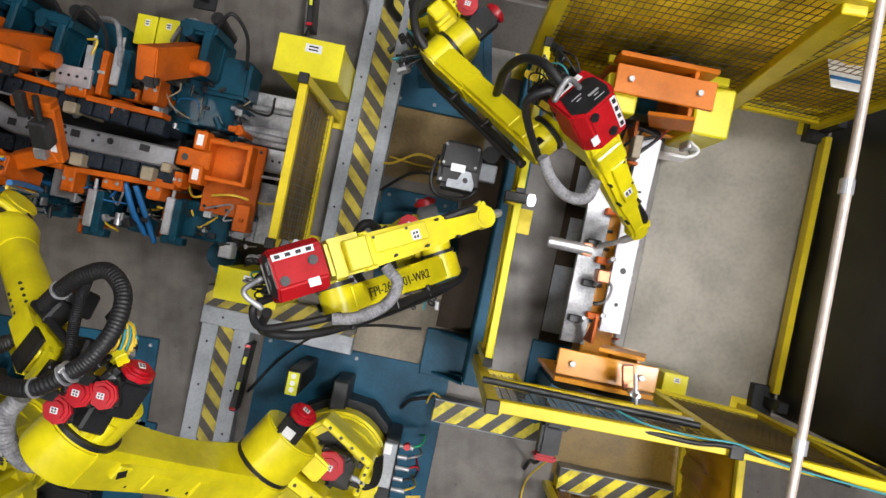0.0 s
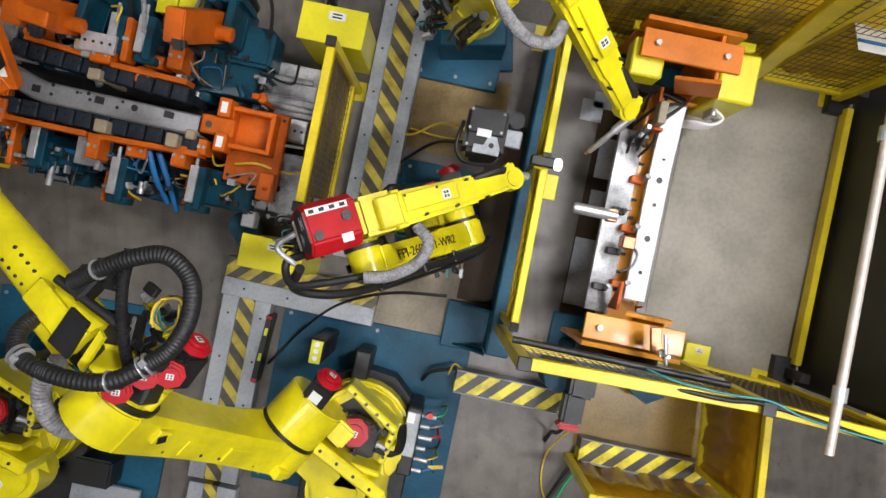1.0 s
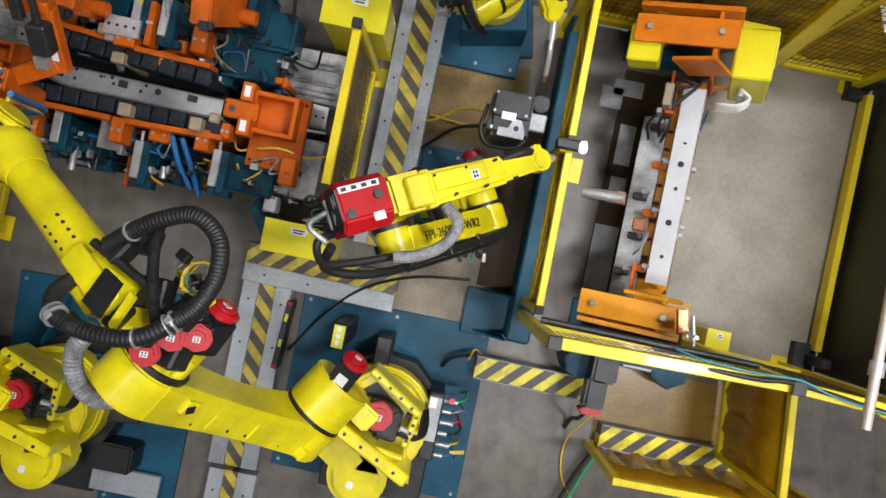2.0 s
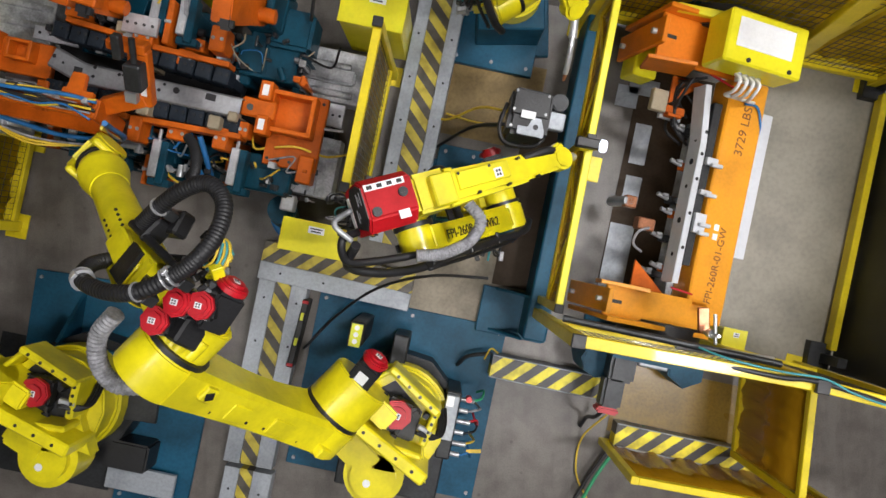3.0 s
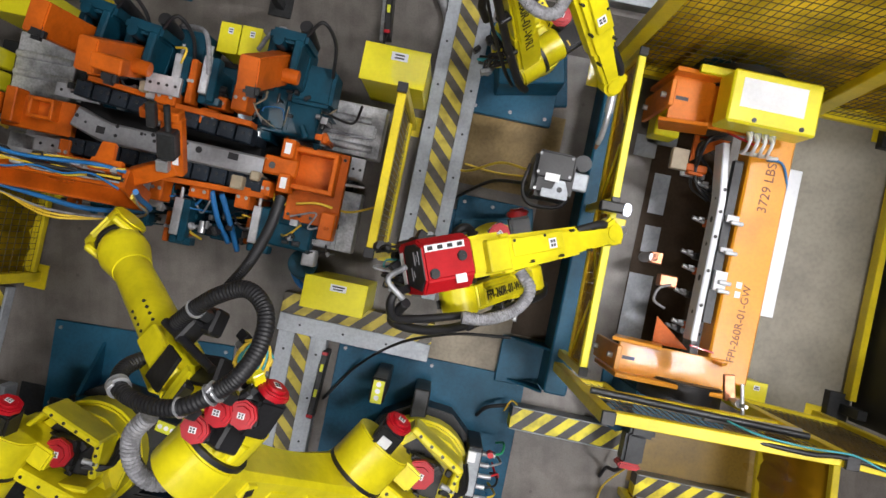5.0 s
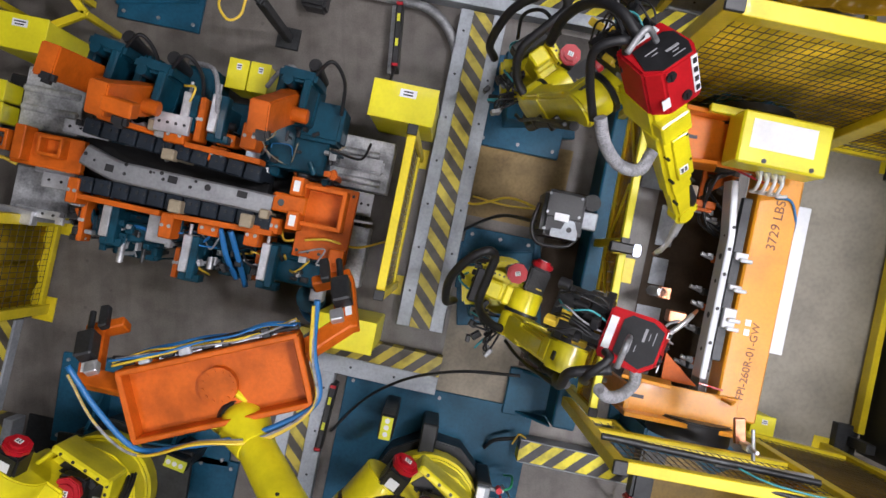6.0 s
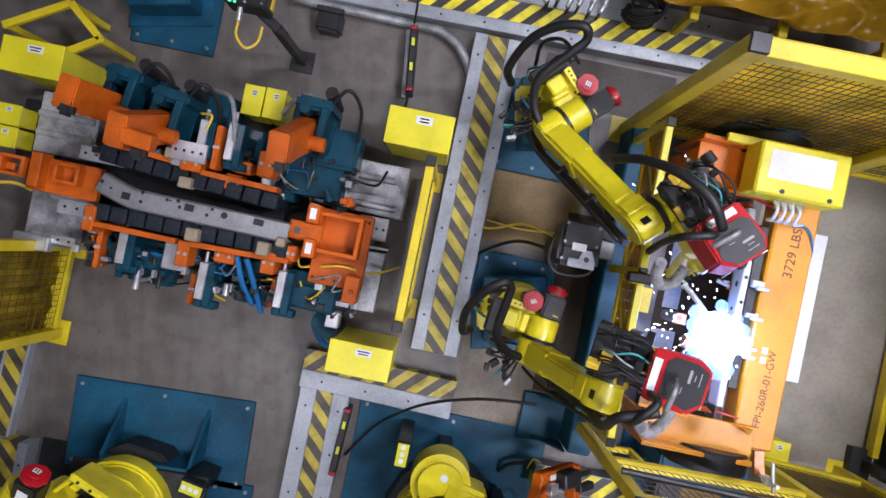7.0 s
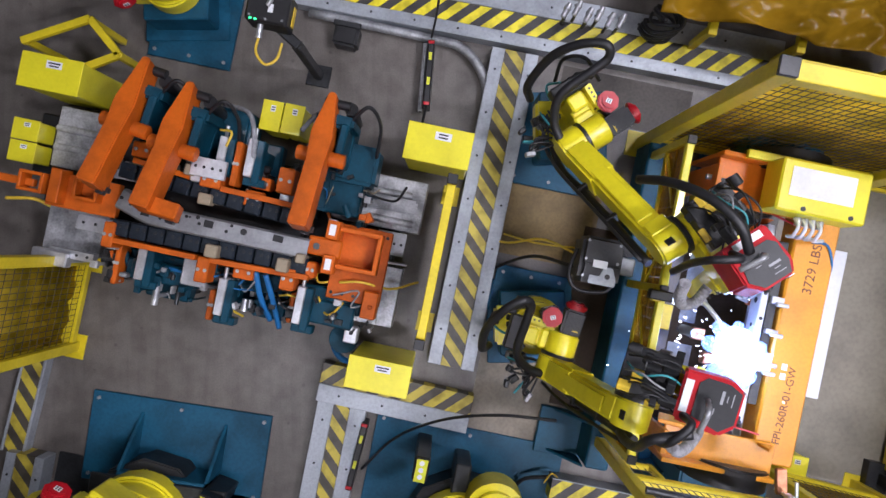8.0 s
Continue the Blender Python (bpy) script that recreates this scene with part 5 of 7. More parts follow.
# yellow service box
b = box((0.045, 0.765, 0.34), (0.53, 0.31, 0.23), bevel=0.012)
yb = part("service_box", b, BOXY, tf, "bright yellow sheet metal box with pale glossy panel")
part("panel", box((0.03, 0.79, 0.457), (0.38, 0.17, 0.004), bevel=0.001), WHITE, yb, "glossy white panel")
for x in (-0.06, 0.22):
    part("screw", rod((x, 0.64, 0.455), (x, 0.64, 0.462), 0.014, seg=10), DARK, yb)
part("notice", box((0.312, 0.72, 0.34), (0.003, 0.10, 0.07), bevel=0), WHITE, yb)
part("bracket_box", box((-0.36, 0.70, -0.28), (0.17, 0.22, 0.19), bevel=0.01), BOXY, tf, "small yellow box under the end frame")
for k in range(4):
    x = -0.02 + 0.045 * k
    b = tube([(x, 0.60, 0.30), (x, 0.55, 0.36), (x + 0.01, 0.50, 0.30), (x + 0.03 + 0.01 * k, 0.50, 0.19), (0.14 + 0.04 * k, 0.52, 0.13)], 0.011, seg=8)
    part("air_hose", b, WHITE, tf, "white air hose")
b = bmesh.new()
for k in range(4):
    rod((0.0 + 0.045 * k, 0.615, 0.30), (0.0 + 0.045 * k, 0.56, 0.30), 0.019, b, seg=10)
part("hose_fitting", b, ALU, tf)
b = tube([(0.2, 0.5, 0.13), (0.30, 0.50, 0.12), (0.36, 0.40, 0.10), (0.38, 0.30, 0.06)], 0.008, seg=8)
part("cable", b, BLUEHOSE, tf)
# side guard and tooling
part("side_guard", box((0.41, 0.015, 0.055), (0.11, 0.95, 0.03), bevel=0.004), LIGHTGREY, tf, "pale grey sheet guard")
part("guard_bracket", box((0.37, 0.0, 0.0), (0.06, 0.30, 0.08), bevel=0.004), ORANGE, tf)
part("tooling_plate", box((0.075, -0.22, -0.17), (0.05, 1.20, 0.16), bevel=0.004), STEEL, tf, "bright machined tooling plate")
part("tooling_plate", box((0.06, -0.05, 0.045), (0.06, 1.05, 0.05), bevel=0.004), DARK, tf, "dark machined tooling plate")
for k, (y, z) in enumerate(((0.30, -0.12), (0.06, -0.06), (-0.16, -0.14), (-0.26, -0.06), (-0.42, -0.12), (-0.62, -0.05), (-0.66, -0.16))):
    c = part("clamp_block", box((0, 0, 0), (0.07, 0.045, 0.09), bevel=0.006), ORANGE if k % 2 else DARK, tf, "small orange clamp block", pose(0.012, y, z - 0.03))
    part("clamp_pin", rod((-0.05, 0, 0.03), (-0.13, 0.02, 0.03), 0.014, seg=10), STEEL, c, "steel clamp pin")
    part("clamp_tip", box((-0.08, 0.02, 0.05), (0.04, 0.022, 0.02), bevel=0.004), STEEL, c)
for y, s in ((0.10, 0.08), (-0.10, 0.05), (-0.27, 0.12), (-0.33, 0.10)):
    b = box((0.08, y, 0.085), (0.08, s * 0.6, 0.035), bevel=0.004)
    box((0.10, y - s * 0.3, 0.12), (0.08, 0.025, 0.03), bm=b)
    part("support_block", b, LIGHTGREY, tf, "white machined support block")
cy = part("clamp_cylinder", rod((-0.26, -0.22, -0.23), (-0.26, -0.22, -0.50), 0.035, seg=14, bevel=0.006), ALU, tf, "bare metal air cylinder")
box((-0.24, -0.22, -0.26), (0.08, 0.08, 0.06), bm=(b := bmesh.new()))
part("cylinder_mount", b, COPPER, tf, "copper coloured clamp head")
part("valve_box", box((-0.27, 0.44, -0.10), (0.11, 0.14, 0.05), bevel=0.006), TAN, tf, "tan coated locating plate")
random.seed(3)
for k in range(6):
    y = random.uniform(0.3, 0.6)
    part("cable", tube([(-0.05, 0.62, random.uniform(-0.2, 0.1)), (-0.16, 0.56, random.uniform(-0.2, 0.1)), (-0.14, y, random.uniform(-0.25, 0.0)), (0.0, y - 0.1, random.uniform(-0.22, -0.1))], 0.010, seg=6, n=6), RUBBER, tf)
part("weld_probe", box((-0.18, -0.36, -0.12), (0.12, 0.08, 0.08), bevel=0.008), COPPER, tf, "copper backing shoe")
b = tube([(-0.16, -0.38, -0.08), (-0.24, -0.42, -0.06), (-0.25, -0.50, -0.08), (-0.16, -0.54, -0.12)], 0.009, seg=6)
part("cable", b, SLEEVE, tf)
part("red_marker", box((0.02, 0.60, 0.12), (0.20, 0.012, 0.012), pose(0, 0, 0, 0, 0, -14), 0.002), RED, tf)
part("red_marker", box((0.05, -0.74, 0.10), (0.16, 0.012, 0.012), pose(0, 0, 0, 0, 0, -6), 0.002), RED, tf)

b = box((-0.15, 0.40, -0.10), (0.14, 0.05, 0.05), bevel=0.006)
box((-0.16, 0.36, -0.08), (0.10, 0.02, 0.06), bm=b, bevel=0.003)
part("swing_clamp", b, ORANGE, tf, "small orange swing clamp")
part("clamp_base", box((-0.15, 0.36, -0.14), (0.16, 0.03, 0.03), bevel=0.003), ALU, tf)
for k in range(9):
    y = -0.66 + 0.12 * k
    part("dowel", rod((0.075, y, -0.09), (0.075, y, -0.05), 0.010, seg=8), DARK, tf)

# the welded cross member that lies in the tooling
wp = thing("cross_member", at(*AX), "bright stamped steel cross member clamped in the frame", "steel part", "cross members")
b = bmesh.new()
n = 26
line = [(-0.01 - 0.055 * max(0, u - 0.72) * 3.0, -0.70 + 1.26 * u) for u in [k / n for k in range(n + 1)]]
rings = [[b.verts.new((x + dx, y, z)) for dx, z in ((-0.022, -0.03), (-0.022, 0.10), (-0.014, 0.106), (0.014, 0.106), (0.022, 0.10), (0.022, -0.03))] for x, y in line]
for r0, r1 in zip(rings, rings[1:]):
    for k in range(6):
        b.faces.new((r0[k], r1[k], r1[(k + 1) % 6], r0[(k + 1) % 6]))
b.faces.new(rings[0]), b.faces.new(rings[-1][::-1])
bmesh.ops.recalc_face_normals(b, faces=b.faces[:])
# pale grey colour stands in for the reflection on bright steel
part("member", b, LIGHTGREY, wp, "steel channel with its reflection put into pale grey")
b = bmesh.new()
for k, y in enumerate((-0.52, -0.30, -0.08, 0.08, 0.22)):
    rod((-0.034, y, 0.04), (-0.03, y, 0.04), 0.02 if k % 2 else 0.013, b, seg=12)
    rod((-0.01, y + 0.05, 0.105), (-0.01, y + 0.05, 0.107), 0.012, b, seg=12)
tagged(part("hole", b, BLACK, wp), "", "", "", "stuff")

# bearing stands at both ends of the frame
for nm, y, s in (("headstock", 1.06, 1), ("tailstock", -1.13, -1)):
    st = thing("bearing_stand", at(AX[0] + 0.2028 * y, AX[1] + 0.979 * y, 0), "blue steel bearing stand with black turning disc", "bearing stand", "bearing stands")
    part("column", box((0, 0.04 * s, 0.33), (0.50, 0.16, 0.66), bevel=0.015), BLUE, st)
    b = rod((0, -0.17 * s, 0.695), (0, -0.03 * s, 0.695), 0.26, seg=30, bevel=0.01)
    part("turning_disc", b, BLACK, st, "black turning disc")
    if s > 0:
        part("opening_frame", box((0.0, -0.13, 0.98), (0.74, 0.05, 0.04), bevel=0.004), BOXY, st, "yellow guard bar")
    part("foot", box((0, 0.02, 0.02), (0.66, 0.40, 0.04), bevel=0.006), BLUE, st)


def turn_play():
    rows = []
    ks = [(0.0, 90.0), (1.72, 90.0), (2.0, 70.0), (2.45, 48.0), (2.8, 30.0), (2.9, 22.5), (3.0, 13.5), (3.1, 6.0), (3.2, 2.0), (3.35, 0.0), (8.0, 0.0)]
    for t in steps():
        rows.append((t, at(*AX) @ pose(0, 0, 0, 0, pchip(ks, t)[0], 0)))
    walk(tf, rows)
    walk(wp, rows)


MOVING.append(turn_play)


# ---- welding fixture with clamps ----
FX = (-2.2, 0.72)
fx = thing("welding_fixture", at(*FX), "blue and orange welding fixture with clamps and black locator blocks", "fixture")
# shade under the blue weldment is put into the frame's dark colour
part("base_frame", box((0.0, 0.02, 0.10), (2.05, 0.95, 0.20), bevel=0.012), DARK, fx, "base frame with shade put into its dark colour")
for c, s in (((0.864, 0.374), (0.62, 0.36)), ((0.948, -0.267), (0.34, 0.42)), ((-1.215, 0.363), (0.42, 0.42)), ((-1.165, -0.264), (0.40, 0.30))):
    part("deck_plate", box((c[0], c[1], 0.27), (s[0], s[1], 0.16), bevel=0.006), DECK, fx, "scuffed bare steel deck plate")
b = box(((0.839, 0.367, 0.380)), (0.58, 0.10, 0.05), bevel=0.02)
part("deck_ridge", b, STEEL, fx)
for c, s in (((-0.125, 0.271, 0.340), (1.15, 0.22, 0.30)), ((-0.160, -0.336, 0.340), (1.15, 0.14, 0.30)), ((-0.471, -0.358, 0.450), (0.40, 0.16, 0.14)), ((0.701, -0.351, 0.450), (0.40, 0.15, 0.14)), ((0.591, 0.370, 0.450), (0.34, 0.30, 0.20)), ((0.070, 0.464, 0.400), (0.20, 0.26, 0.12)), ((0.099, -0.486, 0.300), (0.30, 0.14, 0.14))):
    part("side_beam", box(c, s, bevel=0.01), FBLUE, fx, "blue painted steel side beam")
# black plate paints the shade between the two block rows
part("centre_trough", box(((-0.250, 0.003, 0.400)), (1.30, 0.40, 0.10), bevel=0.006), BLACK, fx, "centre trough with shade put into its black colour")

for c, z0 in ((((0.683, 0.563, 0.620)), 0.34), (((-0.198, 0.626, 0.620)), 0.34), (((-0.585, 0.648, 0.660)), 0.34), (((0.463, 0.351, 0.580)), 0.30)):
    w = (0.30, 0.34, 0.22, 0.20)[len([k for k in fx.children if k.name.startswith("tower_body")]) % 4]
    part("tower_body", box((c[0], c[1], (c[2] + z0) / 2), (w, 0.26, c[2] - z0), bevel=0.025), FBLUE, fx, "blue cast tower body")
# two rows of locator blocks with orange backing rails
block = None
for (p, q, n, z) in (((-0.680, 0.214), (0.369, 0.136), 10, 0.74), ((-0.660, -0.149), (0.487, -0.153), 11, 0.73)):
    for k in range(n):
        u = k / (n - 1)
        x, y = p[0] + (q[0] - p[0]) * u, p[1] + (q[1] - p[1]) * u
        m = pose(x, y, z, 0, 0, math.degrees(math.atan2(q[1] - p[1], q[0] - p[0])))
        if block is None:
            bb = box((0, 0, 0), (0.103, 0.10, 0.13), bevel=0.008)
            box((0, 0, -0.20), (0.07, 0.06, 0.30), bm=bb, bevel=0)
            block = part("locator_block", bb, NYLON, fx, "black nylon locator block", m)
        else:
            again(block, m, fx)
bolt = None
for (p, q, n) in (((-0.650, 0.213), (0.384, 0.136), 10), ((-0.635, -0.145), (0.498, -0.149), 11)):
    for k in range(n):
        u = k / (n - 1)
        for dx in (-0.022, 0.022):
            m = pose(p[0] + (q[0] - p[0]) * u + dx, p[1] + (q[1] - p[1]) * u + 0.01, 0.805 if n == 10 else 0.795)
            if bolt is None:
                bolt = part("bolt", rod((0, 0, 0), (0, 0, 0.008), 0.011, seg=8), DARK, fx, "", m)
            else:
                again(bolt, m, fx)
for p, q, w in (((-0.658, 0.289, 0.800), (-0.107, 0.240, 0.800), 0.035), ((-0.079, 0.222, 0.820), (0.411, 0.208, 0.820), 0.035), ((-0.699, -0.230, 0.800), (-0.155, -0.234, 0.800), 0.035), ((-0.082, -0.233, 0.800), (0.566, -0.216, 0.800), 0.035)):
    n, a = dist(p, q), math.degrees(math.atan2(q[1] - p[1], q[0] - p[0]))
    part("rail", box((n / 2, 0, -0.06), (n, w, 0.14), bevel=0.004), ORANGE, fx, "orange backing rail", pose(*p, 0, 0, a))


def bracket(p, s, material=None, label="orange clamp bracket", a=0.0, hole=False):
    """A thick bracket standing on the deck with its top at p."""
    m = pose(p[0], p[1], 0, 0, 0, a)
    z = p[2]
    b = box((0, 0, z - s[2] / 2), s, bevel=0.008)
    box((0, 0, (z - s[2] + 0.15) / 2), (s[0] * 0.6, s[1] * 0.6, max(0.02, z - s[2] - 0.15)), bm=b, bevel=0.004)
    o = part("bracket", b, material or ORANGE, fx, label, m)
    if hole:
        for dx in (-s[0] * 0.28, s[0] * 0.28):
            part("bolt", rod((dx, 0, z), (dx, 0, z + 0.006), 0.012, seg=8), STEEL, o)
    return o


# upright orange and blue brackets and air cylinders round the part
for p, s, mt in (((-0.139, 0.263, 0.860), (0.13, 0.10, 0.18), 0), ((0.313, 0.351, 0.840), (0.10, 0.16, 0.16), 0), ((0.125, 0.201, 0.800), (0.11, 0.10, 0.10), 0), ((0.142, 0.308, 0.740), (0.12, 0.08, 0.10), 0),
                 ((-0.631, 0.363, 0.780), (0.12, 0.10, 0.12), 0), ((-0.713, -0.201, 0.820), (0.07, 0.16, 0.16), 0), ((-0.094, -0.300, 0.820), (0.08, 0.16, 0.16), 0), ((0.440, -0.252, 0.800), (0.09, 0.14, 0.16), 0), ((0.143, -0.269, 0.740), (0.13, 0.09, 0.10), 0),
                 ((0.563, -0.166, 0.780), (0.06, 0.10, 0.14), 0), ((-0.057, -0.532, 0.620), (0.04, 0.20, 0.14), 0), ((0.464, -0.444, 0.620), (0.035, 0.20, 0.14), 0), ((-0.698, -0.381, 0.660), (0.035, 0.28, 0.14), 0), ((-0.011, 0.392, 0.840), (0.04, 0.28, 0.16), 0)):
    bracket(p, s, ORANGE, "orange clamp bracket", 0, True)
for p, s in (((-0.156, 0.138, 0.860), (0.08, 0.07, 0.10)), ((-0.046, -0.171, 0.870), (0.08, 0.08, 0.12)), ((0.403, -0.168, 0.870), (0.075, 0.085, 0.12)), ((0.498, -0.106, 0.840), (0.06, 0.06, 0.10)), ((-0.279, 0.299, 0.860), (0.07, 0.07, 0.10))):
    bracket(p, s, TAN, "tan coated locating pad")
for p, s in (((-0.172, -0.327, 0.700), (0.17, 0.20, 0.03)), ((-0.214, 0.297, 0.840), (0.12, 0.13, 0.06)), ((-0.959, -0.084, 0.600), (0.28, 0.10, 0.08)), ((-0.488, 0.570, 0.600), (0.10, 0.06, 0.05)), ((-1.169, -0.442, 0.600), (0.24, 0.10, 0.08)), ((0.279, 0.272, 0.620), (0.07, 0.26, 0.1))):
    bracket(p, s, ALU, "bare metal mounting plate")
for k, (p, dy) in enumerate((((-0.513, -0.342, 0.700), 0.22), ((0.028, -0.453, 0.700), 0.24), ((0.530, -0.405, 0.700), 0.24), ((0.067, 0.449, 0.800), 0.24), ((-0.121, 0.450, 0.780), 0.20))):
    c = part("air_cylinder", box((0, 0, 0), (0.055, dy, 0.07), bevel=0.006), ALU, fx, "bare metal air cylinder", pose(*p))
    part("cylinder_body", box((0.05, -0.02, -0.02), (0.05, dy * 1.15, 0.09), bevel=0.006), FBLUE, c, "blue cylinder mount")
    part("cylinder_foot", box((0.04, -dy * 0.62, -0.05), (0.14, 0.05, 0.10), bevel=0.006), FBLUE, c)
    part("leg", box((0.03, 0.02, -0.30), (0.05, 0.10, 0.55), bevel=0.004), FBLUE, c)
    part("piston", rod((0, dy / 2, 0), (0, dy / 2 + 0.07, 0), 0.012, seg=10), STEEL, c)

# orange nest at the right end
nest = (0.840, -0.084, 0.600)
no = part("end_nest", box((nest[0], nest[1], 0.54), (0.36, 0.50, 0.05), bevel=0.006), ORANGE, fx, "orange end nest with open window")
bx = (0.818, 0.006, 0.660)
for dx, dy, sx, sy in ((0, 0.12, 0.30, 0.03), (0, -0.12, 0.30, 0.03), (0.135, 0, 0.03, 0.24), (-0.135, 0, 0.03, 0.24)):
    part("nest_wall", box((bx[0] + dx, bx[1] + dy, 0.63), (sx, sy, 0.15), bevel=0.005), ORANGE, no)
part("tongue", box(((0.618, -0.009, 0.720)), (0.22, 0.12, 0.035), bevel=0.012), ORANGE, no)
part("tongue_hole", rod(((0.567, -0.012, 0.738)), ((0.568, -0.012, 0.742)), 0.022, seg=16), BLACK, no)
for p in ((0.653, 0.110, 0.700), (0.665, -0.110, 0.700)):
    part("slotted_block", box(p, (0.08, 0.12, 0.14), bevel=0.006), ORANGE, no)
    part("sticker", box((p[0], p[1], p[2] + 0.072), (0.04, 0.07, 0.003), bevel=0), WHITE, no)
for k in range(10):
    part("bolt", rod((nest[0] - 0.15 + 0.075 * (k % 5), nest[1] + (0.21 if k < 5 else -0.21), 0.565), (nest[0] - 0.15 + 0.075 * (k % 5), nest[1] + (0.21 if k < 5 else -0.21), 0.573), 0.011, seg=8), DARK, no)
part("lower_block", box(((0.962, -0.327, 0.560)), (0.10, 0.18, 0.14), bevel=0.008), ORANGE, no)
part("push_rod", rod(((0.950, -0.032, 0.550)), ((1.147, -0.022, 0.550)), 0.010, seg=8), STEEL, fx)
part("nest_leg", box((nest[0], nest[1], 0.42), (0.24, 0.30, 0.24), bevel=0.006), FBLUE, fx)

# orange nest at the left end
ln = part("left_nest", box(((-0.974, 0.009, 0.680)), (0.46, 0.22, 0.06), bevel=0.006), ORANGE, fx, "orange left nest with square windows")
for px in ((-0.920, 0.041, 0.740), (-1.270, 0.028, 0.740)):
    for dx, dy, sx, sy in ((0, 0.055, 0.16, 0.022), (0, -0.055, 0.16, 0.022), (0.07, 0, 0.022, 0.11), (-0.07, 0, 0.022, 0.11)):
        part("window_wall", box((px[0] + dx, px[1] + dy, px[2]), (sx, sy, 0.12), bevel=0.004), ORANGE, ln)
part("nest_wall", box(((-1.112, 0.031, 0.740)), (0.07, 0.22, 0.14), bevel=0.006), ORANGE, ln)
part("tie_bar", box(((-1.398, 0.018, 0.720)), (0.24, 0.05, 0.05), bevel=0.006), ORANGE, ln)
part("nest_leg", box(((-1.093, 0.003, 0.450)), (0.30, 0.16, 0.42), bevel=0.006), FBLUE, fx)

# clamp towers with swinging arms
CLAMPS = []
for k, (pv, back, front, foot, a) in enumerate((((-0.678, 0.479, 0.950), 0.42, 0.42, 0, -8.0), ((-0.368, 0.403, 0.950), 0.40, 0.42, 1, -6.0), ((0.516, 0.533, 0.920), 0.38, 0.46, 0, -2.0))):
    tw = box((0.10, 0.10, -0.22), (0.05, 0.26, 0.46), bevel=0.01)
    box((0.0, 0.12, -0.36), (0.26, 0.28, 0.24), bm=tw, bevel=0.012)
    for kk in range(3):
        rod((-0.10 + 0.09 * kk, 0.28, -0.26), (-0.10 + 0.09 * kk, 0.28, -0.18), 0.022, tw, seg=10)
    box((-0.08, 0.16, -0.28), (0.05, 0.22, 0.40), bm=tw, bevel=0.01)
    box((0.03, 0.24, -0.18), (0.24, 0.08, 0.36), bm=tw, bevel=0.02)
    rod((-0.02, 0.20, -0.3), (-0.02, 0.20, 0.02), 0.035, tw, seg=14)
    t = part("clamp_tower", tw, FBLUE, fx, "blue clamp tower", pose(*pv, 0, 0, a))
    part("clamp_cylinder", rod((0.10, 0.30, -0.4), (0.10, 0.34, -0.08), 0.042, seg=16, bevel=0.006), BLACK, t, "black air cylinder")
    part("hose", tube([(0.12, 0.26, -0.05), (0.22, 0.36, 0.02), (0.30, 0.28, -0.1), (0.30, 0.10, -0.25)], 0.012, seg=8), RUBBER, t)
    part("pivot_pin", rod((-0.15, 0, 0), (0.15, 0, 0), 0.046, seg=16, bevel=0.005), ORANGE, t, "orange pivot shaft")
    outline = [(-0.030, back), (0.015, back), (0.06, 0.10), (0.05, -0.12), (0.05, -front), (-0.065, -front), (-0.06, -0.06), (-0.075, 0.12)]
    b = slab(outline, -0.08, 0.11, bevel=0.008)
    if foot:
        box((0.11, -front + 0.045, 0.0), (0.18, 0.10, 0.09), bm=b, bevel=0.008)
    arm = part("clamp_arm", b, ORANGE, fx, "orange swinging clamp arm")
    part("clamp_pad", box((0.02 + 0.12 * foot, -front + 0.02, -0.07), (0.09, 0.07, 0.08), bevel=0.02), BLACK, arm, "black rubber clamp pad")
    part("tail_pin", rod((-0.06, back - 0.03, 0), (0.10, back - 0.03, 0), 0.03, seg=12), BLACK, arm)
    CLAMPS.append((arm, pose(*pv, 0, 0, a), k))


def clamp_play():
    for arm, m, k in CLAMPS:
        ks = [(0.0, 0.0), (7.38 + 0.02 * k, 0.0), (7.6, 0.45), (7.8, 0.93), (7.95, 1.0), (8.0, 1.0)]
        up, down = (-88.0, -78.0, -72.0)[k], (-14.0, -14.0, -10.0)[k]
        walk(arm, [(t, m @ pose(0, 0, 0.02, up + (down - up) * pchip(ks, t)[0], 0, 0)) for t in steps()])


MOVING.append(clamp_play)

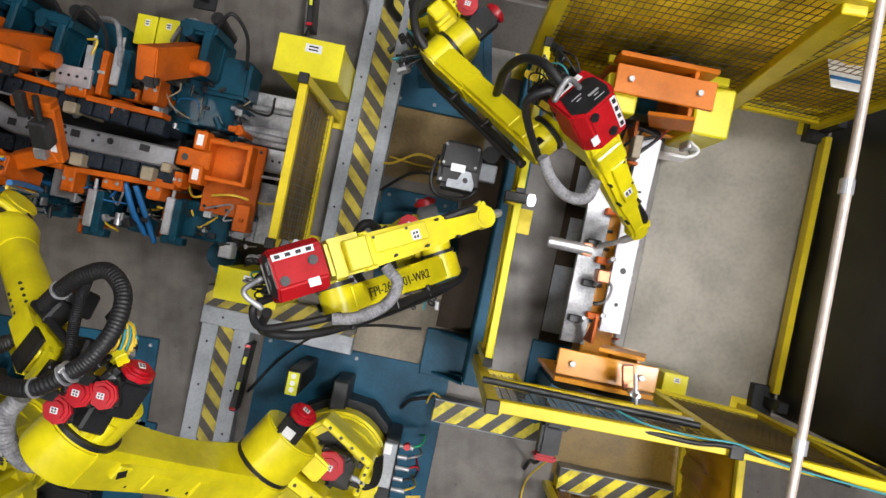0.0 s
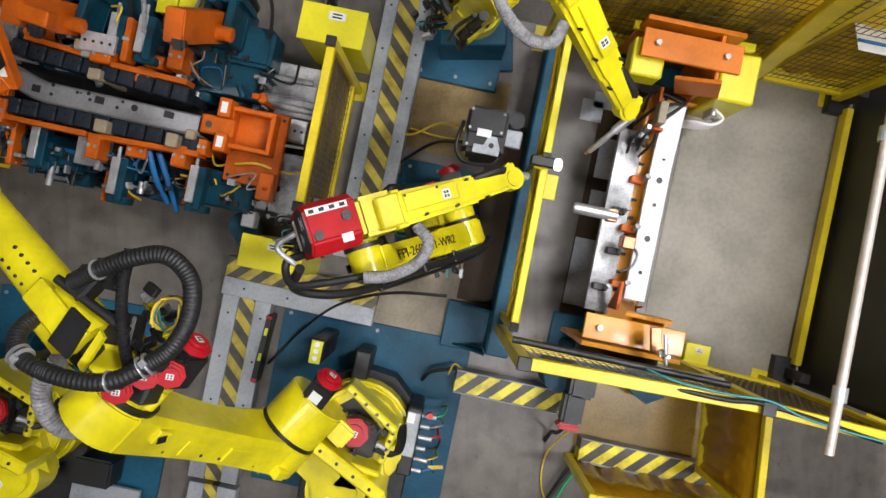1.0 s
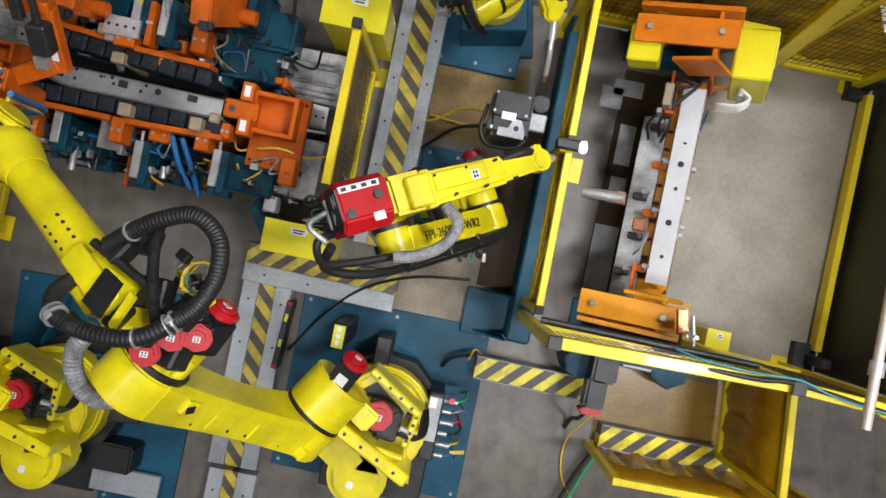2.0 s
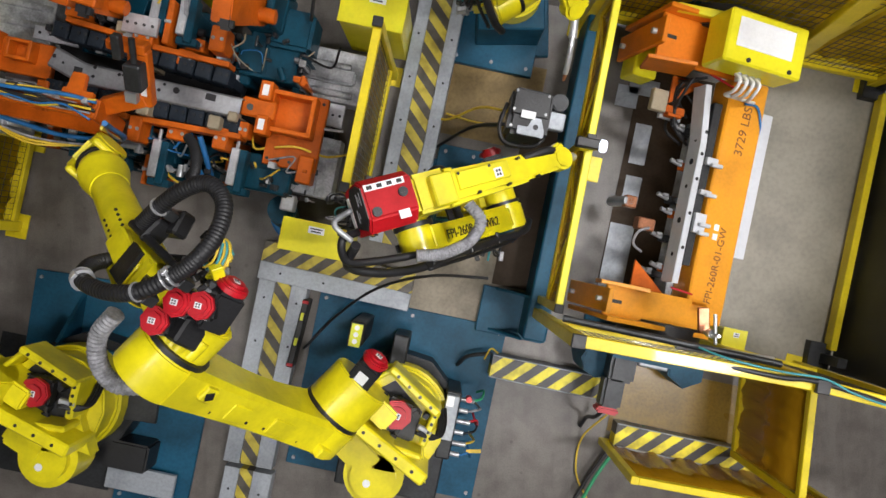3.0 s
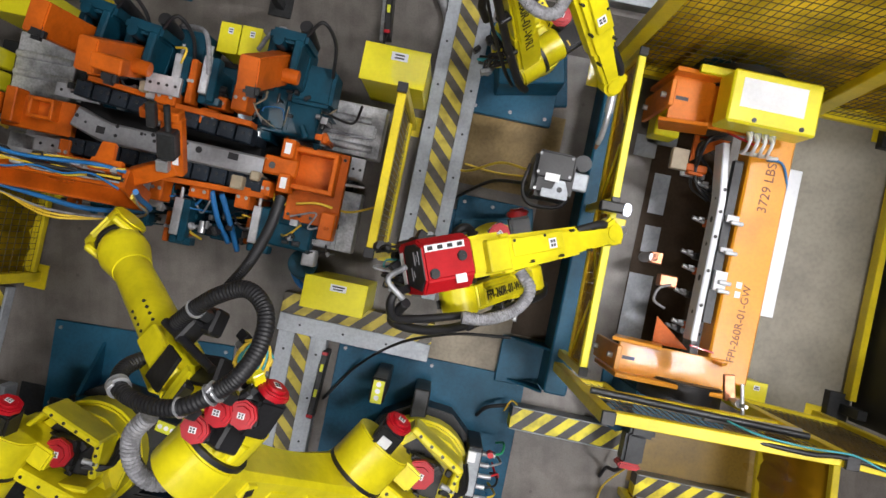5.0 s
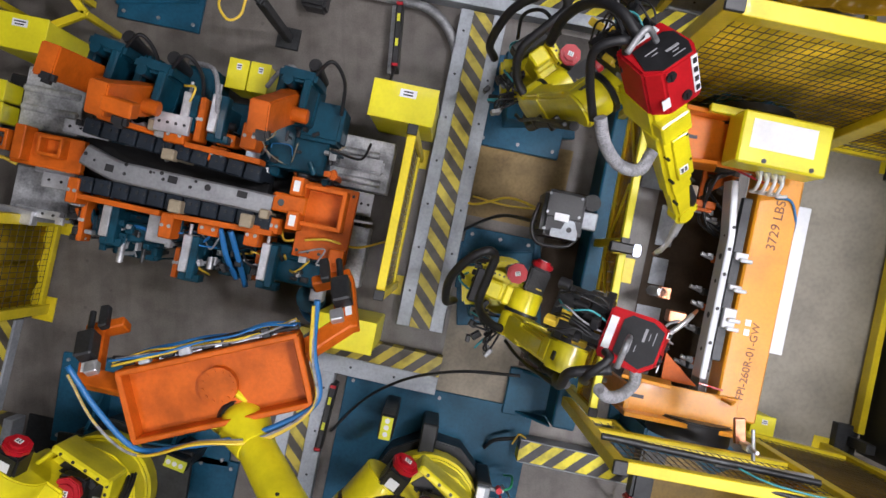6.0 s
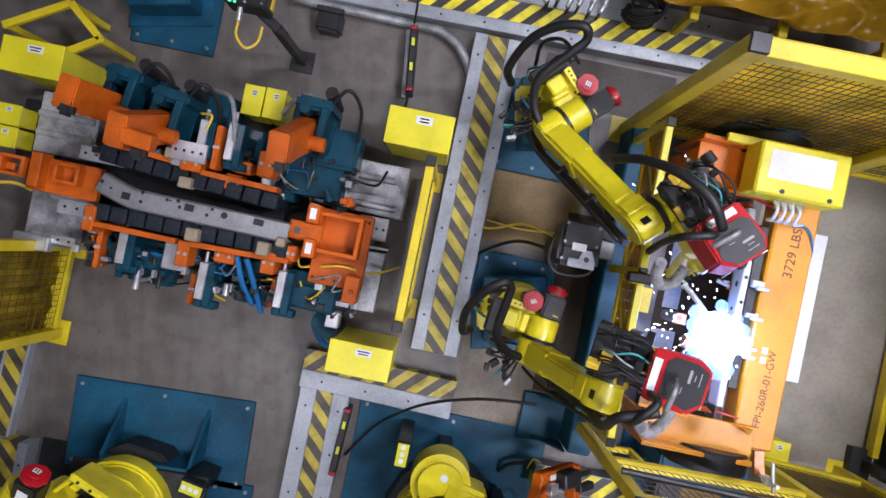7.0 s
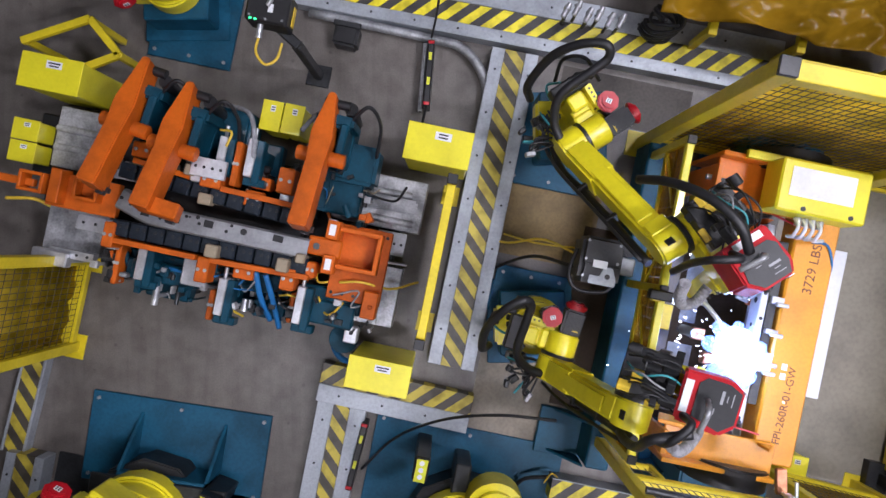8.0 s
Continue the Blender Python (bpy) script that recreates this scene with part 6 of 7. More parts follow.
# hoses and cables on the fixture
for pts, r, mt in (([(0.209, -0.249, 0.700), (0.262, -0.429, 0.620), (0.320, -0.565, 0.500)], 0.020, BLUEHOSE), ([(0.276, -0.254, 0.700), (0.334, -0.414, 0.620), (0.390, -0.605, 0.500)], 0.020, BLUEHOSE), ([(-0.234, 0.774, 0.600), (-0.008, 0.724, 0.800), (0.070, 0.587, 0.850), (0.088, 0.381, 0.800)], 0.016, SLEEVE),
                   ([(0.320, 0.700, 0.700), (0.412, 0.793, 0.800), (0.506, 0.820, 0.850), (0.569, 0.734, 0.800)], 0.016, SLEEVE), ([(0.736, -0.219, 0.600), (0.881, -0.189, 0.600), (1.065, -0.202, 0.500), (1.239, -0.125, 0.400)], 0.008, YCABLE), ([(0.575, -0.176, 0.600), (0.600, -0.249, 0.550), (0.725, -0.205, 0.550)], 0.008, YCABLE),
                   ([(-0.566, -0.477, 0.400), (-0.403, -0.401, 0.500), (-0.355, -0.449, 0.500), (-0.463, -0.493, 0.450)], 0.008, TAN), ([(-0.160, 0.584, 0.800), (-0.071, 0.576, 0.850), (-0.087, 0.483, 0.850)], 0.008, YCABLE), ([(0.759, -0.552, 0.300), (0.738, -0.684, 0.250), (0.811, -0.779, 0.200), (0.889, -0.791, 0.150)], 0.022, BLUEHOSE),
                   ([(-1.520, -0.116, 0.600), (-1.337, -0.086, 0.600), (-1.247, -0.113, 0.550)], 0.012, YCABLE), ([(-0.373, -0.353, 0.600), (-0.250, -0.365, 0.620), (-0.173, -0.406, 0.600)], 0.012, BLUEHOSE), ([(0.137, -0.580, 0.500), (0.079, -0.525, 0.600), (0.071, -0.394, 0.600)], 0.008, YCABLE)):
    part("hose", tube(pts, r, seg=8), mt, fx)
random.seed(21)
for k in range(230):
    px = random.uniform(-0.88, 1.0)
    py = random.choice((random.uniform(0.16, 0.50), random.uniform(-0.55, -0.28)))
    z = random.uniform(0.40, 0.70)
    s = (random.uniform(0.014, 0.055), random.uniform(0.014, 0.065), random.uniform(0.02, 0.08))
    if k % 5 == 0:
        b = rod((0, -s[1], 0), (0, s[1], 0), s[0] * 0.45, seg=12, bevel=0.003)
    else:
        b = box((0, 0, 0), s, bevel=0.004)
        rod((0, 0, s[2] / 2), (0, 0, s[2] / 2 + 0.006), min(s[0], s[1]) * 0.28, b, seg=8)
    box((0, 0, -(z - 0.18) / 2 - s[2] / 2 + 0.02), (s[0] * 0.4, s[1] * 0.4, max(0.05, z - 0.20)), bm=b, bevel=0)
    part("fitting", b, random.choice((STEEL, DARK, FBLUE, ORANGE, BLACK, FBLUE, BLACK, DARK, ALU, ALU)), fx, "", pose(px, py, z, 0, 0, random.choice((0, 0, 90, 30))))
for k in range(26):
    px, side = random.uniform(-0.8, 0.9), random.choice((-1, 1))
    y0 = side * random.uniform(0.28, 0.46)
    pts = [(px + 0.07 * j + random.uniform(-0.05, 0.05), y0 + random.uniform(-0.07, 0.07), random.uniform(0.52, 0.74)) for j in range(4)]
    part("cable", tube(pts, random.uniform(0.004, 0.009), seg=6, n=6), random.choice((RUBBER, RUBBER, YCABLE, SLEEVE, BLUEHOSE, TAN)), fx)
for c, s in (((-0.42, -0.40, 0.56), (0.46, 0.13, 0.10)), ((-0.40, -0.52, 0.42), (0.30, 0.10, 0.12)), ((0.30, -0.50, 0.44), (0.22, 0.12, 0.16)), ((0.72, -0.44, 0.50), (0.30, 0.16, 0.14))):
    part("side_beam", box(c, s, bevel=0.012), FBLUE, fx)
    part("leg", box((c[0], c[1], (c[2] - s[2] / 2 + 0.1) / 2), (s[0] * 0.4, s[1] * 0.6, c[2] - s[2] / 2 - 0.1), bevel=0.004), FBLUE, fx)
for c, s in (((-0.80, 0.20, 0.62), (0.30, 0.09, 0.02)), ((-0.86, -0.17, 0.60), (0.34, 0.10, 0.02)), ((-1.05, -0.40, 0.52), (0.30, 0.06, 0.06)), ((-0.16, 0.33, 0.86), (0.22, 0.12, 0.03)), ((0.93, -0.40, 0.40), (0.16, 0.14, 0.02)), ((1.0, 0.10, 0.37), (0.20, 0.16, 0.02))):
    part("silver_plate", box(c, s, bevel=0.003), ALU, fx, "pale machined plate")
    part("support", box((c[0], c[1], (c[2] - s[2] / 2 + 0.15) / 2), (s[0] * 0.5, s[1] * 0.5, c[2] - s[2] / 2 - 0.15), bevel=0.003), DARK, fx)
    for k in range(4):
        part("bolt", rod((c[0] + s[0] * (-0.36 + 0.24 * k), c[1], c[2] + s[2] / 2), (c[0] + s[0] * (-0.36 + 0.24 * k), c[1], c[2] + s[2] / 2 + 0.004), 0.010, seg=8), BLACK, fx)
# shiny folded steel covers on the deck ends
for p, n in (((-1.226, 0.421, 0.360), 0.40), ((-1.220, 0.291, 0.360), 0.40), ((0.821, 0.445, 0.360), 0.52), ((0.861, 0.254, 0.360), 0.52)):
    part("deck_ridge", rod((p[0] - n / 2, p[1], 0.345), (p[0] + n / 2, p[1], 0.345), 0.026, seg=18, bevel=0.006), DECK, fx, "shiny folded steel cover")
part("hose_drum", rod(((0.783, -0.653, 0.100)), ((0.817, -0.607, 0.400)), 0.10, seg=18, bevel=0.01), FBLUE, fx, "blue hose drum")
part("drum_head", box(((0.870, -0.557, 0.460)), (0.09, 0.11, 0.12), bevel=0.008), ALU, fx)

# cross member on the fixture: a bent channel with punched holes
cm = thing("cross_member", at(*FX), "grey stamped steel cross member with punched holes", "steel part", "cross members")
pa, pb, pc, pd = (-0.693, 0.039), (-0.499, -0.022), (-0.360, -0.030), (0.530, -0.042)
line = smooth_line([(*pa, 0), (*pb, 0), (*pc, 0), ((pc[0] + pd[0]) / 2, (pc[1] + pd[1]) / 2, 0), (*pd, 0)], 6)
b = bmesh.new()
rings = []
for i, p in enumerate(line):
    d = (line[min(i + 1, len(line) - 1)] - line[max(i - 1, 0)]).normalized()
    s = Vector((-d.y, d.x, 0))
    w = 0.066
    rings.append([b.verts.new(p + s * yy + Vector((0, 0, zz))) for yy, zz in ((-w, 0.74), (-w, 0.795), (-w + 0.012, 0.808), (w - 0.012, 0.808), (w, 0.795), (w, 0.74))])
for r0, r1 in zip(rings, rings[1:]):
    for k in range(5):
        b.faces.new((r0[k], r1[k], r1[k + 1], r0[k + 1]))
bmesh.ops.recalc_face_normals(b, faces=b.faces[:])
ch = part("member", b, PART, cm, "grey stamped channel")
sd = ch.modifiers.new("thick", "SOLIDIFY")
sd.thickness = 0.004
for p, r in (((-0.413, 0.024, 0.812), 0.012), ((-0.415, -0.035, 0.812), 0.011), ((-0.255, 0.009, 0.812), 0.011), ((-0.233, 0.010, 0.812), 0.007), ((-0.184, 0.017, 0.812), 0.013), ((-0.169, -0.020, 0.812), 0.011), ((0.007, -0.034, 0.812), 0.011), ((0.035, 0.008, 0.812), 0.010), ((0.115, -0.015, 0.812), 0.021), ((-0.677, 0.042, 0.812), 0.012), ((-0.616, 0.011, 0.812), 0.008)):
    part("hole", rod((p[0], p[1], 0.8085), (p[0], p[1], 0.8105), r, seg=14), BLACK, cm)
for p, s in (((-0.514, -0.019, 0.810), (0.055, 0.045)), ((-0.110, -0.011, 0.810), (0.060, 0.045)), ((0.335, -0.013, 0.810), (0.065, 0.042))):
    part("hole", box((p[0], p[1], 0.8095), (s[0], s[1], 0.002), pose(0, 0, 0, 0, 0, -3), bevel=0.0006), BLACK, cm)


# ---- yellow boxes ----
def yellow_box(p, sx, sy, z, a=0.0, floor=0.0, dark=0.0, label="yellow sheet steel junction box with a white notice"):
    th = thing("junction_box", at(p[0], p[1], 0, a), label, "box", "junction boxes")
    part("body", box((0, 0, (z + floor) / 2), (sx, sy, z - floor), bevel=0.008), BOXY, th)
    part("lid", box((0, 0, z - 0.004), (sx + 0.012, sy + 0.012, 0.012), bevel=0.004), BOXY, th)
    bars(2, sx * 0.26, sy * 0.22, pose(sx * 0.05, sy * 0.26, z + 0.004), th)
    if floor:
        part("stand", box((0, 0, floor / 2), (sx * 0.6, sy * 0.6, floor), bevel=0.006), BLACK, th, "black steel stand")
    return th


yellow_box((-0.870, 1.242), 0.42, 0.235, 0.68)
yellow_box((-1.258, -0.242), 0.40, 0.20, 0.72)
yellow_box((-3.411, 1.725), 0.40, 0.22, 0.62)
for p in ((-1.981, 1.461), (-1.838, 1.434)):
    yellow_box(p, 0.125, 0.19, 0.55, 0, 0.2, label="small yellow sensor box on a black stand")
for p in ((-3.642, 1.380), (-3.669, 1.233)):
    yellow_box(p, 0.17, 0.13, 0.5, 0, 0.2, label="small yellow sensor box on a black stand")
    
bl = thing("cabinet", at(-3.603, 1.312), "black steel cabinet behind the small yellow boxes", "cabinet")
part("body", box((0, 0, 0.15), (0.16, 0.42, 0.30), bevel=0.01), BLACK, bl)


# ---- things round the robots ----
cs = thing("cleaning_station", at(0.10, 0.50), "black torch cleaning station on a steel post", "torch cleaner")
part("post", box((0, 0, 0.38), (0.12, 0.12, 0.76), bevel=0.008), DARK, cs)
part("body", box((0, 0, 0.90), (0.25, 0.28, 0.30), bevel=0.03), BLACK, cs)
part("cover", box((0.0, 0.05, 1.055), (0.22, 0.15, 0.02), bevel=0.008), BLACK, cs, "black cover plate")
part("lever", slab([(-0.06, -0.14), (0.10, -0.14), (0.10, -0.10), (0.07, -0.03), (0.02, -0.03), (0.0, -0.09), (-0.06, -0.09)], 1.051, 1.066, bevel=0.004), RAIL, cs, "grey lever plate")
part("eye", rod((0.045, -0.085, 1.066), (0.045, -0.085, 1.069), 0.016, seg=14), BLACK, cs)
part("notice", box((-0.01, -0.02, 1.068), (0.085, 0.045, 0.003), bevel=0), WHITE, cs)
part("side_unit", box((0.17, 0.0, 0.92), (0.11, 0.11, 0.06), bevel=0.008), RAIL, cs, "grey side unit")
part("cup", rod((0.17, 0.11, 0.85), (0.17, 0.11, 0.98), 0.052, seg=18, bevel=0.008), DARK, cs, "dark oil cup")
part("guard", tube([(-0.14, 0.05, 0.95), (-0.16, -0.10, 0.95), (-0.10, -0.19, 0.95), (0.06, -0.18, 0.95), (0.12, -0.12, 0.95)], 0.012, seg=8), BLACK, cs)
for x, y in ((-0.10, 0.11), (0.09, 0.11), (-0.10, 0.0), (0.09, 0.0), (-0.10, -0.10)):
    part("screw", rod((x, y, 1.05), (x, y, 1.07), 0.009, seg=8), STEEL, cs)
part("cable", tube([(-0.12, 0.02, 0.85), (-0.30, 0.08, 0.5), (-0.55, 0.02, 0.12), (-0.85, 0.18, 0.03)], 0.009, seg=6), YCABLE, cs)
part("cable", tube([(-0.12, -0.06, 0.85), (-0.32, -0.04, 0.4), (-0.52, -0.16, 0.10), (-0.68, -0.30, 0.05)], 0.012, seg=6), RUBBER, cs)

sl = thing("camera_sensor", at(0.44, 0.30, 1.10), "dark sensor with glowing white lens on the cage rail", "sensor")
part("body", box((-0.02, 0, 0.035), (0.14, 0.06, 0.06), bevel=0.008), BLACK, sl)
part("lens", rod((0.055, 0, 0.035), (0.085, 0, 0.05), 0.036, seg=18, bevel=0.006), SENSORGLOW, sl, "glowing white lens")
part("bracket", box((0.06, -0.12, -0.10), (0.10, 0.15, 0.012), bevel=0.003), SAFETY, sl, "yellow bracket plate")
part("clamp", box((-0.03, 0, -0.01), (0.06, 0.08, 0.05), bevel=0.005), SAFETY, sl)

sc = thing("scanner_stand", at(-1.759, 1.859), "black scanner head on a steel post with yellow cable", "scanner")
part("foot", box((0, 0, 0.008), (0.17, 0.16, 0.016), bevel=0.003), DARK, sc)
part("post", box((0, 0, 0.40), (0.06, 0.06, 0.80), bevel=0.006), DARK, sc)
part("arm", box((-0.10, 0.06, 0.80), (0.28, 0.06, 0.06), pose(0, 0, 0, 0, 0, -30), 0.006), DARK, sc)
part("head", box((-0.16, 0.14, 0.92), (0.26, 0.20, 0.18), bevel=0.012), BLACK, sc)
part("side_label", box((-0.025, 0.13, 0.90), (0.006, 0.12, 0.05), bevel=0), YCABLE, sc, "yellow label strip")
part("tube", rod((-0.12, 0.24, 1.02), (-0.16, 0.14, 1.02), 0.014, seg=10), ALU, sc)
part("notice", box((-0.14, 0.13, 1.012), (0.03, 0.05, 0.003), bevel=0), WHITE, sc)
for x in (-0.25, -0.22):
    part("indicator", box((x, 0.05, 1.012), (0.016, 0.010, 0.004), bevel=0), GREENLED, sc, "green indicator light")
for x, y in ((-0.26, 0.21), (-0.26, 0.07), (-0.06, 0.21), (-0.06, 0.07), (-0.16, 0.06)):
    part("screw", rod((x, y, 1.008), (x, y, 1.016), 0.007, seg=8), STEEL, sc)
part("plug", rod((-0.20, 0.04, 0.95), (-0.20, -0.04, 0.94), 0.018, seg=10), ALU, sc)
part("cable", tube([(-0.20, -0.04, 0.94), (-0.21, -0.12, 0.90), (-0.16, -0.17, 0.84), (-0.10, -0.12, 0.82), (-0.08, -0.02, 0.84)], 0.009, seg=8), YCABLE, sc, "yellow sensor cable")

fb = thing("floor_box", at(-1.540, 2.122), "open black steel floor box", "box")
part("body", box((0, 0.0, 0.08), (0.18, 0.16, 0.16), bevel=0.02), BLACK, fb)
part("rim", box((0, 0.07, 0.165), (0.20, 0.04, 0.02), bevel=0.005), DARK, fb)


def light_bar(p, q, z):
    """Black safety light bar with yellow labels and red ends, on the floor's edge."""
    n, a = dist(p, q), math.degrees(math.atan2(q[1] - p[1], q[0] - p[0]))
    th = thing("light_bar", pose(p[0], p[1], 0, 0, 0, a), "black safety light bar with red ends and yellow labels", "light bar", "light bars")
    part("housing", box((n / 2, 0, z / 2), (n, 0.045, z), bevel=0.006), BLACK, th)
    for x in (0.02, n - 0.02):
        part("end_cap", box((x, 0, z + 0.004), (0.022, 0.047, 0.012), bevel=0.004), RED, th, "red end cap")
    for x in (n * 0.25, n * 0.62):
        part("label_plate", box((x, 0, z + 0.002), (0.055, 0.022, 0.004), bevel=0), LEMON, th, "lemon yellow label")
    part("channel", box((n / 2, -0.05, 0.03), (n * 1.05, 0.03, 0.06), bevel=0.004), STEEL, th, "steel mounting channel")
    return th


light_bar((-0.921, 2.071), (-0.962, 1.595), 0.2)
light_bar((-1.403, -0.677), (-1.529, -1.166), 0.15)
for pts, r, mt, lb in (([(-0.921, 2.087, 0.200), (-0.886, 2.133, 0.500), (-0.854, 2.136, 1.000)], 0.008, RUBBER, "thin black cable to the light bar"), ([(-0.962, 1.587, 0.200), (-0.983, 1.468, 0.300), (-0.992, 1.353, 0.400)], 0.010, RUBBER, "thin black cable at the yellow box"),
                       ([(-1.442, -1.044, 0.040), (-1.187, -0.793, 0.120), (-0.857, -0.574, 0.500), (-0.498, -0.481, 0.750), (-0.137, -0.492, 0.850)], 0.010, RUBBER, "long black cable over the blue plate"),
                       ([(-0.397, 0.687, 0.050), (-0.147, 0.617, 0.050), (0.179, 0.576, 0.100)], 0.007, YCABLE, "yellow cable on the brown floor"), ([(0.749, -1.453, 0.300), (0.604, -1.701, 0.050), (0.566, -1.957, 0.030), (0.650, -2.166, 0.030)], 0.007, YCABLE, "yellow green earth cable on the floor"),
                       ([(1.061, -1.618, 0.050), (0.881, -1.728, 0.100), (0.717, -1.934, 0.100), (0.594, -2.140, 0.100)], 0.014, GREEN, "green cable beside the amber screen"), ([(1.019, -1.639, 0.050), (0.840, -1.728, 0.100), (0.668, -1.934, 0.100), (0.532, -2.140, 0.100)], 0.014, RUBBER, "black cable beside the amber screen"),
                       ([(0.86, -0.80, 1.70), (0.98, -0.845, 1.80), (1.20, -0.895, 1.845), (1.407, -0.93, 1.845), (1.55, -1.00, 1.845), (1.72, -1.06, 1.845), (2.15, -1.18, 1.845)], 0.006, TEAL, "teal cable along the fence rail"), ([(0.95, -0.875, 1.80), (1.20, -0.925, 1.838), (1.415, -0.955, 1.838), (1.947, -1.130, 1.838)], 0.012, RUBBER, "black cable along the fence rail"),
                       ([(-0.311, -1.162, 0.050), (-0.240, -1.088, 0.120), (-0.072, -1.058, 0.180)], 0.014, RUBBER, "black cable to the striped cover"), ([(-0.121, -1.097, 0.190), (-0.078, -1.015, 0.250), (-0.024, -1.056, 0.190)], 0.006, YCABLE, "small green yellow earth wire loop")):
    tagged(part("cable", tube(pts, r, seg=8), mt), lb, "cable")
tagged(part("conduit", rod((0.78, -0.80, 1.60), (1.28, -0.885, 1.60), 0.022, seg=12), ALU), "bare steel conduit pipe along the fence", "pipe")
tagged(part("conduit", rod((0.20, -0.665, 1.60), (1.30, -0.895, 1.64), 0.018, seg=12), DARK), "dark steel conduit pipe along the fence", "pipe")

vp = thing("valve_post", pose(1.009, -0.760, 0), "small bare metal valve on a threaded rod", "valve")
part("rod", rod((0, 0, 1.30), (0, 0, 1.58), 0.010, seg=10), ALU, vp)
part("bracket", box((0, 0.06, 1.36), (0.06, 0.14, 0.03), bevel=0.004), COPPER, vp)
part("knob", rod((0, 0.0, 1.44), (0, 0.0, 1.50), 0.024, seg=12), ALU, vp)
part("cross_rod", rod((0, -0.05, 1.53), (0, 0.11, 1.53), 0.010, seg=10), ALU, vp)
yellow_box((1.610, -0.947), 0.16, 0.15, 0.32, 0, 0.05, label="small yellow box inside the cage")

# drive motor under the cage wall
dm = thing("drive_motor", at(0.724, -1.185), "dark grey servo drive motor with red end cap", "motor")
part("gearbox", box((0.03, 0.10, 0.50), (0.17, 0.20, 0.18), bevel=0.02), DARK, dm)
part("motor_body", box((0.0, -0.08, 0.50), (0.14, 0.22, 0.14), bevel=0.02), DARK, dm)
part("end_cap", box((-0.01, -0.205, 0.50), (0.15, 0.045, 0.13), bevel=0.015), RED, dm, "red end cap")
part("stand", box((0.03, 0.10, 0.21), (0.12, 0.12, 0.42), bevel=0.006), DARK, dm)
part("cable", tube([(-0.02, -0.21, 0.5), (-0.03, -0.30, 0.35), (-0.02, -0.36, 0.10), (-0.04, -0.45, 0.03)], 0.014, seg=8), RUBBER, dm)
gb = thing("gear_housing", at(1.283, -1.148), "blue faceted gear housing beside the fence", "housing")
part("housing", rod((0, 0, 0), (0, 0, 0.32), 0.14, seg=6, bevel=0.01), BLUE, gb)
part("side_cover", box((-0.20, 0.03, 0.15), (0.26, 0.16, 0.28), bevel=0.01), RAIL, gb, "grey side cover")
gb2 = thing("gear_housing", at(0.650, -1.077), "blue faceted gear housing beside the fence", "housing")
part("housing", rod((0, 0, 0), (0, 0, 0.40), 0.12, seg=8, bevel=0.01), BLUE, gb2)

# valve bank at the foot of the handling robot
vb = thing("valve_bank", at(-0.343, -1.500), "grey pneumatic valve bank with air fittings and cables", "valve bank")
part("body", box((-0.04, 0, 0.30), (0.10, 0.46, 0.42), bevel=0.01), DARK, vb)
part("manifold", box((-0.045, 0.06, 0.53), (0.09, 0.30, 0.05), bevel=0.006), RAIL, vb)
for k in range(6):
    y = -0.20 + 0.075 * k
    part("fitting", rod((0.01, y, 0.44), (0.075 + 0.03 * (k % 2), y, 0.44), 0.016, seg=10), ALU, vb)
    part("air_line", tube([(0.08, y, 0.44), (0.15, y + 0.02, 0.40), (0.17, y + 0.05 * (k % 3 - 1), 0.25), (0.14, y, 0.08)], 0.008, seg=6), (BLUEHOSE, YCABLE, RUBBER, RED, SLEEVE, GREEN)[k], vb)
part("tag", box((0.17, -0.16, 0.42), (0.10, 0.025, 0.006), pose(0, 0, 0, 0, 0, 12), 0), YCABLE, vb)
part("notice", box((-0.06, 0.17, 0.558), (0.05, 0.07, 0.003), bevel=0), WHITE, vb)
part("valve_head", rod((0.06, 0.20, 0.48), (0.06, 0.20, 0.54), 0.022, seg=8), RED, vb)


def sign_post(p, z, a=0.0):
    th = thing("sign_post", at(p[0], p[1], 0, a), "black post with yellow warning plate", "sign", "warning signs")
    part("post", box((0, 0, z / 2), (0.10, 0.16, z), bevel=0.01), BLACK, th)
    part("plate", box((0, -0.01, z + 0.003), (0.075, 0.15, 0.004), bevel=0), LEMON, th, "yellow warning plate")
    for k in range(3):
        part("symbol", rod((0, 0.04 - 0.045 * k, z + 0.005), (0, 0.04 - 0.045 * k, z + 0.007), 0.017, seg=14), WHITE, th)
    return th


sign_post((-0.986, -0.866), 0.62)
sign_post((-2.440, -1.157), 0.45, 80)
cb = thing("control_block", at(-0.728, -1.062), "dark grey control block with cable on the blue plate", "control block")
part("body", box((0, 0.05, 0.20), (0.11, 0.22, 0.40), bevel=0.01), DARK, cb)
part("foot", box((0, -0.10, 0.06), (0.20, 0.16, 0.12), bevel=0.01), BLACK, cb)
cb2 = thing("machine_block", at(-2.675, -1.784), "black machine block on the dark plate", "machine block")
part("body", box((0, 0, 0.12), (0.32, 0.20, 0.24), bevel=0.015), BLACK, cb2)
part("tray", box((0.10, -0.20, 0.10), (0.50, 0.18, 0.04), bevel=0.006), RAIL, cb2)
db = thing("dark_plate", at(-3.289, -1.510), "dark grey steel floor plate with black clutter", "plate")
part("plate", box((0, 0, 0.01), (1.0, 1.0, 0.02), bevel=0.003), DARK, db)
random.seed(31)
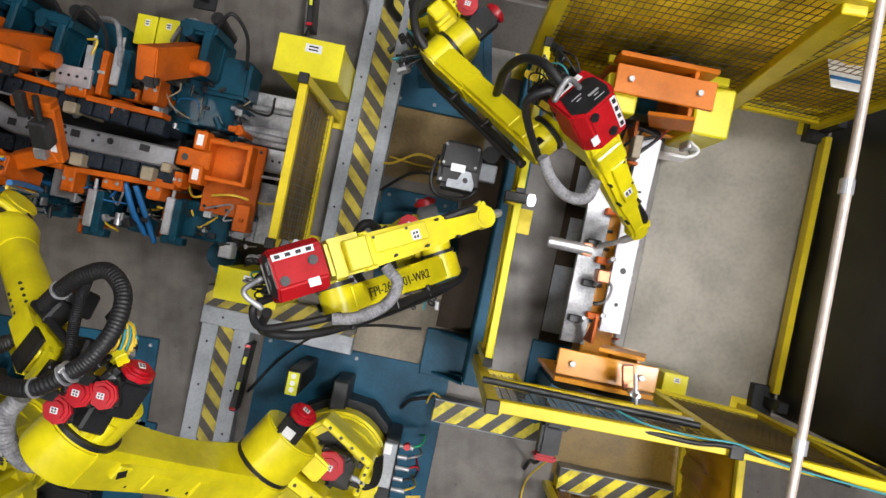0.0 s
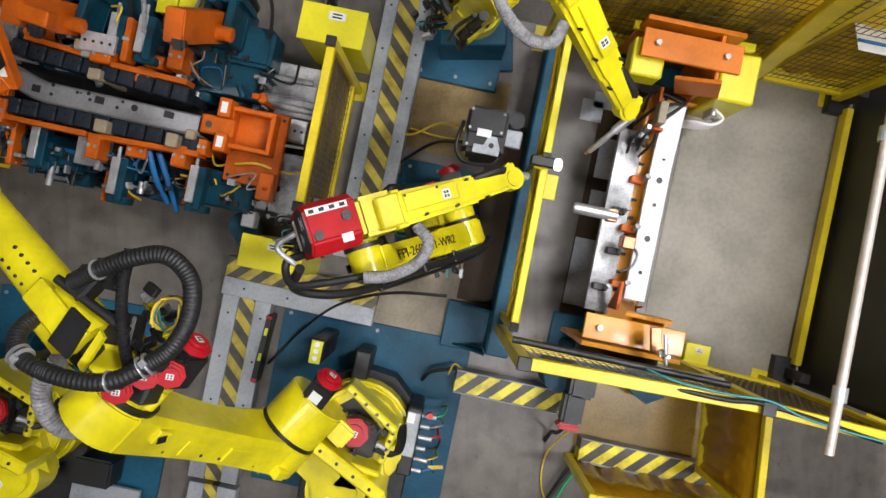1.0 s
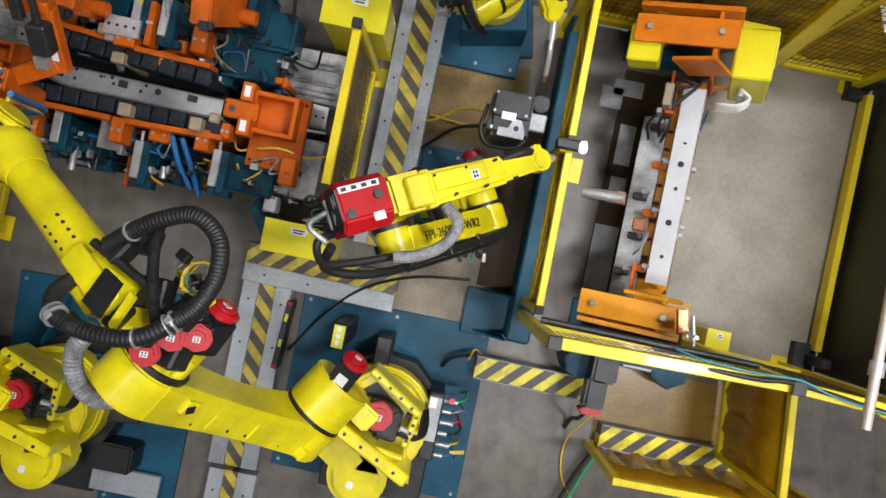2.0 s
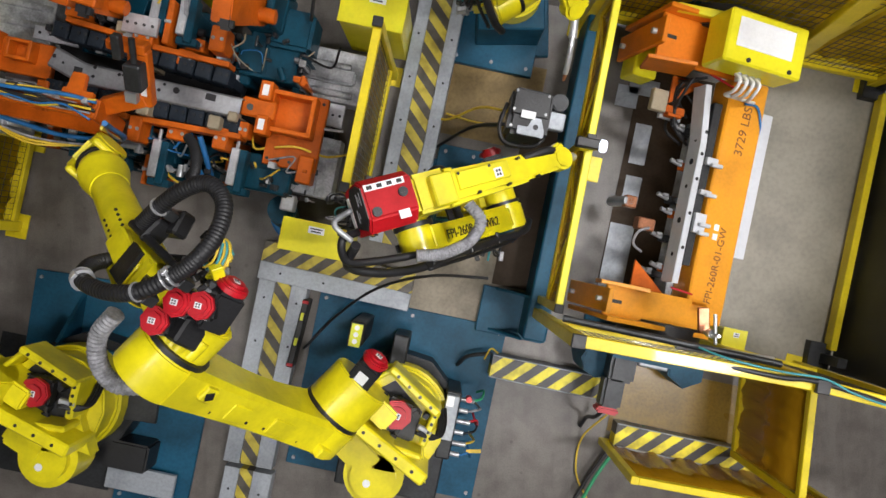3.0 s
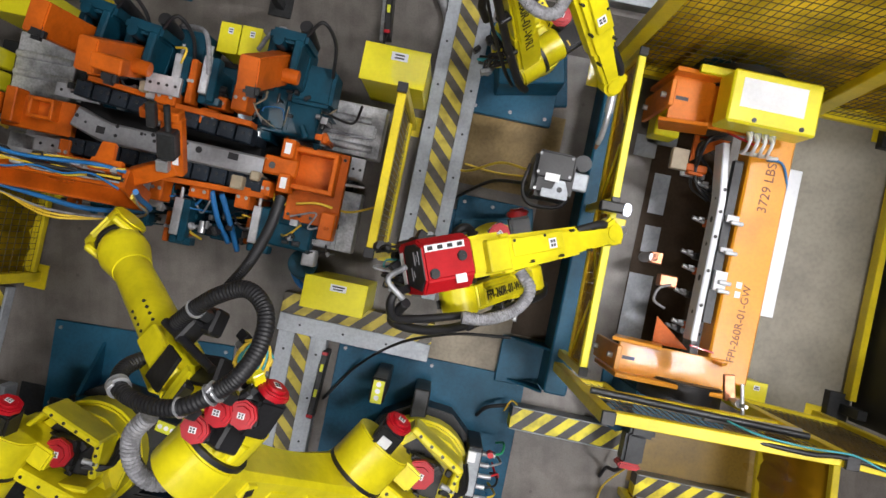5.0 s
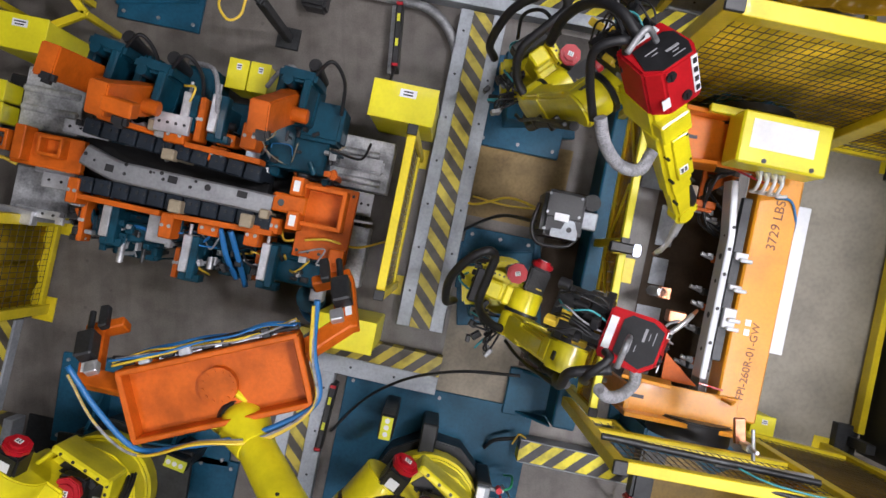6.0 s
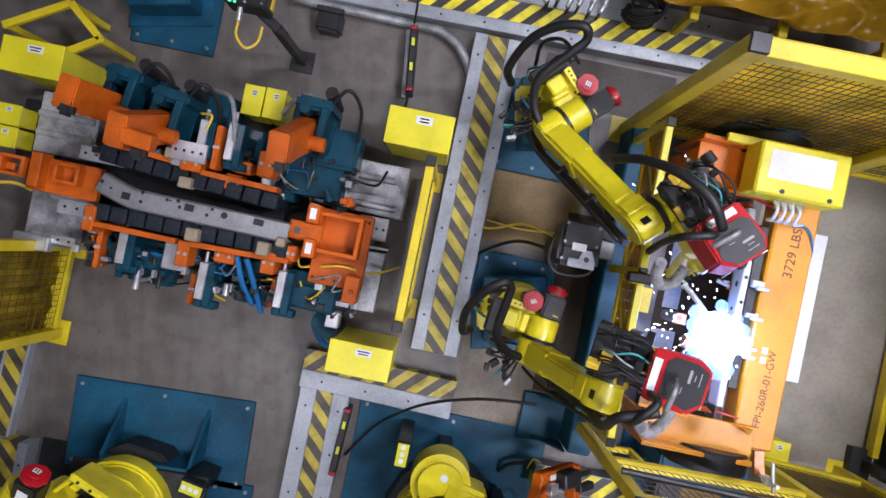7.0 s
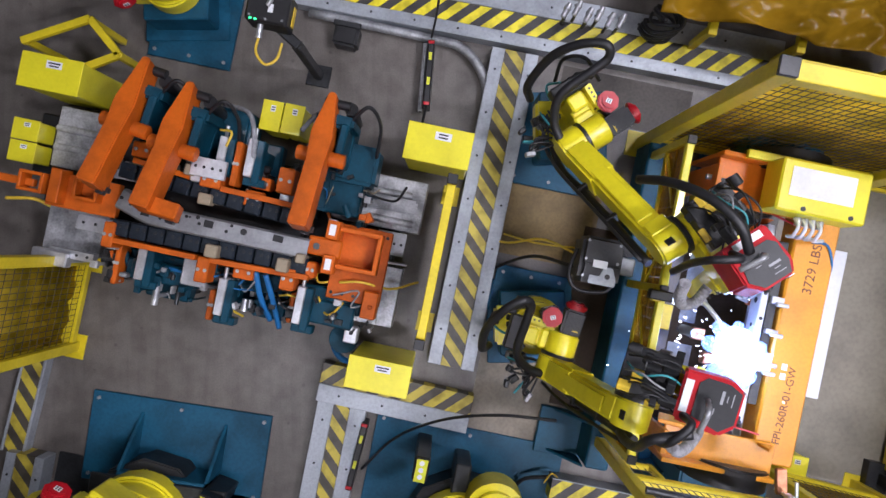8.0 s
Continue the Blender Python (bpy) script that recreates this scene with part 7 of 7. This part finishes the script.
for k in range(9):
    part("bracket", box((random.uniform(0.1, 0.42), random.uniform(-0.42, 0.40), 0.08), (random.uniform(0.04, 0.14), random.uniform(0.04, 0.12), 0.12), bevel=0.01), random.choice((BLACK, DARK, RAIL)), db)

# pale pipe over the cage and white sheet on its wall
pp = thing("overhead_pipe", pose(1.352, -0.985, 2.46, 0, 0, 79.8), "pale painted pipe across the top of the cage", "pipe")
part("pipe", rod((-0.02, 0, 0.0), (2.46, 0, 0.02), 0.020, seg=14), PALEPIPE, pp)
for x in (0.22, 1.25):
    part("coupling", rod((x - 0.03, 0, 0.003), (x + 0.03, 0, 0.003), 0.029, seg=14), ALU, pp)
part("hanger", rod((2.30, 0, 0.02), (2.30, 0, -0.26), 0.012, seg=8), STEEL, pp)
wsheet = thing("paper_sleeve", pose(2.308, 1.008, 1.2, 0, 0, -12), "white plastic document sleeve on the cage wall", "document sleeve")
part("sheet", box((0, 0, 0), (0.22, 0.006, 0.26), pose(0, 0, 0, 62, 0, 0), 0.001), WHITE, wsheet)
part("stripe", box((0, -0.05, 0.035), (0.22, 0.008, 0.02), pose(0, 0, 0, 62, 0, 0), 0), BLUEHOSE, wsheet)

# yellow angle frame and robot foot beyond the fixture
yf = thing("angle_frame", at(-3.357, 1.888), "yellow angle iron frame behind the junction box", "frame")
for p, q in (((-0.32, 0.02), (0.10, 0.26)), ((0.10, 0.26), (0.34, 0.06)), ((0.34, 0.06), (0.05, -0.12))):
    n, a = dist(p, q), math.degrees(math.atan2(q[1] - p[1], q[0] - p[0]))
    part("bar", box((n / 2, 0, 0.50), (n, 0.05, 0.04), bevel=0.004), SAFETY, yf, "", pose(p[0], p[1], 0, 0, 0, a))
for x, y in ((-0.30, 0.03), (0.10, 0.25), (0.33, 0.06)):
    part("leg", box((x, y, 0.25), (0.045, 0.045, 0.50), bevel=0.004), SAFETY, yf)
welding_robot(-2.72, 2.42, 0.28, GEO3, [(0.0, 205, 128, -20, 205, -60), (8.0, 205, 128, -20, 205, -60)], "FPI-250R-01-WR1")

# air fittings on the ledge above the cage
random.seed(8)
for k in range(6):
    p = (0.017, 2.223)
    th = thing("air_fitting", at(p[0] + 0.075 * k, p[1] - 0.015 * k + random.uniform(-0.02, 0.02), 0), "chrome air fitting on a black hose", "air fitting", "air fittings")
    part("stem", rod((0, 0, 0), (0, 0, 0.44), 0.012, seg=8), DARK, th)
    part("body", rod((0, 0.03, 0.44), (-0.03, -0.07, 0.44), 0.018, seg=10), ALU, th)
    part("collar", rod((-0.01, 0.0, 0.44), (-0.015, -0.015, 0.44), 0.026, seg=10), STEEL, th)
hb = thing("hose_bundle", at(0.685, 2.135), "coil of dark hoses above the striped ledge", "hose bundle")
for k in range(7):
    a0 = random.uniform(0, 6.28)
    part("hose", tube([(0.12 * math.cos(a0 + j * 1.5), 0.08 * math.sin(a0 + j * 1.5), 0.05 + 0.09 * j + 0.02 * k) for j in range(6)], 0.012, seg=6), RUBBER, hb)
am = thing("amber_sheet", at(1.49, 2.14), "crumpled amber plastic sheet over a yellow frame", "plastic sheet")
random.seed(14)
b = bmesh.new()
nx, ny = 90, 36
for j in range(ny + 1):
    for i in range(nx + 1):
        x, y = -0.9 + 1.9 * i / nx, -0.22 + 0.75 * j / ny
        z = 0.70 + 0.12 * noise.noise((x * 3.0, y * 3.0, 1.0)) + 0.16 * (0.5 - abs(noise.noise((x * 2.2 + y * 1.5, y * 6.0 - x, 4.0)))) + 0.05 * (0.5 - abs(noise.noise((x * 9.0 - y * 5.0, y * 8.0, 2.0)))) - 0.25 * max(0, -y - 0.05)
        b.verts.new((x, y, z))
b.verts.ensure_lookup_table()
for j in range(ny):
    for i in range(nx):
        k = j * (nx + 1) + i
        b.faces.new((b.verts[k], b.verts[k + 1], b.verts[k + nx + 2], b.verts[k + nx + 1])).smooth = True
o = part("sheet", b, GOLDFILM, am)
sd = o.modifiers.new("thick", "SOLIDIFY")
sd.thickness = 0.002
for x in (-0.5, 0.1, 0.8):
    part("frame_bar", box((x, 0.15, 0.52), (0.06, 0.8, 0.05), bevel=0.004), SAFETY, am)
    for yy in (-0.2, 0.5):
        part("leg", box((x, yy, 0.25), (0.05, 0.05, 0.50), bevel=0.004), SAFETY, am)

# ---- weld arc and sparks ----
ws = thing("weld_sparks", pose(-0.13, 0.08, 0.0), "blue-white welding arc with flying sparks", "welding sparks")
random.seed(77)
BITS = []
TIP = Vector((0.975, -0.043, 0.860)) - Vector((-0.13, 0.08, 0.0))
# balls far wider than the arc itself, to shape its bloom
for k in range(70):
    core = k < 46
    r = random.uniform(0.045, 0.075) if core else random.uniform(0.030, 0.062)
    o = part("arc_bit", ball((0, 0, 0), r, None, 20, (1, random.uniform(0.8, 1), random.uniform(0.8, 1))), ARC if core else HALO, ws, "blue-white balls for the arc and its bloom" if k == 0 else "translucent blue balls imitating the arc's bloom" if k == 46 else "")
    a0, d = random.uniform(0, 2 * math.pi), 0.088 * math.sqrt(random.random()) if core else random.uniform(0.11, 0.17)
    BITS.append((o, Vector((d * 0.85 * math.cos(a0) - 0.03, d * 1.2 * math.sin(a0) - 0.02, random.uniform(0.06, 0.14))), 0.006 if core else 0.02))
for k in range(110):
    r = random.uniform(0.0016, 0.0031)
    o = part("spark", rod((-r * random.uniform(1, 4), 0, 0), (r * random.uniform(1, 4), 0, 0), r, seg=6), SPARK, ws)
    a0 = random.gauss(math.pi * 0.95, 0.9)
    d = abs(random.gauss(0, 0.30)) + 0.06
    BITS.append((o, Vector((d * math.cos(a0), d * math.sin(a0) * 1.1, random.uniform(-0.25, 0.22))), 0.10))


# pieces always glow, so they stay hidden inside the hollow machine beam before the weld
WAIT = ws.matrix_basis.inverted() @ at(0.440, 0.181)


def spark_play():
    turn = random.Random(5)
    for n, (o, g, wander) in enumerate(BITS):
        rows = []
        for t in steps():
            if t < 6.56:
                m = WAIT @ pose(0, -0.95 + 1.9 * (n % 37) / 36, 0.2)
            else:
                j = Vector((turn.uniform(-1, 1), turn.uniform(-1, 1), turn.uniform(-0.6, 0.6))) * wander
                p = TIP + g * turn.uniform(0.9, 1.08) + j
                m = pose(p.x, p.y, p.z, 0, turn.uniform(-30, 30), math.degrees(math.atan2(g.y, g.x)))
            rows.append((t, m))
        walk(o, rows)


MOVING.append(spark_play)


def motions():
    for play in MOVING:
        play()


motions()
